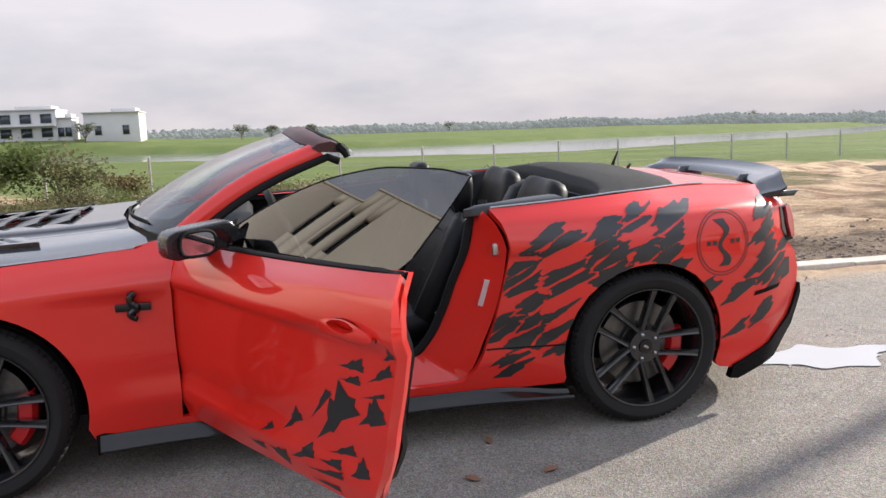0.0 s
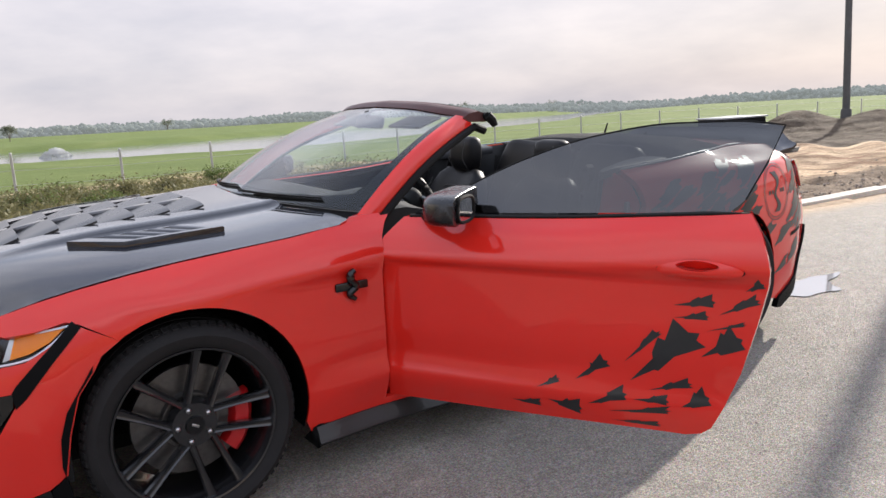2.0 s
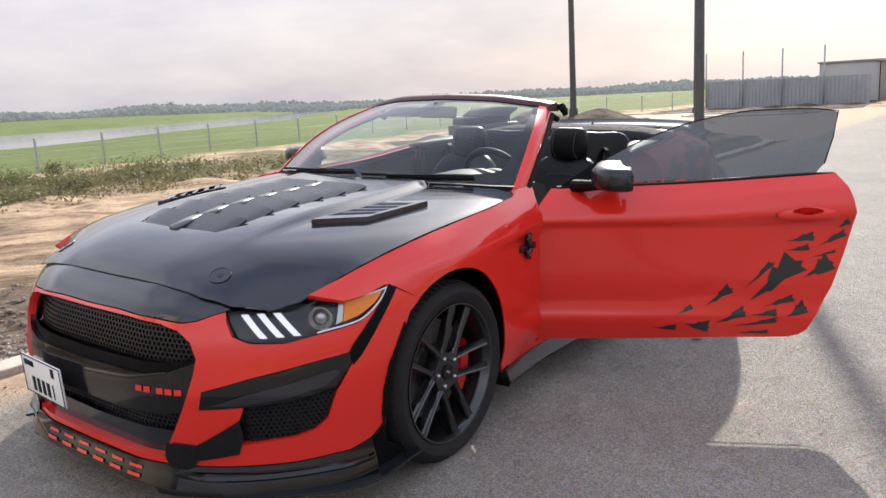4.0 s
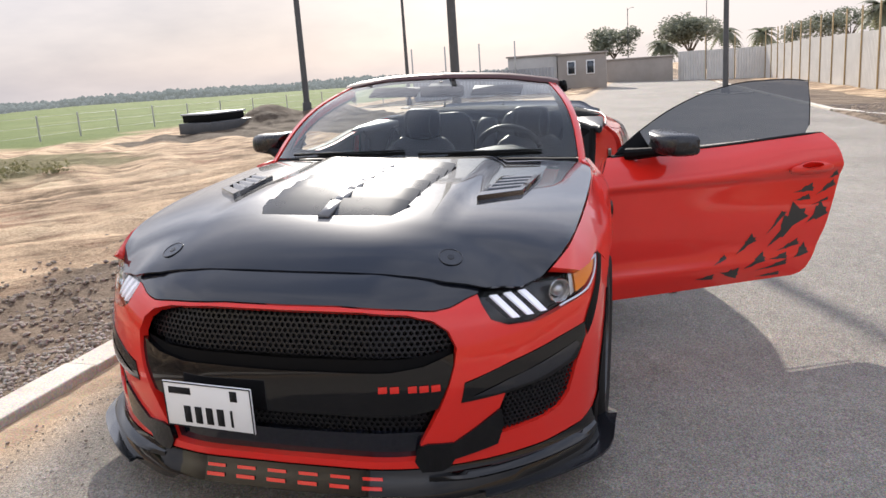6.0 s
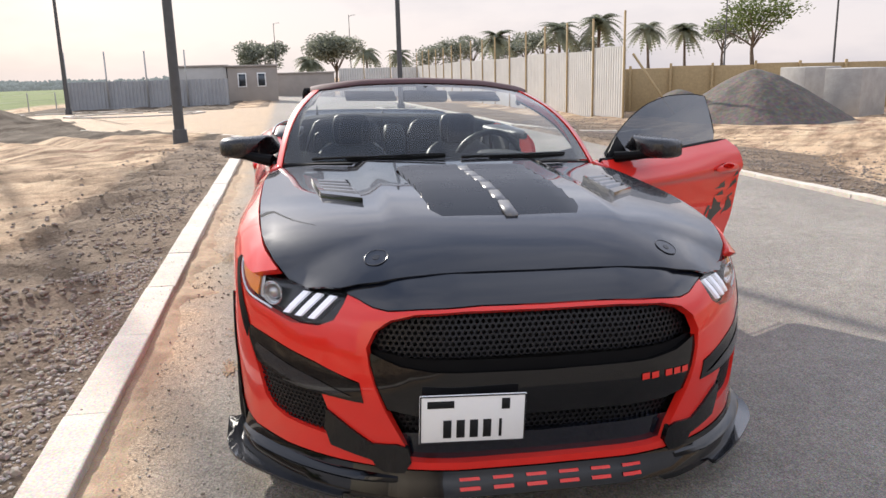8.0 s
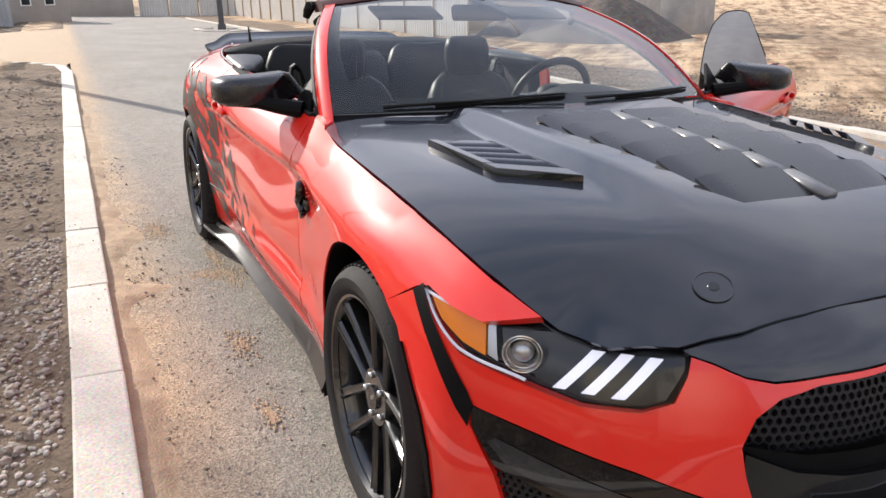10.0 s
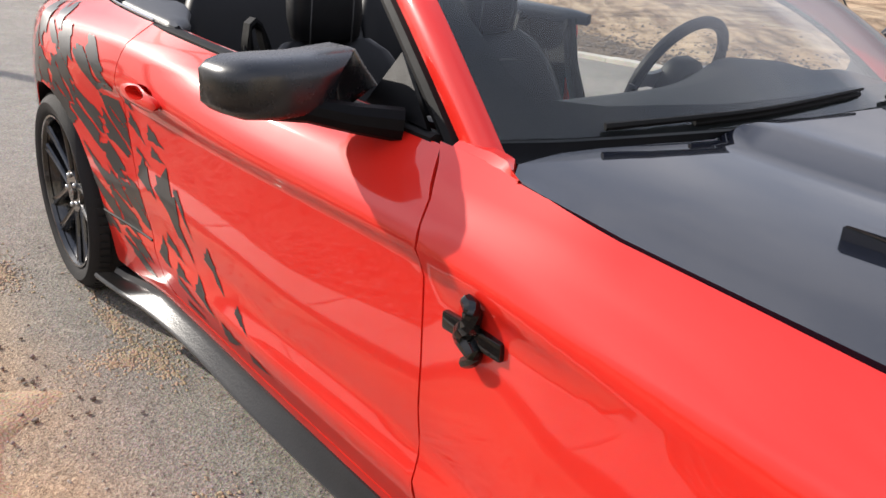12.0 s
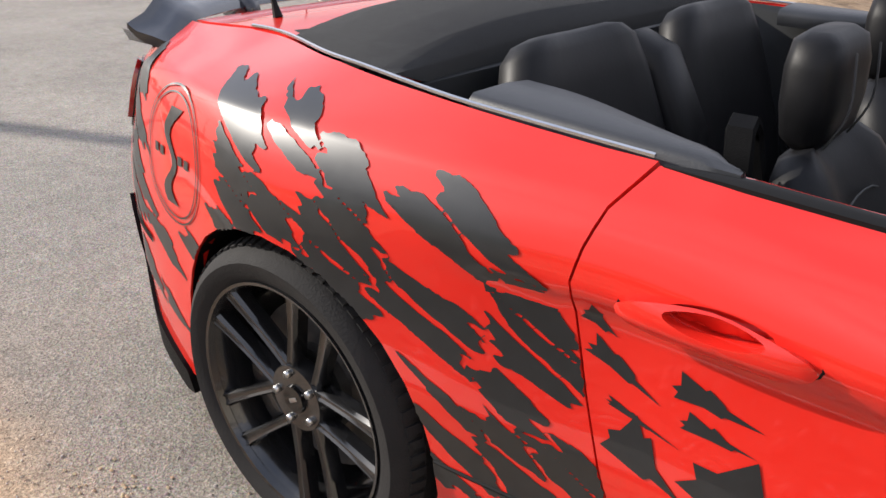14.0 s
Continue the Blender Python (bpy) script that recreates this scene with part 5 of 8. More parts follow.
            rings.append([(x, s * yo, zz), (x, s * (yo - 0.012), zz + 0.009 * k), (x, s * (yo - wi * 0.6), zz + 0.010 * k), (x, s * (yo - wi), zz + 0.004 * k), (x, s * (yo - wi - 0.01), zz - 0.012), (x, s * (yo - wi), zz - 0.04), (x, s * yo, zz - 0.03)])
        loft(bm, rings)
        bmesh.ops.recalc_face_normals(bm, faces=bm.faces)
        part("cabin_side_cover", bm, COVER, car, "black padded cover beside the rear seat", angle=60)


def wheel(cx, sgn, yo):
    """A wheel: tyre, barrel, ten paired spokes, cap, nuts, disc and caliper."""
    w = empty("wheel", pose(cx, sgn * yo, HUB_Z), car)
    w["label"] = "black twin-spoke alloy wheel"
    Y = lambda v: v * sgn
    # tyre profile from outer shoulder inwards (y relative to outer face)
    prof = [(0.268, -0.012), (0.285, 0.0), (0.312, 0.006), (0.330, -0.006), (0.341, -0.026), (0.345, -0.05), (0.3455, -0.13), (0.345, -0.21), (0.338, -0.24), (0.30, -0.262), (0.255, -0.25)]
    bm = bmesh.new()
    loft(bm, [[(r * math.cos(a), Y(y), r * math.sin(a)) for r, y in prof] for a in [k * math.tau / 64 for k in range(65)]], closed=False)
    bmesh.ops.remove_doubles(bm, verts=bm.verts, dist=1e-5)
    bmesh.ops.recalc_face_normals(bm, faces=bm.faces)
    part("tyre", bm, RUBBER, w, "black low-profile tyre")
    # tread grooves and blocks at the shoulder
    bm = bmesh.new()
    for k in range(72):
        a = k * math.tau / 72
        m = Matrix.Rotation(-a, 4, "Y")
        v = box(bm, (0.345, Y(-0.034), 0), (0.006, 0.03, 0.018), 0.0, rotm(0, 0, 18 * sgn))
        bmesh.ops.transform(bm, matrix=m, verts=v)
    for y in (-0.075, -0.13, -0.185):
        loft(bm, [[(r * math.cos(a), Y(y + d), r * math.sin(a)) for r, d in ((0.343, -0.022), (0.3475, -0.020), (0.3475, 0.020), (0.343, 0.022))] for a in [k * math.tau / 48 for k in range(49)]], closed=False)
    bmesh.ops.recalc_face_normals(bm, faces=bm.faces)
    part("tread", bm, RUBBER, w, smooth=False)
    # rim: lip and barrel
    prof = [(0.256, -0.020), (0.262, -0.006), (0.269, -0.004), (0.270, -0.014), (0.262, -0.022), (0.252, -0.05), (0.243, -0.13), (0.25, -0.23)]
    bm = bmesh.new()
    loft(bm, [[(r * math.cos(a), Y(y), r * math.sin(a)) for r, y in prof] for a in [k * math.tau / 64 for k in range(65)]], closed=False)
    bmesh.ops.remove_doubles(bm, verts=bm.verts, dist=1e-5)
    bmesh.ops.recalc_face_normals(bm, faces=bm.faces)
    part("rim", bm, RIM, w)
    # spokes
    rot0 = 1.25 if sgn < 0 else 1.9
    for k in range(10):
        pair, which = divmod(k, 2)
        base = rot0 + pair * math.tau / 5
        off = (0.5 if which else -0.5)
        rings = []
        for i in range(8):
            t = i / 7
            r = 0.045 + 0.208 * t
            rad = Vector((math.cos(base), 0, math.sin(base)))
            tang = Vector((-math.sin(base), 0, math.cos(base)))
            hw = 0.0145 - 0.002 * math.sin(t * math.pi) + 0.004 * t ** 3
            y0 = -0.040 + 0.024 * t ** 1.4
            c = rad * r + tang * (off * 2) * (0.036 + 0.016 * t)
            rings.append([c - tang * hw + Vector((0, Y(y0 - 0.006), 0)), c - tang * hw * 0.65 + Vector((0, Y(y0 + 0.002), 0)), c - tang * hw * 0.25 + Vector((0, Y(y0 - 0.002), 0)), c + tang * hw * 0.25 + Vector((0, Y(y0 - 0.002), 0)), c + tang * hw * 0.65 + Vector((0, Y(y0 + 0.002), 0)), c + tang * hw + Vector((0, Y(y0 - 0.006), 0)), c + tang * hw * 0.8 + Vector((0, Y(y0 - 0.035), 0)), c - tang * hw * 0.8 + Vector((0, Y(y0 - 0.035), 0))])
        bm = bmesh.new()
        loft(bm, rings)
        bmesh.ops.recalc_face_normals(bm, faces=bm.faces)
        part("spoke", bm, RIM, w)
    bm = bmesh.new()
    cyl(bm, (0, Y(-0.07), 0), (0, Y(-0.036), 0), 0.085, 0.074, 30)
    part("hub", bm, RIM, w)
    bm = bmesh.new()
    cyl(bm, (0, Y(-0.04), 0), (0, Y(-0.028), 0), 0.034, 0.030, 24)
    c = part("centre_cap", bm, GLOSS_BLACK, w)
    bm = bmesh.new()
    box(bm, (0, Y(-0.028), 0), (0.026, 0.003, 0.010), 0.002, rotm(0, 30, 0))
    part("cap_mark", bm, STEEL, c)
    for k in range(5):
        a = rot0 + (k + 0.5) * math.tau / 5
        bm = bmesh.new()
        p = Vector((0.057 * math.cos(a), 0, 0.057 * math.sin(a)))
        cyl(bm, p + Vector((0, Y(-0.04), 0)), p + Vector((0, Y(-0.026), 0)), 0.0095, 0.008, 8)
        part("wheel_nut", bm, STEEL, w)
    bm = bmesh.new()
    cyl(bm, (0, Y(-0.125), 0), (0, Y(-0.105), 0), 0.19, 0.19, 40)
    cyl(bm, (0, Y(-0.105), 0), (0, Y(-0.085), 0), 0.10, 0.095, 30)
    part("brake_disc", bm, DISC, w)
    bm = bmesh.new()
    rings = []
    for i in range(9):
        a = -0.75 + 1.1 * i / 8 - 0.05
        e = 0.75 if i in (0, 8) else 1.0
        rings.append([(r * math.cos(a), Y(y), r * math.sin(a)) for r, y in ((0.135, -0.10), (0.150, -0.072 - 0.01 * (1 - e)), (0.195, -0.070 - 0.01 * (1 - e)), (0.212, -0.09), (0.212, -0.13), (0.135, -0.13))])
    loft(bm, rings)
    bmesh.ops.recalc_face_normals(bm, faces=bm.faces)
    part("brake_caliper", bm, CALIPER if sgn < 0 else RIM, w, "red brake caliper" if sgn < 0 else "dark brake caliper")
    return w


hood()
front()
windscreen()
tail()
for cx, yo in ((-1.36, 0.925), (1.36, 0.948)):
    for s in (1, -1):
        wheel(cx, s, yo)


# ---- the car: cabin ----
def rounded(cx, cy, w, h, n=20, p=0.55):
    """Points of a rounded rectangle in two axes."""
    out = []
    for k in range(n):
        a = k * math.tau / n
        c, s = math.cos(a), math.sin(a)
        out.append((cx + w / 2 * math.copysign(abs(c) ** p, c), cy + h / 2 * math.copysign(abs(s) ** p, s)))
    return out


def front_seat(y0, name):
    s = empty(name, pose(-0.05 if y0 > 0 else 0, y0 - 0.02 * (y0 > 0), 0), car)
    s["label"] = "black leather front seat with headrest"
    # cushion
    bm = bmesh.new()
    rings = []
    for x, w, zc, h in ((-0.10, 0.40, 0.47, 0.06), (-0.07, 0.48, 0.475, 0.13), (0.10, 0.52, 0.465, 0.15), (0.30, 0.53, 0.445, 0.16), (0.46, 0.50, 0.44, 0.16)):
        rings.append([(x, a, b - 0.035 * math.cos(a / w * math.pi) * (b > zc)) for a, b in rounded(0, zc, w, h)])
    loft(bm, rings)
    bmesh.ops.recalc_face_normals(bm, faces=bm.faces)
    part("seat_cushion", bm, LEATHER, s, angle=60)
    # backrest: bolstered, tapering to the shoulders
    bm = bmesh.new()
    rings = []
    for t, w, d in ((0.0, 0.46, 0.14), (0.12, 0.52, 0.17), (0.35, 0.53, 0.17), (0.6, 0.52, 0.16), (0.8, 0.47, 0.14), (0.92, 0.40, 0.12), (1.0, 0.30, 0.07)):
        cx, cz = 0.42 + 0.235 * t, 0.42 + 0.51 * t
        ax = Vector((-0.91, 0, 0.42))
        ring = []
        for a, b in rounded(0, 0, w, d):
            dip = -0.045 * math.cos(a / w * math.pi) ** 2 if b > 0 else 0
            ring.append(Vector((cx, a, cz)) + ax * (b + dip))
        rings.append(ring)
    loft(bm, rings)
    bmesh.ops.recalc_face_normals(bm, faces=bm.faces)
    b = part("backrest", bm, LEATHER, s, angle=60)
    # centre panel seams
    for pts in ([(-0.13, 0.18), (-0.14, 0.55), (-0.10, 0.78), (0.10, 0.78), (0.14, 0.55), (0.13, 0.18)], [(-0.12, 0.42), (0.12, 0.42)], [(-0.21, 0.1), (-0.225, 0.5), (-0.19, 0.85)], [(0.21, 0.1), (0.225, 0.5), (0.19, 0.85)]):
        bm = bmesh.new()
        P = []
        for a, t in pts:
            cx, cz = 0.42 + 0.235 * t, 0.42 + 0.51 * t
            P.append(Vector((cx, a, cz)) + Vector((-0.91, 0, 0.42)) * (0.042 + 0.03 * (abs(a) > 0.18)))
        tube(bm, smooth_path(P, 5) if len(P) > 3 else P, 0.0022, 5)
        part("stitching", bm, STITCH, b)
    # headrest
    bm = bmesh.new()
    rings = []
    for z, w, d in ((0.925, 0.17, 0.05), (0.945, 0.215, 0.085), (1.0, 0.235, 0.10), (1.06, 0.235, 0.10), (1.10, 0.21, 0.085), (1.115, 0.15, 0.045)):
        rings.append([(0.655 + 0.10 * (z - 0.95) * 0.4 - b_ + 0.012 * math.cos(a / 0.12 * 1.3), a, z) for a, b_ in rounded(0, 0, w, d)])
    loft(bm, rings)
    bmesh.ops.recalc_face_normals(bm, faces=bm.faces)
    h = part("headrest", bm, LEATHER, s, angle=60)
    for a in (-0.055, 0.055):
        bm = bmesh.new()
        cyl(bm, (0.655, a, 0.86), (0.655, a, 0.94), 0.006, seg=8)
        part("headrest_rod", bm, CHROME, h)
    for a in (-0.07, 0.07):
        bm = bmesh.new()
        tube(bm, smooth_path([(0.63, a, 0.93), (0.60, a + 0.012, 1.0), (0.61, a, 1.09)], 5), 0.0022, 5)
        part("stitching", bm, STITCH, h)
    # belt guide loop on the outer shoulder
    o = 1 if y0 > 0 else -1
    bm = bmesh.new()
    loop = [(-0.032, 0.86), (-0.030, 0.92), (-0.016, 0.975), (0.0, 0.99), (0.018, 0.975), (0.026, 0.92), (0.030, 0.86), (0.0, 0.85)]
    rings = []
    for k in range(33):
        t = k / 32 * len(loop)
        i, f_ = int(t) % len(loop), t % 1
        a, b_ = Vector(loop[i]), Vector(loop[(i + 1) % len(loop)])
        q, dr = a.lerp(b_, f_), (a - Vector((0, 0.92))).lerp(b_ - Vector((0, 0.92)), f_)
        n_ = dr.normalized() * 0.010
        x_ = 0.70 + 0.15 * (q.y - 0.87)
        rings.append([(x_ + dx, o * (0.205 + q.x + n_.x * m), q.y + n_.y * m) for dx, m in ((-0.020, -1), (-0.024, 0), (-0.020, 1), (0.020, 1), (0.024, 0), (0.020, -1))])
    loft(bm, rings, True, False)
    bmesh.ops.recalc_face_normals(bm, faces=bm.faces)
    part("belt_guide", bm, BLACK_PLASTIC, s)
    bm = bmesh.new()
    loft(bm, [[(x, y - 0.022 * 0, z), (x + 0.004, y, z), (x + 0.004, y + 0.045 * o, z + 0.005), (x, y + 0.045 * o, z + 0.005)] for x, y, z in ((0.70, o * 0.20, 0.92), (0.60, o * 0.25, 0.70), (0.48, o * 0.27, 0.50), (0.45, o * 0.27, 0.36))])
    bmesh.ops.recalc_face_normals(bm, faces=bm.faces)
    sb = part("seat_belt", bm, FABRIC, s)
    bm = bmesh.new()
    box(bm, (0.475, o * 0.30, 0.50), (0.03, 0.012, 0.05), 0.004)
    part("buckle_tongue", bm, CHROME, sb)
    return s


def cabin_inside():
    # tub
    bm = bmesh.new()
    prof = [(-0.80, 0.30), (-0.62, 0.22), (0.95, 0.22), (1.02, 0.42), (1.10, 0.95)]
    rings = [[(x, y, z) for x, z in prof] for y in (-0.70, 0.70)]
    loft(bm, rings, closed=False)
    part("cabin_floor", bm, CARPET, car)
    bm = bmesh.new()
    box(bm, (0.2, 0, 0.16), (2.0, 1.5, 0.06), 0.01)
    box(bm, (0.0, 0, 0.20), (4.0, 0.95, 0.10), 0.02)
    part("underbody", bm, DARK, car)
    for s in (1, -1):
        # red door aperture with seal
        outer = [(-0.60, 0.232), (0.0, 0.238), (0.48, 0.24), (0.56, 0.29), (0.615, 0.40), (0.69, 0.60), (0.728, 0.80), (0.695, 0.92), (0.65, 0.985)]
        inner = [(-0.58, 0.345), (-0.05, 0.345), (0.30, 0.36), (0.40, 0.42), (0.47, 0.54), (0.525, 0.68), (0.58, 0.80), (0.605, 0.90), (0.62, 0.975)]
        O = smooth_path([(x, 0, z) for x, z in outer], 5)
        I = smooth_path([(x, 0, z) for x, z in inner], 5)
        A = [Vector((p.x, s * (side(p.x, p.z).y - 0.028), p.z)) for p in O]
        B = [Vector((p.x * 0.5 + q.x * 0.5, s * 0.80, p.z * 0.5 + q.z * 0.5 - 0.01)) for p, q in zip(O, I)]
        C = [Vector((q.x, s * 0.745, q.z)) for q in I]
        D = [Vector((q.x - 0.02, s * 0.69, q.z - 0.05)) for q in I]
        bm = bmesh.new()
        loft(bm, [A, B, C], closed=False)
        bmesh.ops.recalc_face_normals(bm, faces=bm.faces)
        j = part("door_aperture", bm, RED, car, "red door jamb and sill")
        bm = bmesh.new()
        tube(bm, C, 0.02, 8)
        part("door_seal", bm, SEAL, j)
        bm = bmesh.new()
        loft(bm, [C, D], closed=False)
        part("sill_trim", bm, DASH, j)
        if s < 0:
            bm = bmesh.new()
            k = 26
            P = [B[i] * 0.55 + A[i] * 0.45 + Vector((-0.012, -0.006, 0)) for i in range(24, 28)]
            loft(bm, [[p + Vector((-0.011, 0, 0.004)), p + Vector((0.011, 0, -0.004))] for p in P], closed=False)
            bmesh.ops.solidify(bm, geom=bm.faces[:], thickness=0.002)
            part("data_sticker", bm, WHITE, j, "pale worn paper sticker")
            bm = bmesh.new()
            c = B[31] * 0.5 + A[31] * 0.5
            box(bm, c, (0.03, 0.02, 0.05), 0.006)
            part("door_striker", bm, STEEL, j)
        # inner side panel behind the doors
        bm = bmesh.new()
        rings = [[(x, s * 0.70, 0.25), (x, s * 0.72, 0.55), (x, s * 0.735, belt(x) - 0.02), (x, s * (ROWS_Y[-1](x) - 0.03), belt(x) - 0.005)] for x in (0.60, 0.75, 0.95, 1.12, 1.3)]
        loft(bm, rings, closed=False)
        part("rear_side_trim", bm, DASH, car)
    bm = bmesh.new()
    box(bm, (1.215, 0, 0.80), (0.02, 1.48, 0.38), 0.004)
    part("rear_bulkhead", bm, DASH, car)
    # dashboard
    bm = bmesh.new()
    rings = []
    for k in range(29):
        y = -0.74 + 1.48 * k / 28
        hump = 0.055 * math.exp(-((y + 0.36) / 0.17) ** 2)
        c = 0.03 * math.exp(-(y / 0.16) ** 2)
        xf = -0.80 + 0.30 * (abs(y) / 0.75) ** 2.5 * 0.8
        rings.append([(xf, y, 0.93), (xf + 0.10, y, 0.945 + 0.3 * hump), (-0.42, y, 0.945 + hump * 0.8), (-0.33 + 0.5 * hump, y, 0.925 + hump), (-0.30, y, 0.88 + hump * 0.5), (-0.33, y, 0.80), (-0.29 - c, y, 0.70), (-0.40, y, 0.56), (-0.75, y, 0.50)])
    loft(bm, rings)
    bmesh.ops.recalc_face_normals(bm, faces=bm.faces)
    d = part("dashboard", bm, DASH, car, "black dashboard with a hooded cluster", angle=60)
    bm = bmesh.new()
    box(bm, (-0.305, 0.0, 0.83), (0.03, 0.24, 0.13), 0.012, rotm(0, -12, 0))
    part("centre_screen", bm, GLOSS_BLACK, d)
    for y in (-0.12, 0.0, 0.12):
        bm = bmesh.new()
        cyl(bm, (-0.33, y, 0.875), (-0.288, y, 0.878), 0.034, 0.034, 20)
        part("air_vent", bm, GLOSS_BLACK, d)
    # console
    bm = bmesh.new()
    rings = []
    for x, h in ((-0.42, 0.62), (-0.20, 0.52), (0.0, 0.48), (0.25, 0.49), (0.32, 0.56), (0.62, 0.57)):
        rings.append([(x, a, b) for a, b in ((-0.11, 0.24), (0.11, 0.24), (0.105, h - 0.02), (0.08, h), (-0.08, h), (-0.105, h - 0.02))])
    loft(bm, rings)
    bmesh.ops.recalc_face_normals(bm, faces=bm.faces)
    c = part("centre_console", bm, DASH, car)
    bm = bmesh.new()
    tube(bm, [(-0.05, 0, 0.48), (-0.06, 0, 0.56), (-0.05, 0, 0.60)], [0.014, 0.012, 0.028], 10)
    part("gear_lever", bm, LEATHER, c)
    # steering wheel
    w = empty("steering_wheel", Matrix.Translation((-0.155, -0.355, 0.90)) @ Matrix.Rotation(radians(-24), 4, "Y"), car)
    w["label"] = "black three-spoke steering wheel"
    bm = bmesh.new()
    R = 0.178
    pts = [(0, R * math.cos(k * math.tau / 48), R * math.sin(k * math.tau / 48)) for k in range(49)]
    tube(bm, pts, 0.0165, 10, False)
    part("wheel_rim", bm, LEATHER, w)
    bm = bmesh.new()
    loft(bm, [[(x, a, b) for a, b in rounded(0, 0.005, wd, hd, 24, 0.7)] for x, wd, hd in ((-0.05, 0.12, 0.10), (-0.02, 0.15, 0.13), (0.015, 0.14, 0.12), (0.026, 0.09, 0.075))])
    bmesh.ops.recalc_face_normals(bm, faces=bm.faces)
    part("wheel_hub", bm, DASH, w, angle=60)
    for a in (math.pi, 0.0, -math.pi / 2):
        bm = bmesh.new()
        e = Vector((0, math.cos(a) * R, math.sin(a) * R))
        sd = Vector((0, -math.sin(a), math.cos(a)))
        loft(bm, [[e * t + sd * k * q + Vector((0.004 + x, 0, 0)) for q, x in ((-1, 0), (1, 0), (1, 0.012), (-1, 0.012))] for t, k in ((0.3, 0.03), (0.6, 0.02), (0.97, 0.024))])
        bmesh.ops.recalc_face_normals(bm, faces=bm.faces)
        part("wheel_spoke", bm, SILVER, w)
    bm = bmesh.new()
    cyl(bm, (-0.16, -0.355, 0.895), (-0.40, -0.355, 0.80), 0.035, 0.05, 14)
    part("steering_column", bm, DASH, car)
    front_seat(-0.36, "driver_seat")
    front_seat(0.35, "passenger_seat")
    # rear bench with two shaped backs
    for s in (1, -1):
        bm = bmesh.new()
        rings = []
        for t, w_, dp in ((0.0, 0.56, 0.14), (0.3, 0.58, 0.15), (0.6, 0.55, 0.14), (0.82, 0.49, 0.13), (0.94, 0.43, 0.12), (0.985, 0.36, 0.09), (1.0, 0.26, 0.05)):
            cx, cz = 0.95 + 0.17 * t, 0.48 + 0.575 * t
            ring = []
            for a, b_ in rounded(0, 0, w_, dp):
                ring.append(Vector((cx, s * 0.335 + a, cz)) + Vector((-0.94, 0, 0.33)) * (b_ - 0.03 * math.cos(a / w_ * math.pi) ** 2 * (b_ > 0)))
            rings.append(ring)
        loft(bm, rings)
        bmesh.ops.recalc_face_normals(bm, faces=bm.faces)
        p = part("rear_seat_back", bm, LEATHER, car, "black leather rear seat back", angle=60)
        bm = bmesh.new()
        tube(bm, smooth_path([Vector((0.97 + 0.20 * t - 0.06, s * 0.335 + a, 0.48 + 0.565 * t + 0.02)) for a, t in ((-0.15, 0.15), (-0.17, 0.5), (-0.10, 0.86), (0.10, 0.86), (0.17, 0.5), (0.15, 0.15))], 5), 0.004, 5)
        part("stitching", bm, STITCH, p)
        bm = bmesh.new()
        loft(bm, [[(x, s * 0.335 + a, b_) for a, b_ in rounded(0, z, w_, h)] for x, w_, z, h in ((0.58, 0.44, 0.42, 0.10), (0.64, 0.52, 0.43, 0.14), (0.82, 0.54, 0.42, 0.15), (0.98, 0.52, 0.42, 0.15))])
        bmesh.ops.recalc_face_normals(bm, faces=bm.faces)
        part("rear_seat_cushion", bm, LEATHER, car, angle=60)
    bm = bmesh.new()
    loft(bm, [[(x, a, b_) for a, b_ in rounded(0, z, w_, h)] for x, w_, z, h in ((0.95, 0.14, 0.62, 0.4), (1.05, 0.16, 0.84, 0.30), (1.13, 0.14, 0.95, 0.14))])
    bmesh.ops.recalc_face_normals(bm, faces=bm.faces)
    part("rear_seat_divider", bm, LEATHER, car, angle=60)


cabin_inside()


# ---- the ground, the road and the far view (true up) ----
BK = math.tan(radians(BANK))
near_shore = spline([-200, -60, -19, 0, 11, 20, 45, 80, 105, 260], [125, 104, 80, 66, 61, 58, 72, 92, 114, 215])
far_shore = spline([-200, -60, -30, -8, 20, 56, 106, 160, 260], [165, 145, 134, 119, 114, 136, 160, 192, 282])


SLOPE = 0.0122   # the road climbs towards the back of the car, so level ground falls away there


def fall(x):
    return SLOPE * x * abs(x) / (abs(x) + 8)


def nz(x, y, s, k=0):
    return noise.noise(Vector((x * s, y * s, 3.7 + k)))


def on_road(x, y):
    return -5.62 < y < 1.46 and x < 60 or (13.2 < x < 34 and 1.0 < y < 7.9 and x > float(np.interp(y, (1.4, 2.2, 3.6, 5.8, 8.0), (13.2, 14.8, 16.4, 18.8, 22.2)))) or (25.5 < x < 34 and 1 < y < 14.2)


def gz(x, y):
    """The height of the open ground."""
    return lie(x, y) - fall(x)


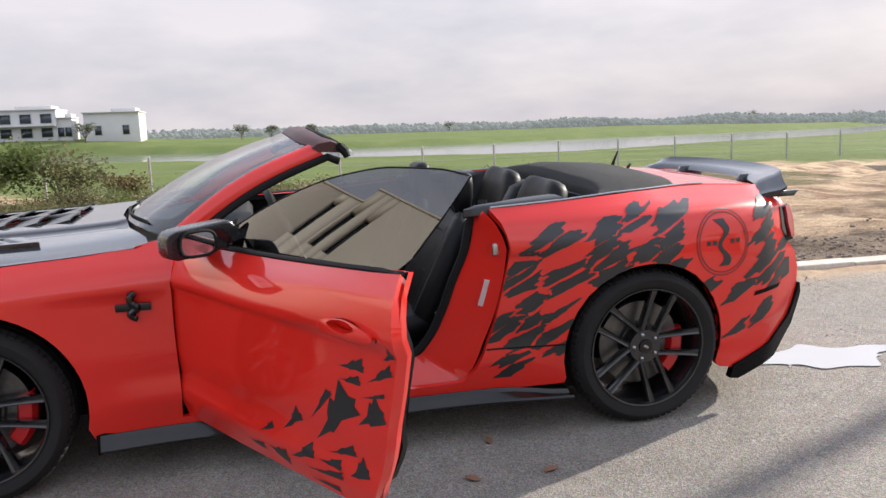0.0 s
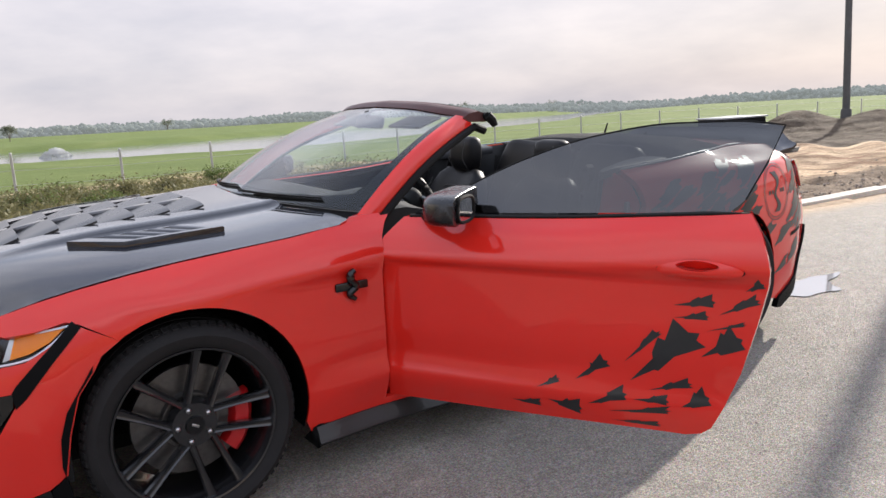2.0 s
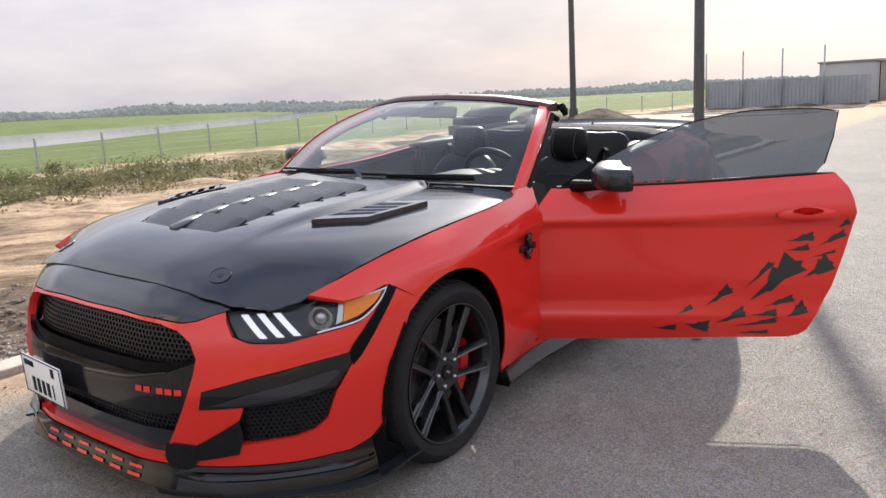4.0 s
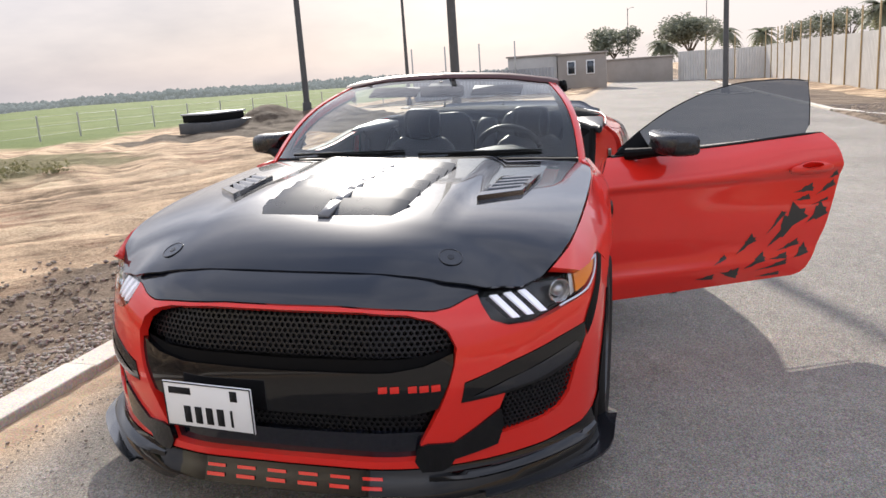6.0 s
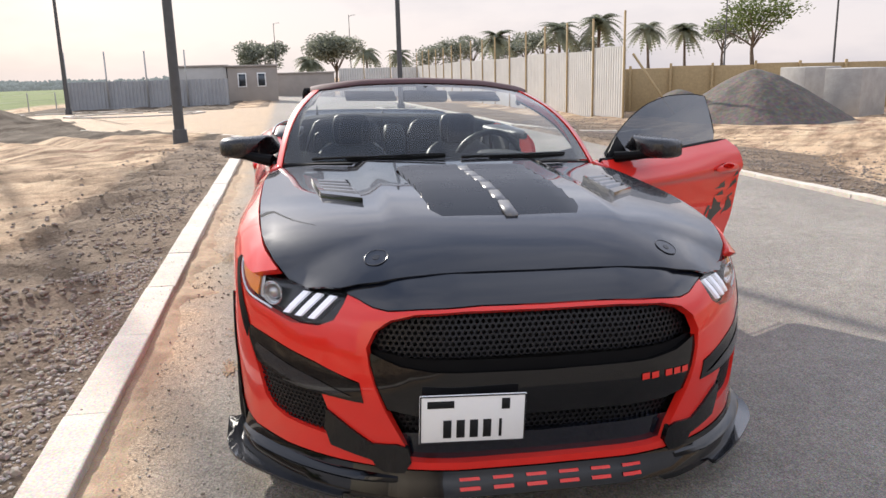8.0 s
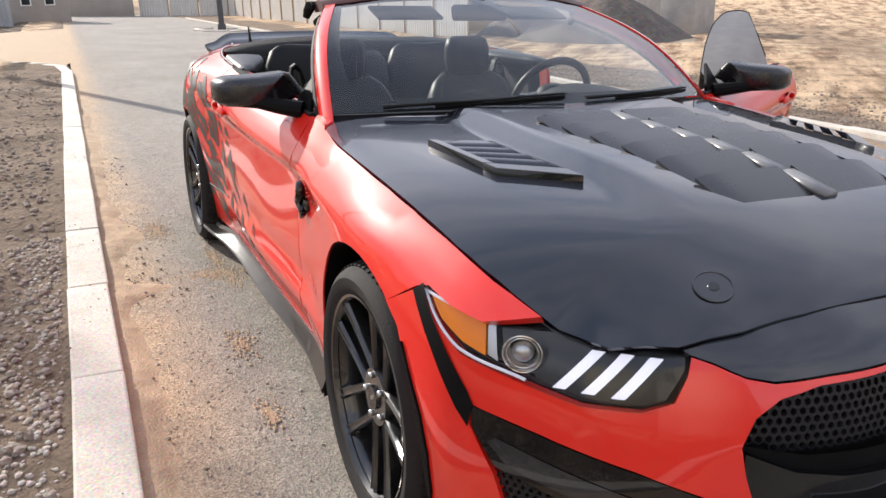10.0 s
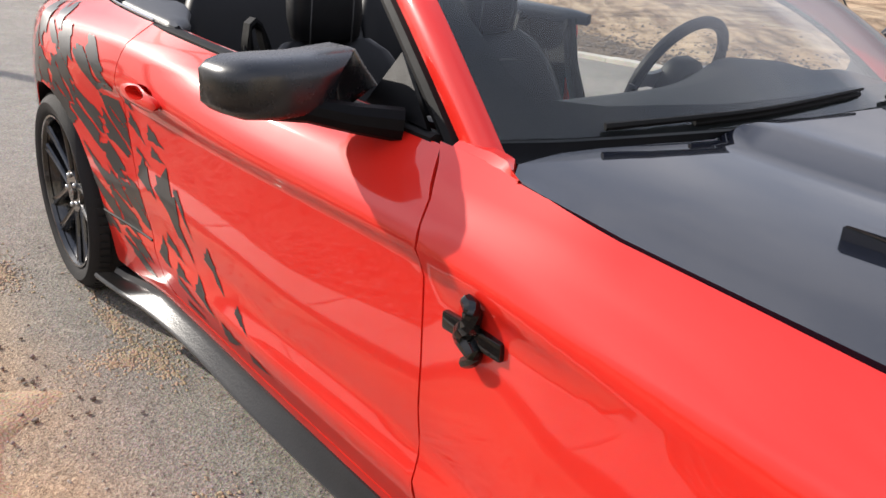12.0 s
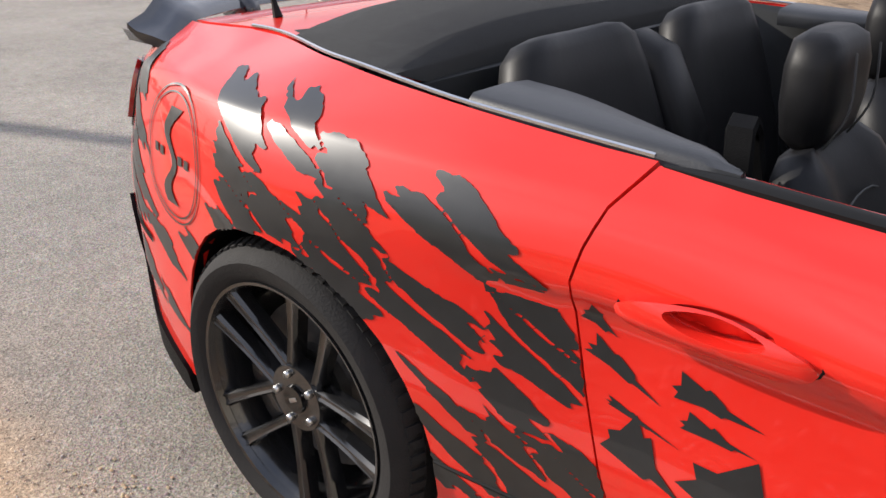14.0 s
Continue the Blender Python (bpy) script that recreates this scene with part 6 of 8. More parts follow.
def lie(x, y):
    if y < 1.46:
        z = y * BK
        if y < -5.7:
            t = ease((-5.7 - y) / 6)
            z = z * (1 - t) - 0.30 * t + 0.06
            z += 0.05 * nz(x, y, 0.6) + 0.10 * nz(x, y, 0.2) * ease((-6 - y) / 4)
            z += 1.6 * ease((-26 - y) / 30)
        z -= 0.02
    else:
        d = y - 1.46
        z = 0.10 * (1 - ease(d / 14)) + 0.0
        a = ease(d / 1.2) * (1 - ease((d - 12) / 10))
        z += a * (0.035 * nz(x, y, 1.3) + 0.05 * nz(x, y, 0.35, 5) + 0.03 * nz(x, y, 2.6, 9))
        z += a * 0.03 * math.sin((0.72 * x + 0.70 * y + 0.9 * nz(x, y, 0.3, 2)) * 8.5) * ease((nz(x, y, 0.25, 8) + 0.6) * 2) * (1 - 0.5 * ease((d - 2.5) / 2))
        z += a * 0.06 * math.sin((y * 0.8 - x * 0.5 + 0.9 * nz(x, y, 0.2, 4)) * 4.5) * ease((d - 2.0) / 2) * ease((nz(x, y, 0.15, 6) + 0.3) * 2)
        u, v = 0.70 * (x - y), 0.70 * (x + y)
        z += a * (0.075 * noise.noise(Vector((u * 0.5, v * 2.0, 1.3))) + 0.045 * noise.noise(Vector((u * 1.1, v * 4.3, 7.9)))) * ease((12 - x) / 4)
        z += 0.75 * math.exp(-(((x - 21.3) / 1.5) ** 2 + ((y - 11.6) / 1.1) ** 2)) + 0.55 * math.exp(-(((x - 22.0) / 1.5) ** 2 + ((y - 9.5) / 0.9) ** 2)) + 0.28 * math.exp(-(((x - 21.5) / 1.6) ** 2 + ((y - 7.2) / 1.6) ** 2))
        if y > 17:
            t = ease((y - 17) / 30)
            z = z * (1 - t) - 0.55 * t
            ns, fs = near_shore(x), far_shore(x)
            if y > ns - 6:
                z -= 1.0 * ease((y - ns + 6) / 8)
            if y > fs - 4:
                z += 1.4 * ease((y - fs + 4) / 9) + 0.9 * ease((y - fs) / 120) + 1.9 * math.exp(-((x + 38) / 30) ** 2 - ((y - 160) / 32) ** 2)
    if x > 34 and y > -5:
        z += 0.4 * ease((x - 60) / 100)
    if on_road(x, y):
        z = min(z, y * BK - 0.05 if y < 1.46 else -0.03)
    return z


def graded(lo, hi, near0, near1, fine, grow=1.22):
    v = list(np.arange(near0, near1 + 1e-6, fine))
    s = fine
    while v[-1] < hi:
        s *= grow
        v.append(v[-1] + s)
    s = fine
    while v[0] > lo:
        s *= grow
        v.insert(0, v[0] - s)
    return v


def ground_material():
    m = bpy.data.materials.new("open_ground")
    m.use_nodes = True
    n, l = m.node_tree.nodes, m.node_tree.links
    b = n["Principled BSDF"]
    b.inputs["Roughness"].default_value = 0.95
    b.inputs["Specular IOR Level"].default_value = 0.15
    tc = n.new("ShaderNodeTexCoord")

    def tex(scale, detail=6, rough=0.65):
        t = n.new("ShaderNodeTexNoise")
        t.inputs["Scale"].default_value, t.inputs["Detail"].default_value, t.inputs["Roughness"].default_value = scale, detail, rough
        l.new(tc.outputs["Object"], t.inputs["Vector"])
        return t.outputs["Fac"]

    def ramp(fac, stops):
        r = n.new("ShaderNodeValToRGB")
        while len(r.color_ramp.elements) < len(stops):
            r.color_ramp.elements.new(0.5)
        for e, (p, c) in zip(r.color_ramp.elements, stops):
            e.position, e.color = p, (*c, 1)
        l.new(fac, r.inputs["Fac"])
        return r.outputs["Color"]

    def mix(fac, a, c, blend="MIX"):
        x = n.new("ShaderNodeMix")
        x.data_type, x.blend_type = "RGBA", blend
        if isinstance(fac, float):
            x.inputs["Factor"].default_value = fac
        else:
            l.new(fac, x.inputs["Factor"])
        l.new(a, x.inputs[6]), l.new(c, x.inputs[7])
        return x.outputs[2]

    def attr(name):
        a = n.new("ShaderNodeAttribute")
        a.attribute_name = name
        return a.outputs["Fac"]

    def add_noise(fac, noise_fac, k):
        s = n.new("ShaderNodeMath")
        s.operation = "MULTIPLY_ADD"
        l.new(noise_fac, s.inputs[0])
        s.inputs[1].default_value = k
        l.new(fac, s.inputs[2])
        c = n.new("ShaderNodeMapRange")
        c.inputs["From Min"].default_value, c.inputs["From Max"].default_value = 0.4 + k * 0.5 - 0.08, 0.6 + k * 0.5 + 0.08
        l.new(s.outputs[0], c.inputs["Value"])
        return c.outputs["Result"]
    sand = ramp(tex(0.55), [(0.30, (0.41, 0.282, 0.18)), (0.5, (0.515, 0.37, 0.24)), (0.7, (0.60, 0.45, 0.305))])
    earth = ramp(tex(1.6), [(0.3, (0.165, 0.122, 0.086)), (0.7, (0.30, 0.226, 0.162))])
    grass = ramp(tex(0.12), [(0.3, (0.095, 0.130, 0.036)), (0.55, (0.132, 0.168, 0.05)), (0.75, (0.178, 0.20, 0.073))])
    dry = ramp(tex(0.8), [(0.3, (0.13, 0.115, 0.05)), (0.7, (0.26, 0.22, 0.12))])
    # streaks and ruts, drawn out along the way that machines drove
    mp = n.new("ShaderNodeMapping")
    mp.vector_type = "TEXTURE"
    mp.inputs["Rotation"].default_value, mp.inputs["Scale"].default_value = (0, 0, -0.76), (4.5, 1.0, 1.0)
    l.new(tc.outputs["Object"], mp.inputs["Vector"])
    t = n.new("ShaderNodeTexNoise")
    t.inputs["Scale"].default_value, t.inputs["Detail"].default_value, t.inputs["Roughness"].default_value = 2.3, 8, 0.66
    l.new(mp.outputs[0], t.inputs["Vector"])
    # overlay on the streaks: rut shade put into the sand, lows darker, crests paler
    sand = mix(0.75, sand, ramp(t.outputs["Fac"], [(0.40, (0.16, 0.15, 0.14)), (0.50, (0.48, 0.48, 0.48)), (0.60, (0.70, 0.70, 0.70))]), "OVERLAY")
    # dark earth of the mounds, deepened: shade of their backlit faces is in this ramp
    soil_shade = ramp(tex(1.9), [(0.3, (0.085, 0.066, 0.048)), (0.7, (0.165, 0.128, 0.094))])
    earth = mix(add_noise(attr("soil_shade"), tex(0.6, 8), 0.5), earth, soil_shade)
    col = mix(add_noise(attr("earth"), tex(0.9, 8), 0.6), sand, earth)
    col = mix(add_noise(attr("dry"), tex(0.7, 8), 0.9), col, dry)
    col = mix(add_noise(attr("grass"), tex(0.5, 8), 0.4), col, grass)
    grain = ramp(tex(42, 6, 0.75), [(0.34, (0.22, 0.22, 0.22)), (0.66, (0.78, 0.78, 0.78))])
    col = mix(0.55, col, grain, "OVERLAY")
    l.new(col, b.inputs["Base Color"])
    bp = n.new("ShaderNodeBump")
    bp.inputs["Strength"].default_value, bp.inputs["Distance"].default_value = 1.0, 0.07
    l.new(tex(8, 9, 0.72), bp.inputs["Height"])
    b2 = n.new("ShaderNodeBump")
    b2.inputs["Strength"].default_value, b2.inputs["Distance"].default_value = 1.0, 0.30
    l.new(t.outputs["Fac"], b2.inputs["Height"])
    l.new(bp.outputs["Normal"], b2.inputs["Normal"])
    # rutted bands, as wheels leave them
    mw = n.new("ShaderNodeMapping")
    mw.inputs["Rotation"].default_value = (0, 0, 0.75)
    l.new(tc.outputs["Object"], mw.inputs["Vector"])
    wv = n.new("ShaderNodeTexWave")
    wv.inputs["Scale"].default_value, wv.inputs["Distortion"].default_value, wv.inputs["Detail"].default_value, wv.inputs["Detail Scale"].default_value = 0.33, 9.0, 5.0, 0.9
    l.new(mw.outputs[0], wv.inputs["Vector"])
    b3 = n.new("ShaderNodeBump")
    b3.inputs["Strength"].default_value, b3.inputs["Distance"].default_value = 0.8, 0.16
    fade = n.new("ShaderNodeMapRange")
    fade.inputs["From Max"].default_value = 0.6
    fade.inputs["To Min"].default_value, fade.inputs["To Max"].default_value = 0.8, 0.05
    l.new(attr("grass"), fade.inputs["Value"])
    l.new(fade.outputs["Result"], b3.inputs["Strength"])
    l.new(fade.outputs["Result"], b2.inputs["Strength"])
    l.new(wv.outputs["Fac"], b3.inputs["Height"])
    l.new(b2.outputs["Normal"], b3.inputs["Normal"])
    l.new(b3.outputs["Normal"], b.inputs["Normal"])
    return m


def ground():
    xs = graded(-900, 1400, -7.0, 24.0, 0.115, 1.13)
    ys = graded(-900, 48, -12.0, 12.0, 0.12, 1.13)
    ys += graded(ys[-1] + 2.5, 1500, ys[-1] + 2.5, 195.0, 2.5, 1.2)
    V = [(x, y, gz(x, y)) for y in ys for x in xs]
    nx = len(xs)
    F = [(j * nx + i, j * nx + i + 1, (j + 1) * nx + i + 1, (j + 1) * nx + i) for j in range(len(ys) - 1) for i in range(nx - 1)]
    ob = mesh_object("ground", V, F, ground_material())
    me = ob.data
    A = np.array(V)

    def attribute(name, vals):
        a = me.attributes.new(name, "FLOAT", "POINT")
        a.data.foreach_set("value", np.clip(vals, 0, 1).astype(np.float32))
    X, Y = A[:, 0], A[:, 1]
    wob = 0.8 * np.sin(X * 0.6) + 0.5 * np.sin(X * 1.7 + 1)
    g = (Y - 15.5 - wob + np.clip((X - 6) * 0.0, 0, 0)) / 6 + 0.3
    g = np.where((X > 12) & (Y < 22), np.minimum(g, (Y - 14.0) / 4), g)
    tan_strip = ((Y > far_shore(60) + 45) & (X > 30)) * (0.9 - np.abs((np.arctan2(X, Y) - 0.75) / 0.35))
    attribute("grass", np.where(Y > 5, g - np.clip(tan_strip, 0, 1), 0))
    attribute("dry", np.where(Y > 0, np.exp(-((Y - 12.5 - wob) / 3.5) ** 2) * 0.95 * (X < 12.5), 0))
    e = np.where(Y > 1.4, -0.25 + 1.2 * np.clip((3.45 - 0.03 * X - Y) / 0.7, 0, 1), 0.62 + 0.2 * np.sin(X * 0.3))
    e = np.where((X > 15) & (Y > 3) & (Y < 13.5), 1.15, e)
    e = np.where(Y < -5.6, 0.95, e)
    e = np.where(Y < -6.5 - 1.7 * np.clip((X - 3) / 5, 0, 1) - 0.3 * np.sin(X * 0.9), 0.22 + 0.3 * np.sin(X * 0.31 + Y * 0.5), e)
    attribute("earth", e)
    # where the mounds stand against the sun and take the shade-darkened earth
    attribute("soil_shade", ((X > 13.0) & (Y > 2.2) & (Y < 14.5)) * 1.0)
    tagged(ob, "tan sand and earth running into green grass", "ground", kind="structure")


def asphalt_material():
    m = material("dusty_asphalt", (0.312, 0.282, 0.242), 0.85, scale=0.6, color2=(0.220, 0.200, 0.173), bump=0.28, bump_scale=210.0, fine=1.0, spec=0.2)
    n, l = m.node_tree.nodes, m.node_tree.links
    b = n["Principled BSDF"]
    src = b.inputs["Base Color"].links[0].from_socket
    tc = n.new("ShaderNodeTexCoord")
    sep = n.new("ShaderNodeSeparateXYZ")
    l.new(tc.outputs["Object"], sep.inputs[0])
    # drifted sand along the kerb and in worn patches
    t = n.new("ShaderNodeTexNoise")
    t.inputs["Scale"].default_value, t.inputs["Detail"].default_value, t.inputs["Roughness"].default_value = 2.2, 9, 0.7
    l.new(tc.outputs["Object"], t.inputs["Vector"])
    mr = n.new("ShaderNodeMapRange")
    mr.inputs["From Min"].default_value, mr.inputs["From Max"].default_value = 0.3, 1.40
    mr.inputs["To Min"].default_value, mr.inputs["To Max"].default_value = -0.12, 0.46
    l.new(sep.outputs["Y"], mr.inputs["Value"])
    ad = n.new("ShaderNodeMath")
    l.new(mr.outputs["Result"], ad.inputs[0]), l.new(t.outputs["Fac"], ad.inputs[1])
    rg = n.new("ShaderNodeMapRange")
    rg.inputs["From Min"].default_value, rg.inputs["From Max"].default_value = 0.46, 1.0
    l.new(ad.outputs[0], rg.inputs["Value"])
    sand = n.new("ShaderNodeMapRange")
    sand.inputs["From Min"].default_value, sand.inputs["From Max"].default_value = 1.05, 1.32
    l.new(sep.outputs["Y"], sand.inputs["Value"])
    dust = n.new("ShaderNodeMix")
    dust.data_type = "RGBA"
    dust.inputs[6].default_value, dust.inputs[7].default_value = (0.275, 0.238, 0.195, 1), (0.43, 0.31, 0.20, 1)
    l.new(sand.outputs["Result"], dust.inputs["Factor"])
    mx = n.new("ShaderNodeMix")
    mx.data_type = "RGBA"
    l.new(rg.outputs["Result"], mx.inputs["Factor"]), l.new(src, mx.inputs[6]), l.new(dust.outputs[2], mx.inputs[7])
    # pale scuffs
    t2 = n.new("ShaderNodeTexNoise")
    t2.inputs["Scale"].default_value, t2.inputs["Detail"].default_value, t2.inputs["Roughness"].default_value = 5.0, 10, 0.75
    l.new(tc.outputs["Object"], t2.inputs["Vector"])
    r2 = n.new("ShaderNodeMapRange")
    r2.inputs["From Min"].default_value, r2.inputs["From Max"].default_value = 0.62, 0.72
    r2.inputs["To Max"].default_value = 0.5
    l.new(t2.outputs["Fac"], r2.inputs["Value"])
    pale = n.new("ShaderNodeRGB")
    pale.outputs[0].default_value = (0.56, 0.48, 0.375, 1)
    mx2 = n.new("ShaderNodeMix")
    mx2.data_type = "RGBA"
    l.new(r2.outputs["Result"], mx2.inputs["Factor"]), l.new(mx.outputs[2], mx2.inputs[6]), l.new(pale.outputs[0], mx2.inputs[7])
    # stone grain and blotches
    col, heights = mx2.outputs[2], []
    for sc, lo, hi, a, c in ((120.0, 0.36, 0.64, 0.58, 1.38), (46.0, 0.36, 0.64, 0.85, 1.13), (9.0, 0.35, 0.65, 0.90, 1.10)):
        g = n.new("ShaderNodeTexNoise")
        g.inputs["Scale"].default_value, g.inputs["Detail"].default_value, g.inputs["Roughness"].default_value = sc, 4, 0.7
        l.new(tc.outputs["Object"], g.inputs["Vector"])
        k = n.new("ShaderNodeMapRange")
        k.inputs["From Min"].default_value, k.inputs["From Max"].default_value, k.inputs["To Min"].default_value, k.inputs["To Max"].default_value = lo, hi, a, c
        l.new(g.outputs["Fac"], k.inputs["Value"])
        v = n.new("ShaderNodeVectorMath")
        v.operation = "SCALE"
        l.new(col, v.inputs[0])
        l.new(k.outputs["Result"], v.inputs["Scale"])
        col = v.outputs[0]
        heights.append(g.outputs["Fac"])
    l.new(col, b.inputs["Base Color"])
    # stones standing out of the binder
    for hgt, st, ds in ((heights[0], 0.55, 0.010), (heights[1], 0.45, 0.016)):
        bp = n.new("ShaderNodeBump")
        bp.inputs["Strength"].default_value, bp.inputs["Distance"].default_value = st, ds
        l.new(hgt, bp.inputs["Height"])
        l.new(b.inputs["Normal"].links[0].from_socket, bp.inputs["Normal"])
        l.new(bp.outputs["Normal"], b.inputs["Normal"])
    return m


ASPHALT = asphalt_material()


def road():
    V, F = [], []
    ys = list(np.linspace(-5.62, 1.46, 30))
    xs = graded(-70, 62, -6, 10, 0.35)
    for x in xs:
        for y in ys:
            V.append((x, y, y * BK - fall(x) + 0.004 * nz(x, y, 0.8)))
    n = len(ys)
    F = [(i * n + j, i * n + n + j, i * n + n + j + 1, i * n + j + 1) for i in range(len(xs) - 1) for j in range(n - 1)]
    r = mesh_object("road", V, F, ASPHALT)
    tagged(r, "dusty grey asphalt road with drifted sand", "road", kind="structure")
    # the side road that turns off behind the car
    V = []
    pts = [(14.6, 1.46), (62, 1.46), (62, 6.5), (34.6, 6.6), (34.4, 10.5), (34.2, 13.2), (32.0, 15.0), (28.4, 14.6), (25.4, 12.5), (24.9, 10.0), (22.2, 7.9), (18.8, 5.7), (16.4, 3.5), (14.8, 2.1), (13.6, 1.6)]
    s = sheet("side_road", lambda x, y: Vector((x, y, 1.46 * BK * (1 - ease((y - 1.4) / 3)) - fall(x))), pts, ASPHALT, None, step=1.2)
    tagged(s, "pale dusty asphalt side road", "road", kind="structure")


KERB = material("pale_concrete_kerb", (0.60, 0.55, 0.475), 0.9, scale=4.0, color2=(0.44, 0.385, 0.315), bump=0.22, bump_scale=90.0, fine=0.7)


def kerb_run(name, line, label):
    """Kerb stones laid end to end along a line of points (x, y)."""
    root = empty(name)
    tagged(root, label, "kerb", kind="structure")
    bm = bmesh.new()
    box(bm, (0, 0, 0), (0.961, 0.17, 0.24), 0.009, None, 2)
    me = bpy.data.meshes.new("kerb_stone")
    bm.to_mesh(me)
    bm.free()
    me.materials.append(KERB)
    rng = random.Random(3)
    P = [Vector((*p, 0)) for p in line]
    dist = [0.0]
    for a, b in zip(P, P[1:]):
        dist.append(dist[-1] + (b - a).length)
    s = 0.5
    while s < dist[-1] - 0.4:
        x = float(np.interp(s, dist, [p.x for p in P]))
        y = float(np.interp(s, dist, [p.y for p in P]))
        x1 = float(np.interp(s + 0.3, dist, [p.x for p in P]))
        y1 = float(np.interp(s + 0.3, dist, [p.y for p in P]))
        ob = new("kerb_stone", me)
        ob.parent = root
        base = (y * BK if y < 1.7 else max(0.0, 0.055 - 0.02 * (y - 1.7))) - fall(x)
        ob.matrix_basis = pose(x, y, base + 0.055 - 0.12 + rng.uniform(-0.006, 0.006), rng.uniform(-1, 1) + BANK * (y < 1.7), rng.uniform(-0.5, 0.5), math.degrees(math.atan2(y1 - y, x1 - x)) + rng.uniform(-0.5, 0.5))
        s += 0.967
    return root


def scatter_stones(name, count, region, size, mat, seed, label, zf):
    """Loose stones as one heap of small faceted lumps."""
    rng = random.Random(seed)
    V, F = [], []
    ico = [(-.53, 0, .85), (.53, 0, .85), (-.53, 0, -.85), (.53, 0, -.85), (0, .85, .53), (0, .85, -.53), (0, -.85, .53), (0, -.85, -.53), (.85, .53, 0), (-.85, .53, 0), (.85, -.53, 0), (-.85, -.53, 0)]
    tri = [(0, 4, 1), (0, 9, 4), (9, 5, 4), (4, 5, 8), (4, 8, 1), (8, 10, 1), (8, 3, 10), (5, 3, 8), (5, 2, 3), (2, 7, 3), (7, 10, 3), (7, 6, 10), (7, 11, 6), (11, 0, 6), (0, 1, 6), (6, 1, 10), (9, 0, 11), (9, 11, 2), (9, 2, 5), (7, 2, 11)]
    for _ in range(count):
        x, y = region(rng)
        r = size * rng.uniform(0.35, 1.0) ** 1.5 + size * 0.12
        a, k = rng.uniform(0, math.tau), len(V)
        sx, sy, sz = rng.uniform(0.7, 1.3), rng.uniform(0.7, 1.1), rng.uniform(0.45, 0.8)
        z = zf(x, y) + r * sz * 0.4
        for p in ico:
            px, py, pz = p[0] * r * sx * rng.uniform(0.8, 1.15), p[1] * r * sy * rng.uniform(0.8, 1.15), p[2] * r * sz
            V.append((x + px * math.cos(a) - py * math.sin(a), y + px * math.sin(a) + py * math.cos(a), z + pz))
        F += [(k + i, k + j, k + h) for i, j, h in tri]
    ob = mesh_object(name, V, F, mat, smooth=False)
    tagged(ob, label, "stones", kind="stuff")


STONE = material("grey_tan_stone", (0.48, 0.42, 0.36), 0.9, scale=7.0, color2=(0.30, 0.265, 0.23), bump=0.4, bump_scale=60.0, fine=0.3)
CLOD = material("brown_earth_clod", (0.28, 0.225, 0.178), 0.95, scale=9.0, color2=(0.18, 0.146, 0.117), bump=0.5, bump_scale=60.0, fine=0.3)
WATER = material("grey_water", (0.16, 0.18, 0.19), 0.08, bump=0.08, bump_scale=2.2, vary=0.2, scale=0.05)


def water():
    xs = graded(-250, 260, -40, 60, 4)
    V, F = [], []
    for x in xs:
        V += [(x, near_shore(x) - 6, -0.95 - fall(x)), (x, far_shore(x) + 6, -0.95 - fall(x))]
    F = [(2 * i, 2 * i + 2, 2 * i + 3, 2 * i + 1) for i in range(len(xs) - 1)]
    w = mesh_object("water", V, F, WATER)
    tagged(w, "pale grey river water", "water", kind="structure")
    # spray of a fountain
    for fx, fy in ((8.8, 82.0),):
        rng = random.Random(4)
        V, F = [], []
        for _ in range(500):
            a, t = rng.uniform(0, math.tau), rng.random()
            rr = 1.5 * t
            p = Vector((fx + rr * math.cos(a), fy + rr * math.sin(a), -1.0 + 0.9 * (1 - t * t) * rng.uniform(0.5, 1.0)))
            k, s = len(V), rng.uniform(0.04, 0.11)
            V += [p + Vector((s, 0, -s)), p + Vector((-s, 0.3 * s, -s)), p + Vector((0, -s, s)), p + Vector((0, s, 0))]
            F += [(k, k + 1, k + 2), (k, k + 2, k + 3), (k, k + 3, k + 1), (k + 1, k + 3, k + 2)]
        tagged(mesh_object("fountain_spray", V, F, WHITE, smooth=False), "white water spray on the river", "fountain", kind="stuff")


# plants
def leaf_mat(name, a, b):
    m = material(name, a, 0.6, scale=2.0, color2=b, spec=0.2)
    n, l = m.node_tree.nodes, m.node_tree.links
    tl, mx = n.new("ShaderNodeBsdfTranslucent"), n.new("ShaderNodeMixShader")
    l.new(n["Principled BSDF"].inputs["Base Color"].links[0].from_socket, tl.inputs["Color"])
    mx.inputs[0].default_value = 0.4
    l.new(n["Principled BSDF"].outputs[0], mx.inputs[1])
    l.new(tl.outputs[0], mx.inputs[2])
    l.new(mx.outputs[0], n["Material Output"].inputs["Surface"])
    return m


LEAF = leaf_mat("green_leaves", (0.15, 0.185, 0.06), (0.085, 0.115, 0.035))
LEAF_DRY = leaf_mat("dry_leaves", (0.19, 0.175, 0.085), (0.11, 0.11, 0.05))
# far trees and palms: distance haze is put into these paler leaf colours
LEAF_FAR = leaf_mat("haze_paled_leaves", (0.24, 0.255, 0.19), (0.17, 0.185, 0.14))
PALM_LEAF = leaf_mat("palm_leaves", (0.22, 0.235, 0.16), (0.15, 0.165, 0.11))
BARK = material("bark", (0.16, 0.12, 0.09), 0.95, scale=8.0, color2=(0.09, 0.07, 0.05), bump=0.8, bump_scale=30.0)
LEAF_RED = leaf_mat("russet_leaves", (0.17, 0.10, 0.05), (0.10, 0.07, 0.03))


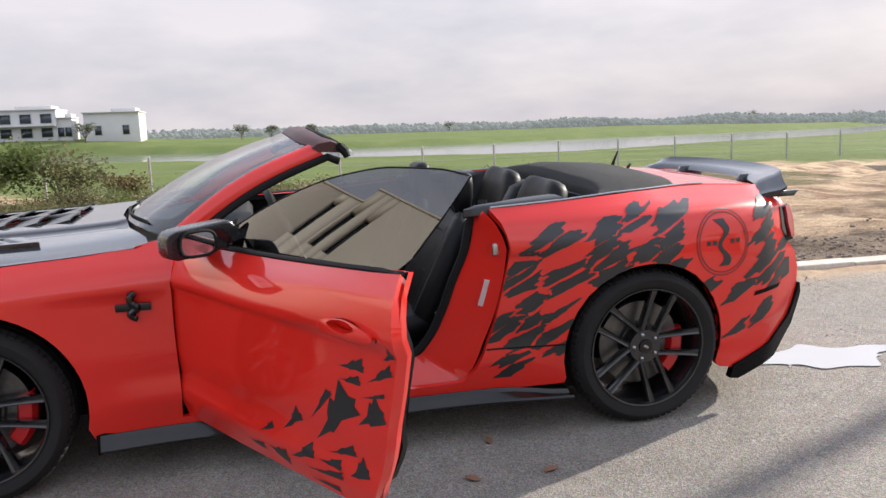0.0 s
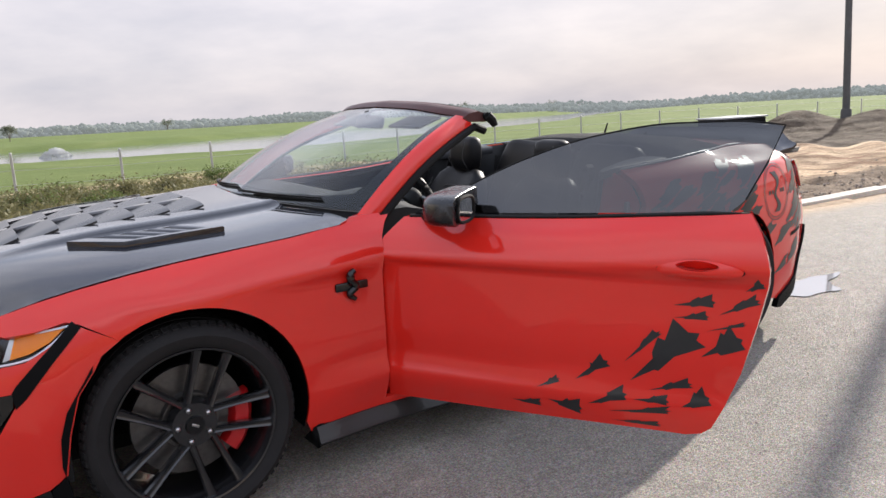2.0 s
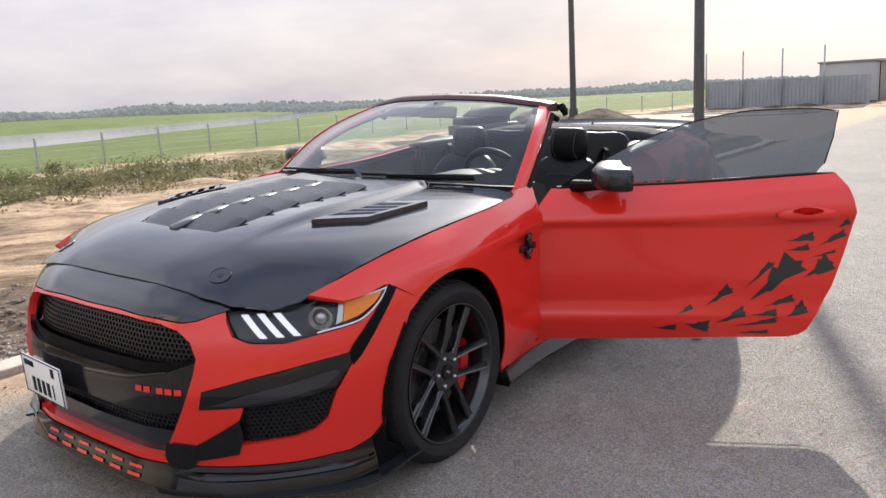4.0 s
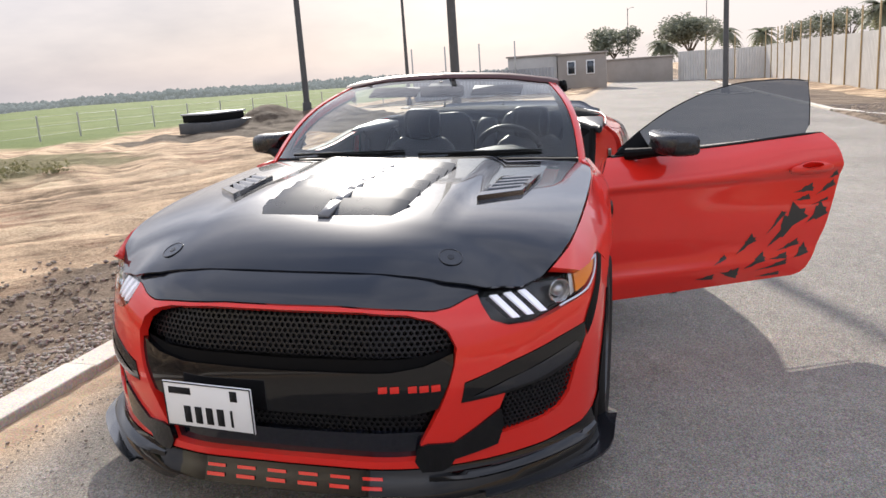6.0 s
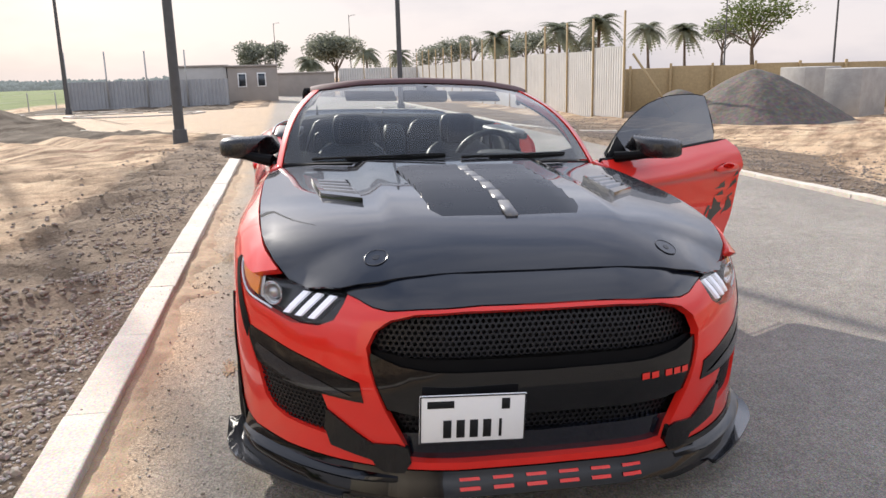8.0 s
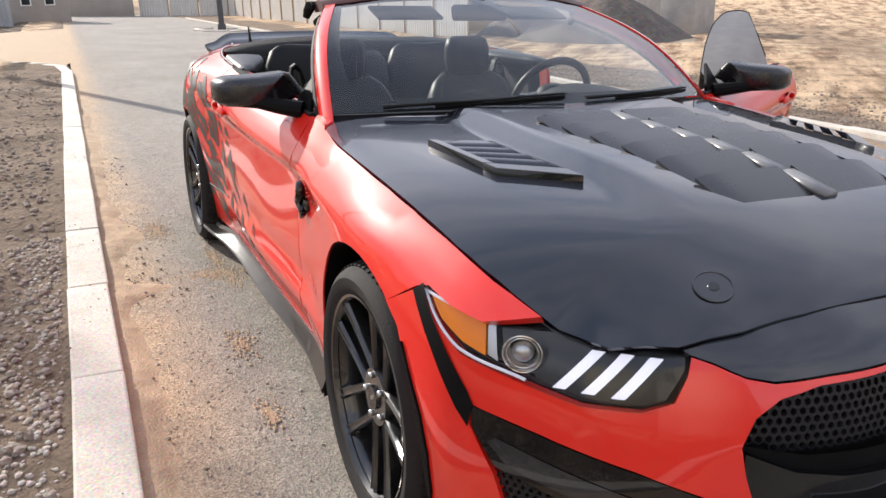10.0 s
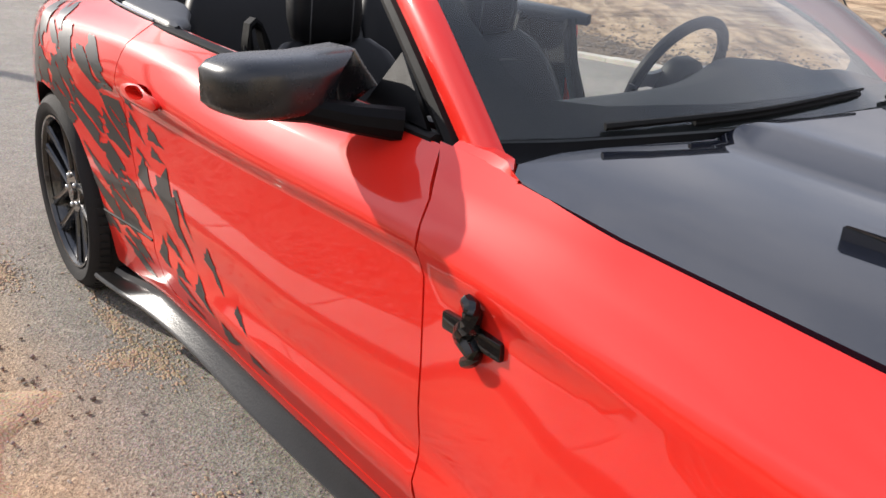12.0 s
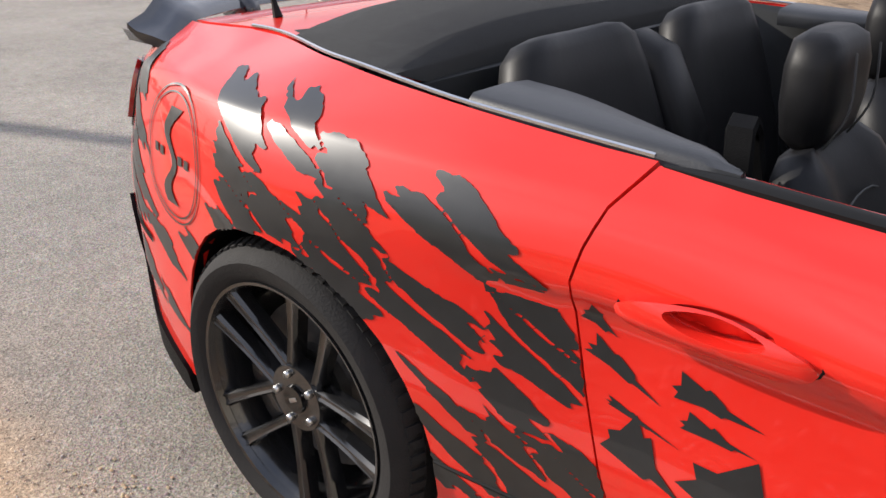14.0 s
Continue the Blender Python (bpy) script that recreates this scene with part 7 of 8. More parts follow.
def leaves(points, size, rng, flat=0.5):
    V, F = [], []
    for p in points:
        k = len(V)
        a, b = rng.uniform(0, math.tau), rng.uniform(-1, 1) * flat + 0.4
        d = Vector((math.cos(a), math.sin(a), b)).normalized()
        s = d.cross(Vector((rng.uniform(-1, 1), rng.uniform(-1, 1), 1))).normalized()
        L = size * rng.uniform(0.6, 1.3)
        V += [p - s * L * 0.25, p + d * L * 0.5 - s * L * 0.32, p + d * L, p + d * L * 0.5 + s * L * 0.32]
        F.append((k, k + 1, k + 2, k + 3))
    return V, F


def tree(x, y, h, spread, seed, mat=LEAF, n=2600, leaf=0.30, trunk=0.35, label="round leafy green tree behind the site"):
    rng = random.Random(seed)
    z = gz(x, y) - 0.05
    t = empty("tree", pose(x, y, z, 0, 0, rng.uniform(0, 360)))
    bm = bmesh.new()
    r = 0.035 * h
    limbs = []
    tube(bm, [(0, 0, 0), (0.05 * h * rng.uniform(-1, 1) * 0.4, 0, h * trunk * 0.6), (0.04 * h * rng.uniform(-1, 1), 0.02 * h, h * trunk * 1.25)], [r, r * 0.75, r * 0.5], 8)
    for k in range(7):
        a = k * math.tau / 7 + rng.uniform(-0.3, 0.3)
        e = Vector((math.cos(a) * spread * rng.uniform(0.4, 0.75), math.sin(a) * spread * rng.uniform(0.4, 0.75), h * rng.uniform(0.5, 0.88)))
        b = Vector((0, 0, h * trunk * rng.uniform(0.75, 1.15)))
        tube(bm, [b, b.lerp(e, 0.5) + Vector((0, 0, 0.06 * h)), e], [r * 0.45, r * 0.28, r * 0.1], 6)
        limbs.append(e)
    part("trunk", bm, BARK, t)
    pts = []
    cl = [(e, spread * rng.uniform(0.28, 0.42)) for e in limbs] + [(Vector((rng.uniform(-1, 1) * spread * 0.5, rng.uniform(-1, 1) * spread * 0.5, h * rng.uniform(0.6, 0.92))), spread * rng.uniform(0.25, 0.4)) for _ in range(9)]
    for _ in range(n):
        c, rad = rng.choice(cl)
        v = Vector((rng.gauss(0, 1), rng.gauss(0, 1), rng.gauss(0, 1))).normalized() * rad * rng.uniform(0.55, 1.08)
        v.z *= 0.75
        pts.append(c + v)
    V, F = leaves(pts, leaf, rng)
    mesh_object("crown", V, F, mat, t, smooth=False)
    tagged(t, label, "tree")
    return t


def palm(x, y, h, seed):
    rng = random.Random(seed)
    z = gz(x, y) - 0.05
    t = empty("palm_tree", pose(x, y, z))
    bm = bmesh.new()
    lean = (rng.uniform(-0.3, 0.3), rng.uniform(-0.3, 0.3))
    tube(bm, [(lean[0] * k / 6, lean[1] * k / 6, h * k / 6) for k in range(7)], [0.30, 0.24, 0.22, 0.22, 0.22, 0.24, 0.27], 10)
    part("trunk", bm, BARK, t)
    V, F = [], []
    top = Vector((lean[0], lean[1], h))
    for k in range(46):
        a = rng.uniform(0, math.tau)
        el = rng.uniform(-0.5, 1.2)
        L = rng.uniform(3.4, 4.4)
        d = Vector((math.cos(a), math.sin(a), 0))
        sd = Vector((-math.sin(a), math.cos(a), 0))
        prev = None
        for i in range(13):
            s = i / 12
            p = top + d * (L * s * math.cos(el * (1 - s * 0.5))) + Vector((0, 0, L * (s * math.sin(el) - 0.75 * s * s)))
            if prev is not None:
                wl_ = 0.75 * math.sin(math.pi * min(1, 0.12 + 0.9 * s)) + 0.05
                for q in (-1, 1):
                    j = len(V)
                    tip = prev.lerp(p, 0.5) + sd * q * wl_ + d * 0.25 * wl_ + Vector((0, 0, -0.28 * wl_))
                    V.extend([prev, p, tip + (p - prev) * 0.35, tip])
                    F.append((j, j + 1, j + 2, j + 3))
            prev = p
    mesh_object("fronds", V, F, PALM_LEAF, t, smooth=False)
    tagged(t, "date palm with a full grey-green crown", "palm tree", group="palms behind the site fence")
    return t


def shrub(x, y, w, h, seed, mat=LEAF, n=900, leaf=0.09, label="scrubby green shrub on the verge"):
    rng = random.Random(seed)
    t = empty("shrub", pose(x, y, gz(x, y) - 0.02))
    bm = bmesh.new()
    cs = []
    for k in range(9):
        a = rng.uniform(0, math.tau)
        e = Vector((math.cos(a) * w * rng.uniform(0.1, 0.42), math.sin(a) * w * rng.uniform(0.1, 0.42), h * rng.uniform(0.4, 0.9)))
        tube(bm, [(0, 0, 0), e * 0.5 + Vector((0, 0, 0.1 * h)), e], [0.02 * h + 0.005, 0.012 * h + 0.003, 0.004], 5)
        cs.append((e, w * rng.uniform(0.14, 0.26)))
    part("stems", bm, BARK, t)
    pts = []
    for _ in range(n):
        c, r = rng.choice(cs)
        v = Vector((rng.gauss(0, 1), rng.gauss(0, 1), rng.gauss(0, 0.8))) * r * 0.55
        p = c + v
        if p.z > 0:
            pts.append(p)
    V, F = leaves(pts, leaf, rng, 0.9)
    mesh_object("foliage", V, F, mat, t, smooth=False)
    tagged(t, label, "shrub", group="shrubs on the verge")


def scrub(name, count, region, mat, seed, label, size=0.065):
    """Low dry growth, as one patch of blades."""
    rng = random.Random(seed)
    pts = []
    for _ in range(count):
        x, y = region(rng)
        z = gz(x, y)
        r = rng.uniform(0.1, 0.3)
        for _ in range(70):
            pts.append(Vector((x + rng.gauss(0, r), y + rng.gauss(0, r), z + abs(rng.gauss(0, 0.09)))))
    V, F = leaves(pts, size, rng, 1.4)
    tagged(mesh_object(name, V, F, mat, smooth=False), label, "scrub", kind="stuff")


# distance haze put into the woods' colour, plus a faint glow for airlight
HAZE = material("woods_haze_glow", (0.13, 0.145, 0.125), 1.0, scale=0.03, color2=(0.10, 0.112, 0.10), spec=0.0)
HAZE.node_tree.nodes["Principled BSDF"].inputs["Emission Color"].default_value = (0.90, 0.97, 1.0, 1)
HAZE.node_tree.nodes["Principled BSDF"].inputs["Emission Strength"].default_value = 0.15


def far_woods():
    """The wooded skyline: many small clumps along a belt."""
    rng = random.Random(12)
    V, F = [], []
    for k in range(15000):
        a = rng.uniform(radians(-14), radians(84))
        d = rng.choice((330, 360, 400, 440)) + rng.uniform(-12, 12)
        x, y = d * math.sin(a), d * math.cos(a)
        hh = 2.4 + 1.7 * noise.noise(Vector((a * 11, 0, d * 0.013))) + (d - 330) * 0.016 + 0.8 * noise.noise(Vector((a * 45, 3, d)))
        z = gz(x, y) + rng.uniform(0, 1) * hh
        r = rng.uniform(0.5, 1.15)
        m = len(V)
        pts = []
        for i in range(6):
            t = i * math.tau / 6
            pts.append((x + r * 1.3 * math.cos(t) * rng.uniform(0.7, 1.2), y + r * math.sin(t), z + rng.uniform(-0.5, 0.3) * r * 0.5))
        V += pts + [(x, y, z + r * rng.uniform(0.5, 0.9)), (x, y, z - r * 1.6)]
        for i in range(6):
            j = (i + 1) % 6
            F += [(m + i, m + j, m + 6), (m + j, m + i, m + 7)]
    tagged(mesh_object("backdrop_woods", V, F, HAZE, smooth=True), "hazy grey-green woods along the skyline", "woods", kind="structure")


# fences, poles, buildings
GALV = material("galvanised_steel", (0.42, 0.42, 0.40), 0.55, metal=0.2, vary=0.25, scale=10.0)
POLE = material("dark_painted_pole", (0.07, 0.072, 0.075), 0.5, vary=0.3, scale=6.0)
SHEETING = material("pale_profiled_sheeting", (0.62, 0.60, 0.56), 0.55, vary=0.12, scale=1.2)
SHEETING_GREY = material("grey_profiled_sheeting", (0.36, 0.37, 0.38), 0.6, vary=0.15, scale=1.0)
TIMBER = material("yellow_timber_post", (0.42, 0.31, 0.16), 0.8, vary=0.25, scale=12.0)
RENDERW = material("white_render", (0.62, 0.61, 0.60), 0.85, vary=0.06, scale=0.6)
RENDERB = material("beige_render", (0.68, 0.62, 0.53), 0.85, vary=0.08, scale=0.6)
WINDOW = material("dark_window_glass", (0.03, 0.04, 0.05), 0.08, coat=0.3)
CABIN_PALE = material("pale_cabin_panel", (0.45, 0.44, 0.42), 0.7, vary=0.15, scale=1.0)
CABIN = material("brown_cabin_panel", (0.33, 0.295, 0.26), 0.75, vary=0.2, scale=1.0)
CONCRETE = material("concrete_block", (0.42, 0.40, 0.37), 0.9, scale=2.0, color2=(0.30, 0.285, 0.26), bump=0.4, bump_scale=30.0)
GRAVEL = material("grey_gravel_heap", (0.135, 0.110, 0.088), 0.95, scale=3.0, color2=(0.072, 0.060, 0.050), bump=1.0, bump_scale=9.0, fine=0.8)


def field_fence():
    line = [(-34, 12.5), (-14, 14.5), (-4, 15.6), (3, 16.2), (8, 17.6), (14, 19.0), (24, 19.6), (33, 18.0), (39, 14.5), (44, 12.5)]
    P = smooth_path([(*p, 0) for p in line], 10)
    root = empty("chain_link_fence")
    tagged(root, "low wire fence on grey steel posts along the grass", "fence")
    dist = [0.0]
    for a, b in zip(P, P[1:]):
        dist.append(dist[-1] + (b - a).length)
    bm = bmesh.new()
    cyl(bm, (0, 0, -0.2), (0, 0, 0.88), 0.030, seg=8)
    cyl(bm, (0, 0, 0.88), (0, 0.0, 0.91), 0.034, 0.01, 8)
    me = bpy.data.meshes.new("post")
    bm.to_mesh(me), bm.free()
    me.materials.append(GALV)
    s, tops = 0.0, []
    while s < dist[-1]:
        x, y = float(np.interp(s, dist, [p.x for p in P])), float(np.interp(s, dist, [p.y for p in P]))
        o = new("post", me)
        o.parent = root
        o.location = (x, y, gz(x, y))
        tops.append(Vector((x, y, gz(x, y))))
        s += 2.25
    for h in (0.2, 0.52, 0.84):
        bm = bmesh.new()
        for a, b in zip(tops, tops[1:]):
            cyl(bm, a + Vector((0, 0, h)), b + Vector((0, 0, h)), 0.004, seg=4, caps=False)
        part("wire", bm, GALV, root)


def corrugated(a, b, h, zb, mat, parent, name, pitch=0.19, depth=0.045):
    """A run of profiled sheeting between two points in plan."""
    a, b = Vector((*a, 0)), Vector((*b, 0))
    d = (b - a).normalized()
    nrm = Vector((-d.y, d.x, 0))
    L = (b - a).length
    V, F = [], []
    s = 0.0
    prof = []
    while s < L:
        prof += [(s, 0.0), (s + pitch * 0.35, 0.0), (s + pitch * 0.5, depth), (s + pitch * 0.85, depth)]
        s += pitch
    for t, o in prof:
        p = a + d * t + nrm * o
        V += [(p.x, p.y, zb), (p.x, p.y, zb + h)]
    for i in range(len(prof) - 1):
        F.append((2 * i, 2 * i + 2, 2 * i + 3, 2 * i + 1))
    k = len(V)
    V += [(v[0] - nrm.x * 0.012, v[1] - nrm.y * 0.012, v[2]) for v in V]
    F += [(f[3] + k, f[2] + k, f[1] + k, f[0] + k) for f in F[:]]
    return mesh_object(name, V, F, mat, parent, smooth=False)


def site_fence():
    root = empty("site_hoarding")
    tagged(root, "tall pale profiled sheet fence on timber posts", "fence")
    A, B, C = Vector((19.6, -9.9)), Vector((58, -9.6)), Vector((60, -3.6))
    for p, q, n in ((A, B, 15), (B, C, 3)):
        for k in range(n):
            a, b = p.lerp(q, k / n), p.lerp(q, (k + 1) / n)
            zb = gz(a.x, a.y) - 0.05
            e = (b - a).normalized() * 0.012
            corrugated(a + e, b - e, 2.28, zb, SHEETING, root, "sheet_panel")
            bm = bmesh.new()
            box(bm, (a.x - 0.05, a.y + 0.07, zb + 1.65), (0.06, 0.06, 3.4), 0.006)
            part("post", bm, TIMBER, root)
    bm = bmesh.new()
    cyl(bm, (19.5, -10.1, 1.6), (18.6, -11.2, gz(18.6, -11.2)), 0.04, seg=6)
    part("brace", bm, TIMBER, root)
    r2 = empty("grey_site_fence")
    tagged(r2, "low grey profiled sheet fence by the cabins", "fence")
    P = [Vector((39.6, 11.5)), Vector((38.6, 3.6))]
    for k in range(4):
        a, b = P[0].lerp(P[1], k / 4), P[0].lerp(P[1], (k + 1) / 4)
        corrugated(a, b, 1.5, -0.48, SHEETING_GREY, r2, "sheet_panel")
        bm = bmesh.new()
        cyl(bm, (a.x - 0.1, a.y, -0.3), (a.x - 0.1, a.y, 2.5), 0.04, seg=6)
        part("post", bm, GALV, r2)


def cabin(name, c, size, rz, mat, label, wins):
    root = empty(name, pose(c[0], c[1], c[2], 0, 0, rz))
    tagged(root, label, "cabin")
    bm = bmesh.new()
    box(bm, (0, 0, size[2] / 2), size, 0.02)
    part("body", bm, mat, root)
    bm = bmesh.new()
    box(bm, (0, 0, size[2] + 0.05), (size[0] + 0.2, size[1] + 0.2, 0.1), 0.02)
    part("roof", bm, CABIN, root)
    for x, z, w, h in wins:
        bm = bmesh.new()
        box(bm, (x, -size[1] / 2 - 0.02, z), (w, 0.05, h), 0.01)
        wf = part("window", bm, WHITE, root)
        bm = bmesh.new()
        box(bm, (x, -size[1] / 2 - 0.05, z), (w - 0.12, 0.02, h - 0.12))
        part("pane", bm, WINDOW, wf)
    return root


def villas():
    for x, y, w, d, h, sd in ((-39.5, 151, 13, 9, 4.9, 0), (-31.9, 150, 2.4, 6, 3.4, 1), (-23.6, 148, 9.0, 9, 4.0, 2), (-56, 156, 14, 9, 4.9, 3)):
        z0 = 2.2
        root = empty("villa", pose(x, y, z0))
        tagged(root, "white flat-roofed modern villa across the water", "house", group="villas across the water")
        bm = bmesh.new()
        box(bm, (0, 0, h / 2 - 1.5), (w, d, h + 3), 0.05)
        box(bm, (w * 0.2, 0, h + 0.3), (w * 0.45, d * 0.6, 0.9), 0.05)
        part("wall", bm, RENDERW, root)
        bm = bmesh.new()
        box(bm, (0, -0.3, h + 0.06), (w + 0.4, d + 0.4, 0.18), 0.02)
        part("roof", bm, RENDERW, root)
        for fz in (1.0, 3.4):
            if fz + 1 > h:
                continue
            k = 4 if sd in (0, 3) else 2
            for i in range(k):
                ww = 1.9 if sd in (0, 3) else 1.2
                bm = bmesh.new()
                box(bm, (-w / 2 + w * (i + 0.5) / k, -d / 2 - 0.01, fz), (ww, 0.12, 1.7), 0.02)
                wi = part("window", bm, SHEETING_GREY, root)
                bm = bmesh.new()
                box(bm, (-w / 2 + w * (i + 0.5) / k, -d / 2 - 0.08, fz), (ww - 0.2, 0.03, 1.5))
                part("pane", bm, WINDOW, wi)
            if sd in (0, 3) and fz > 3:
                fz = 2.2
                bm = bmesh.new()
                box(bm, (0, -d / 2 - 0.7, fz), (w, 1.4, 0.2), 0.02)
                part("balcony", bm, RENDERW, root)


def street_pole(x, y, h, r, arm, label):
    z = gz(x, y) - 0.05
    root = empty("street_lamp" if arm else "pole", pose(x, y, z))
    tagged(root, label, "street lamp" if arm else "pole")
    bm = bmesh.new()
    cyl(bm, (0, 0, 0), (0, 0, h), r, r * 0.6, 14)
    part("shaft", bm, POLE, root)
    bm = bmesh.new()
    cyl(bm, (0, 0, 0), (0, 0, 0.35), r * 1.5, r * 1.35, 14)
    part("base", bm, POLE, root)
    if arm:
        bm = bmesh.new()
        tube(bm, [(0, 0, h - 0.5), (arm * 0.2, -arm * 0.3, h - 0.15), (arm * 0.3, -arm * 0.9, h)], [r * 0.45, r * 0.4, r * 0.35], 8)
        part("arm", bm, POLE, root)
        bm = bmesh.new()
        box(bm, (arm * 0.32, -arm * 1.15, h + 0.02), (0.16, 0.55, 0.09), 0.03)
        part("lamp_head", bm, POLE, root)


def heap(x, y, r, h, mat, seed, label, name="gravel_heap"):
    V, F = [], []
    n, m = 26, 72
    for i in range(n + 1):
        t = i / n
        for j in range(m):
            a = j * math.tau / m
            rr = r * t * (1 + 0.12 * noise.noise(Vector((math.cos(a) * 2, math.sin(a) * 2, seed))))
            px, py = x + rr * math.cos(a) * 1.25, y + rr * math.sin(a)
            z = gz(px, py) * t + gz(x, y) * (1 - t) - 0.06 + h * (max(0.0, 1 - t ** 1.45) ** 1.15) + 0.05 * noise.noise(Vector((px * 2, py * 2, seed))) * (1 - t)
            V.append((px, py, z))
    F = [(i * m + j, i * m + m + j, i * m + m + (j + 1) % m, i * m + (j + 1) % m) for i in range(n) for j in range(m)]
    tagged(mesh_object(name, V, F, mat), label, "heap", kind="stuff")


ground()
road()
kerb_run("kerb", [(-40, 1.535), (12.0, 1.535), (13.4, 1.66), (14.6, 2.2), (16.2, 3.6), (18.6, 5.8), (22.0, 8.0), (24.6, 10.0), (25.2, 12.5), (28.3, 14.8), (32.0, 15.2), (34.3, 13.4), (34.6, 10.5), (34.8, 6.8)], "pale dusty concrete kerb beside the parked car")
kerb_run("far_kerb", [(-40, -5.70), (8.8, -5.70), (10.2, -6.4), (11.0, -7.4)], "pale concrete kerb across the road")
kerb_run("junction_kerb", [(15.5, -9.0), (14.4, -7.6), (15.4, -6.2), (18.0, -5.7), (52, -5.7)], "pale concrete kerb past the junction")
kerb_run("pole_island_kerb", [(31.0 + 1.5 * math.cos(a), -4.35 + 1.0 * math.sin(a)) for a in np.linspace(0, math.tau, 30)], "small oval island of pale kerb stones")
kerb_run("planter_kerb", [(30.6 + 1.9 * math.cos(a), 6.8 + 2.6 * math.sin(a)) for a in np.linspace(0, math.tau, 40)], "ring of pale kerb stones on the side road")


def sand_drift():
    """Blown sand banked against the kerb, with tongues and thin patches over the asphalt."""
    V, F = [], []
    xs, m = np.arange(-3.6, 6.5, 0.018), 26
    for x in xs:
        w = 0.135 + 0.07 * nz(x, 0, 1.3, 3) + 0.05 * nz(x, 4, 5.0, 3) + 0.22 * math.exp(-((x - 0.62) / 0.10) ** 2) + 0.10 * math.exp(-((x - 1.5) / 0.25) ** 2)
        for k in range(m):
            q = k / (m - 1)
            y = 1.462 - w * q
            h = 0.022 * math.sin(math.pi * min(1, 0.35 + q * 0.72)) * (0.75 + 0.5 * nz(x, y, 3.0, 5)) + 0.006 * nz(x, y, 22.0, 6) * (1 - q) + 0.010 * max(0, nz(x, y, 11.0, 8)) * math.sin(math.pi * q)
            V.append((x, y, y * BK - fall(x) + h * (1 - q ** 4) - 0.006 * q ** 4 + 0.003))
    F = [(i * m + j, i * m + j + 1, i * m + m + j + 1, i * m + m + j) for i in range(len(xs) - 1) for j in range(m - 1)]
    ob = mesh_object("sand_drift", V, F, DRIFT)
    tagged(ob, "orange-brown sand banked in the gutter along the kerb", "sand", kind="stuff")
    V, F = [], []
    rng = random.Random(8)
    for cx, cy, rx, ry in ((-0.16, 1.01, 0.16, 0.07), (0.70, 0.98, 0.10, 0.20), (0.95, 0.93, 0.34, 0.05), (0.62, 0.90, 0.17, 0.06), (0.22, 0.76, 0.10, 0.04), (-0.75, 1.03, 0.12, 0.05), (1.6, 1.15, 0.25, 0.10)):
        for _ in range(int(330 * rx * ry / 0.015) + 40):
            a, r = rng.uniform(0, math.tau), abs(rng.gauss(0, 0.55))
            x, y = cx + rx * r * math.cos(a) + 0.03 * rng.gauss(0, 1), cy + ry * r * math.sin(a)
            e, k = rng.uniform(0.0025, 0.009), len(V)
            z = y * BK - fall(x) + 0.0045
            t = rng.uniform(0, math.tau)
            V += [(x + e * math.cos(t + j * math.tau / 5), y + e * math.sin(t + j * math.tau / 5) * 0.7, z - 0.002) for j in range(5)] + [(x, y, z + e * 0.35)]
            F += [(k + j, k + (j + 1) % 5, k + 5) for j in range(5)]
    ob = mesh_object("sand_specks", V, F, DRIFT)
    tagged(ob, "loose crumbs of pale sand over the asphalt", "sand", kind="stuff")


DRIFT = material("gutter_sand", (0.50, 0.365, 0.235), 0.95, scale=9.0, color2=(0.38, 0.27, 0.175), bump=0.4, bump_scale=120.0, fine=0.5, spec=0.1)
sand_drift()
scatter_stones("kerb_crumbs", 260, lambda r: (r.uniform(-2.5, 4.5), 1.46 + 0.165 * r.random()), 0.0045, CLOD, 9, "dirt crumbs lying on the kerb stones", lambda x, y: y * BK - fall(x) + 0.055)
scatter_stones("gutter_clods", 120, lambda r: (r.choice((r.gauss(0.62, 0.12), r.uniform(-2, 4))), 1.36 - abs(r.gauss(0, 0.14))), 0.009, CLOD, 10, "dark clods lying in the gutter sand", lambda x, y: y * BK - fall(x) + 0.006)
scatter_stones("verge_gravel", 1300, lambda r: (r.uniform(-3.0, 1.5), 1.64 + abs(r.gauss(0, 0.16))), 0.012, STONE, 1, "loose grey gravel beside the kerb", gz)
scatter_stones("verge_clods", 3000, lambda r: (r.choice((r.uniform(-3.5, 1), r.uniform(-3.5, 5), r.uniform(-3, 12))), 1.66 + abs(r.gauss(0, 0.8))), 0.023, CLOD, 2, "brown earth clods on the sand", gz)
scatter_stones("road_grit", 2600, lambda r: (r.uniform(-3.5, 4), r.choice((r.uniform(-4.5, 1.4), 1.44 - abs(r.gauss(0, 0.22)), r.uniform(0.9, 1.4)))), 0.0052, STONE, 3, "fine grit on the asphalt", lambda x, y: y * BK - fall(x))
scatter_stones("far_gravel", 4500, lambda r: (r.uniform(1, 20), -5.85 - abs(r.gauss(0, 1.4))), 0.026, CLOD, 5, "loose stones beyond the far kerb", gz)
water()
field_fence()
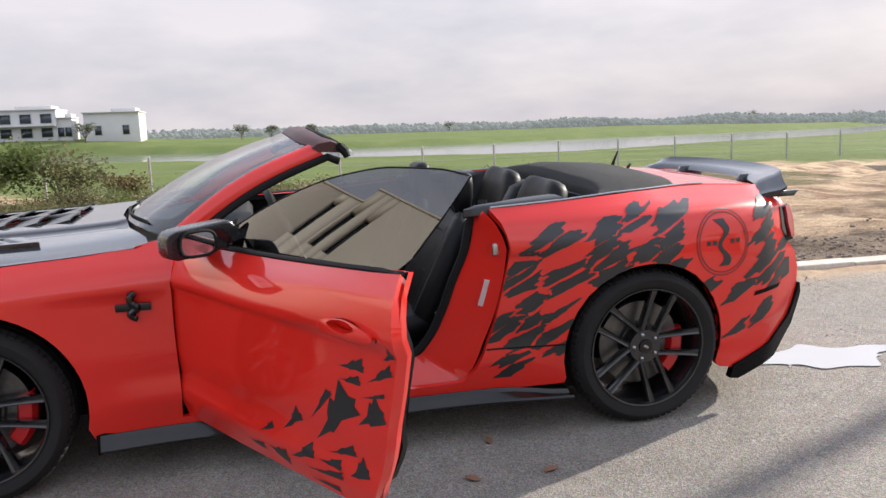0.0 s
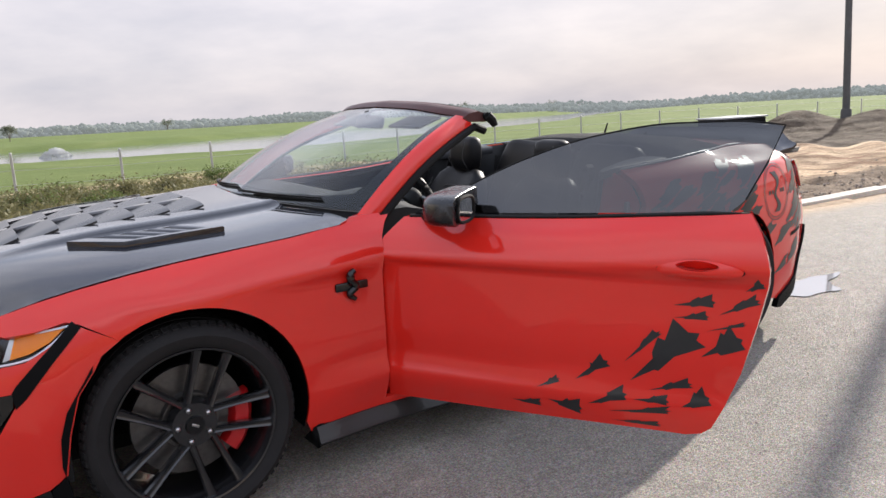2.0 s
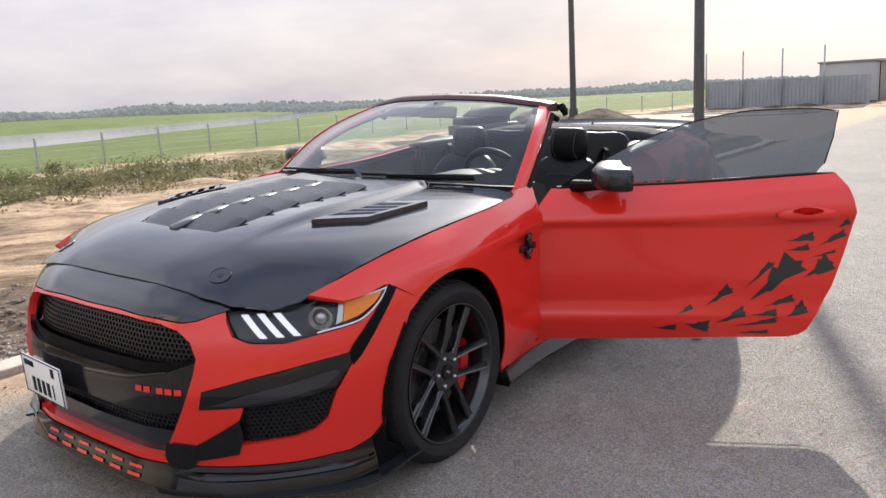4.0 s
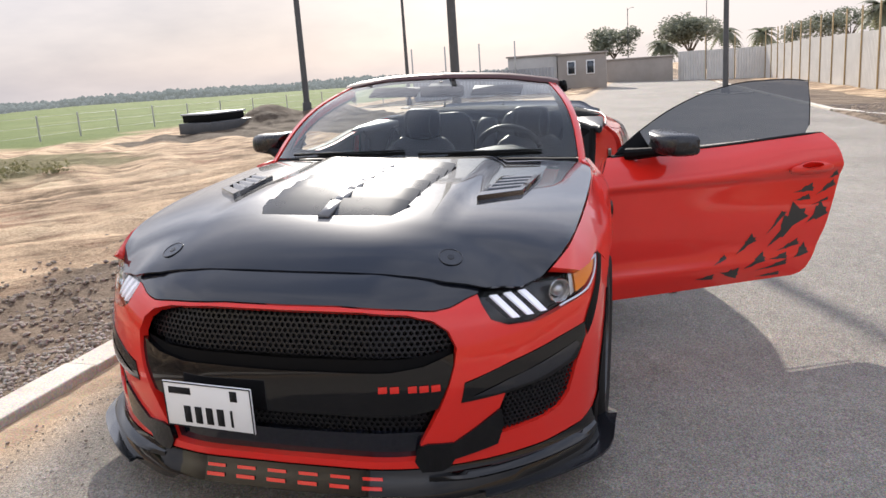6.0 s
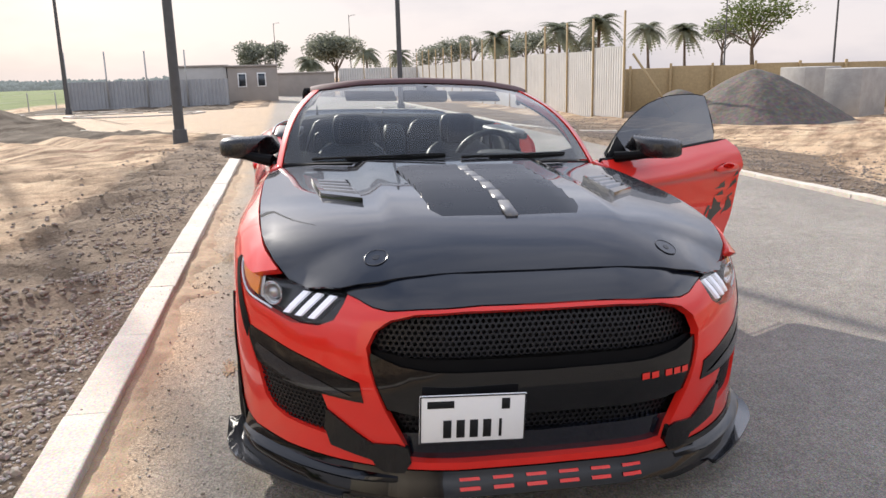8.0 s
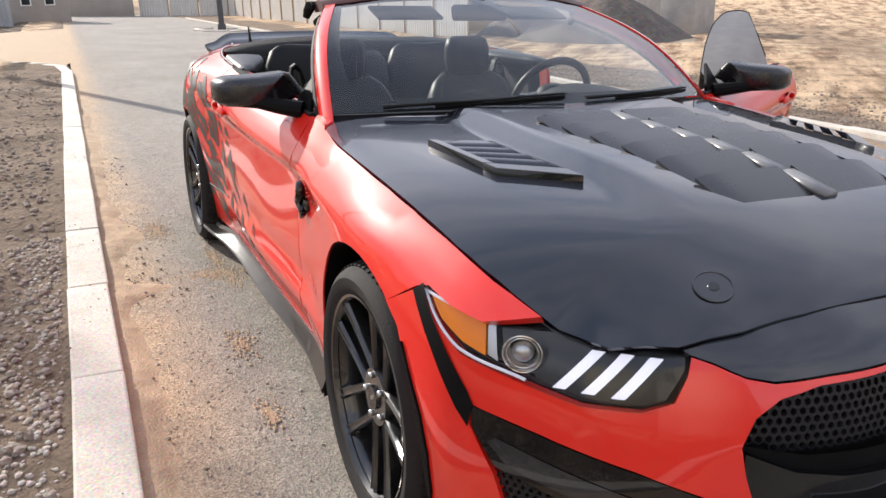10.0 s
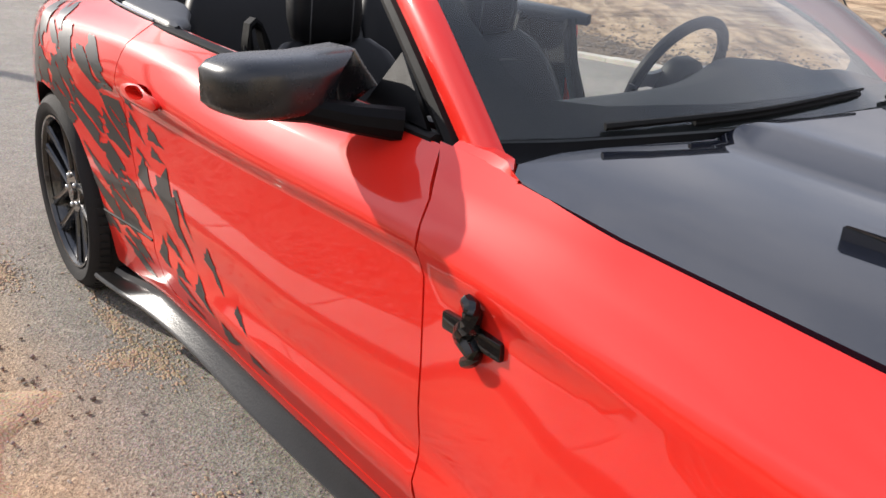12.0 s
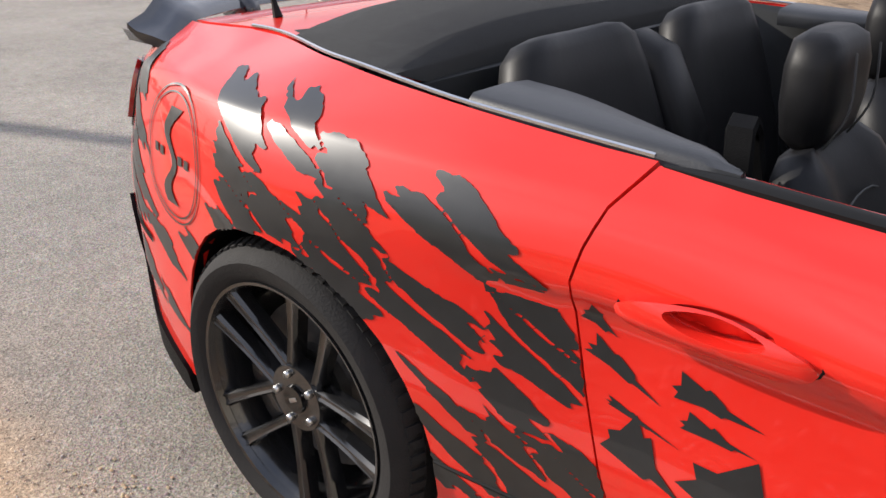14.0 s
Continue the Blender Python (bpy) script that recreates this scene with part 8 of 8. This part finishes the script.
def near_house():
    """A tall plain house across the road, seen only mirrored in the paint and glass."""
    root = empty("beige_house", pose(-14, 12, gz(-14, 12) - 0.1))
    tagged(root, "plain beige rendered house with three narrow slot windows", "house")
    slots = ((-4.45, -4.12), (-3.80, -3.47), (-2.88, -2.55))
    for y0, y1, h in ((-9.0, -3.40, 12.2), (-3.40, 6.0, 11.3)):
        bm = bmesh.new()
        cuts = [y0] + [v for sl in slots if y0 < sl[0] < y1 for v in sl] + [y1]
        for i, (a, b) in enumerate(zip(cuts, cuts[1:])):
            if i % 2 == 0:
                box(bm, (-0.15, (a + b) / 2, h / 2), (0.3, b - a, h))
            else:
                box(bm, (-0.15, (a + b) / 2, 4.3), (0.3, b - a, 8.6))
                box(bm, (-0.15, (a + b) / 2, (10.75 + h) / 2), (0.3, b - a, h - 10.75))
        box(bm, (-4.3, (y0 + y1) / 2, h / 2 - 0.05), (7.9, y1 - y0, h - 0.1))
        part("wall", bm, RENDERB, root)
        bm = bmesh.new()
        box(bm, (-4.1, (y0 + y1) / 2, h + 0.05), (8.3, y1 - y0 + 0.1, 0.1), 0.01)
        part("roof", bm, RENDERB, root)
    for a, b in slots:
        bm = bmesh.new()
        box(bm, (-0.25, (a + b) / 2, 9.68), (0.06, b - a + 0.02, 2.18))
        part("window", bm, WINDOW, root)


near_house()
site_fence()
villas()
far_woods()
cabin("site_cabin", (45.2, 5.4, -0.55), (2.9, 2.6, 2.2), -88, CABIN_PALE, "pale grey prefabricated site cabin behind the fence", ())
cabin("site_cabin", (45.2, 2.5, -0.55), (2.8, 2.6, 2.15), -88, CABIN, "brown prefabricated site cabin with two windows", ((-0.6, 1.4, 0.5, 0.8), (0.5, 1.4, 0.5, 0.8)))
cabin("site_shed", (60, -0.6, -0.75), (2.5, 5.0, 1.8), 4, CABIN, "dark open-fronted site shed", ())
street_pole(12.66, 2.85, 11.0, 0.105, 0, "dark grey steel pole standing on the verge")
street_pole(21.8, 10.35, 12.0, 0.11, 0, "dark grey steel pole by the sand heap")
street_pole(34.3, 10.3, 6.0, 0.10, 1.0, "dark street lamp with a single arm")
street_pole(31.0, -4.35, 12.0, 0.12, 0, "dark grey steel pole at the junction")
for x, y, h in ((58, -46, 11), (86, -52, 11), (150, -12, 13), (165, 2, 12)):
    street_pole(x, y, h, 0.10, 0.8, "distant slim street lamp")
heap(16.9, -12.75, 2.45, 1.5, GRAVEL, 3, "grey-brown gravel heap beside the hoarding")
heap(20.6, -12.3, 1.5, 0.95, GRAVEL, 8, "small grey gravel heap beside the hoarding")
for x, y, r, h in ((16.7, -15.9, 25, 1.42), (19.4, -16.3, 10, 1.5)):
    bm = bmesh.new()
    box(bm, (0, 0, h / 2), (1.1, 1.5, h), 0.03)
    o = part("concrete_block", bm, CONCRETE)
    o.matrix_basis = pose(x, y, gz(x, y) - 0.05, 0, 0, r)
    tagged(o, "pale weathered concrete block by the gravel heap", "concrete block", group="concrete blocks")
# dark crate on the sand
def crate():
    root = empty("crate_stack", pose(19.2, 12.4, gz(19.2, 12.4) - 0.02, 0, 0, 80))
    tagged(root, "dark crate stacked on the sand", "crate")
    for nm, z, w, d, h, x, mat in (("base", 0.17, 1.3, 2.1, 0.34, 0.0, POLE), ("upper_box", 0.46, 1.1, 1.7, 0.22, 0.08, BLACK_PLASTIC), ("lid", 0.60, 1.2, 1.8, 0.05, 0.08, SHEETING_GREY)):
        bm = bmesh.new()
        box(bm, (x, 0.05, z), (w, d, h), 0.015)
        part(nm, bm, mat, root)


crate()
# low tan wall and dunes behind the gravel
bm = bmesh.new()
for k in range(7):
    x, y = 25.2 - 0.74 * k, -11.8 - 1.3 * k
    box(bm, (x, y, gz(x, y) + 0.75), (1.49, 0.08, 1.7), 0.01, rotm(0, 0, 60.5))
    box(bm, (x + 0.33, y + 0.70, gz(x, y) + 0.8), (0.09, 0.14, 1.8), 0.01, rotm(0, 0, 60.5))
o = part("boundary_wall", bm, TIMBER)
tagged(o, "tan timber board fence behind the gravel heap", "wall", kind="structure")
# trees
for k, (x, y, h) in enumerate(((128, -35, 9.5), (106, -38, 9), (104, -43, 9.5), (128, -62, 9), (134, -72, 9), (168, -17, 9), (178, -25, 8.5), (172, -5, 7))):
    palm(x, y, h * 0.75, 20 + k)
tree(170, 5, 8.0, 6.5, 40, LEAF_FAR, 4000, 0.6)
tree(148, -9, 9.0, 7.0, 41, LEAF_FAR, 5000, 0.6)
tree(112, -72, 10.5, 8.0, 42, LEAF, 2600, 0.55)
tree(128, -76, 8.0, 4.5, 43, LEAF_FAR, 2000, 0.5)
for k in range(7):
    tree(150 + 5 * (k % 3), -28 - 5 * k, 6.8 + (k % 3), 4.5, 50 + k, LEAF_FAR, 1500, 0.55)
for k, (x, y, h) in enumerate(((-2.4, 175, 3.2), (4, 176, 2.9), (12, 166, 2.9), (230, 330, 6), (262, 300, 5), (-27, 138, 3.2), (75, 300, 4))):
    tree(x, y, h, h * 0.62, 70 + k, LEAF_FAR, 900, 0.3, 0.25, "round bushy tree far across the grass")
# verge plants
rng = random.Random(9)
shrub(-5.7, 13.7, 2.2, 1.4, 1, LEAF, 3600, 0.10, "tall leafy green shrub beside the fence")
shrub(-4.3, 14.2, 1.8, 1.0, 2, LEAF_DRY, 1800, 0.09)
shrub(-3.0, 13.4, 1.0, 0.62, 3, LEAF_RED, 900, 0.07, "russet dry shrub on the verge")
for k in range(20):
    x = rng.uniform(-4, 6.5)
    shrub(x, 10.8 + 0.10 * x + rng.uniform(-0.8, 3.6), rng.uniform(0.7, 1.5), rng.uniform(0.14, 0.28), 100 + k, rng.choice((LEAF_DRY, LEAF_DRY, LEAF)), 900, 0.05)
scrub("verge_scrub", 380, lambda r: (r.uniform(-9, 8), 12.0 + r.gauss(0, 1.8)), LEAF_DRY, 31, "low dry scrub along the fence")
# small litter by the car
LEAF_DEAD = material("dead_leaf", (0.28, 0.14, 0.08), 0.8, vary=0.3, scale=40.0)
for x, y, r in ((0.775, -1.26, 20), (0.46, -1.245, -40), (0.62, -0.93, 80)):
    bm = bmesh.new()
    loft(bm, [[(t, -0.016 * math.sin(math.pi * (t + 0.035) / 0.07) - 0.001, 0.006 + 0.004 * math.cos(60 * t)), (t, 0.001 + 0.016 * math.sin(math.pi * (t + 0.035) / 0.07), 0.010), (t, 0.0, 0.002)] for t in np.linspace(-0.034, 0.034, 7)])
    bmesh.ops.recalc_face_normals(bm, faces=bm.faces)
    o = part("fallen_leaf", bm, LEAF_DEAD)
    o.matrix_basis = TILT @ pose(x, y, 0.0, 0, 0, r)
    tagged(o, "curled brown fallen leaf on the asphalt", "leaf", group="fallen leaves")
# puddle
# grey base puts some of the mirrored sky's paleness into the water colour
PUDDLE = material("shallow_puddle", (0.35, 0.35, 0.35), 0.03, coat=0.6)
o = sheet("puddle", lambda x, y: Vector((x, y, y * BK - fall(x) + 0.006)), [(2.72 + (0.46 + 0.14 * math.sin(3 * a) + 0.06 * math.sin(7 * a)) * math.cos(a), -0.42 + (0.16 + 0.05 * math.sin(4 * a + 1) + 0.03 * math.sin(9 * a)) * math.sin(a)) for a in [k * math.tau / 60 for k in range(60)]], PUDDLE, None, step=0.08)
tagged(o, "shallow pale puddle on the asphalt behind the car", "puddle", kind="structure")
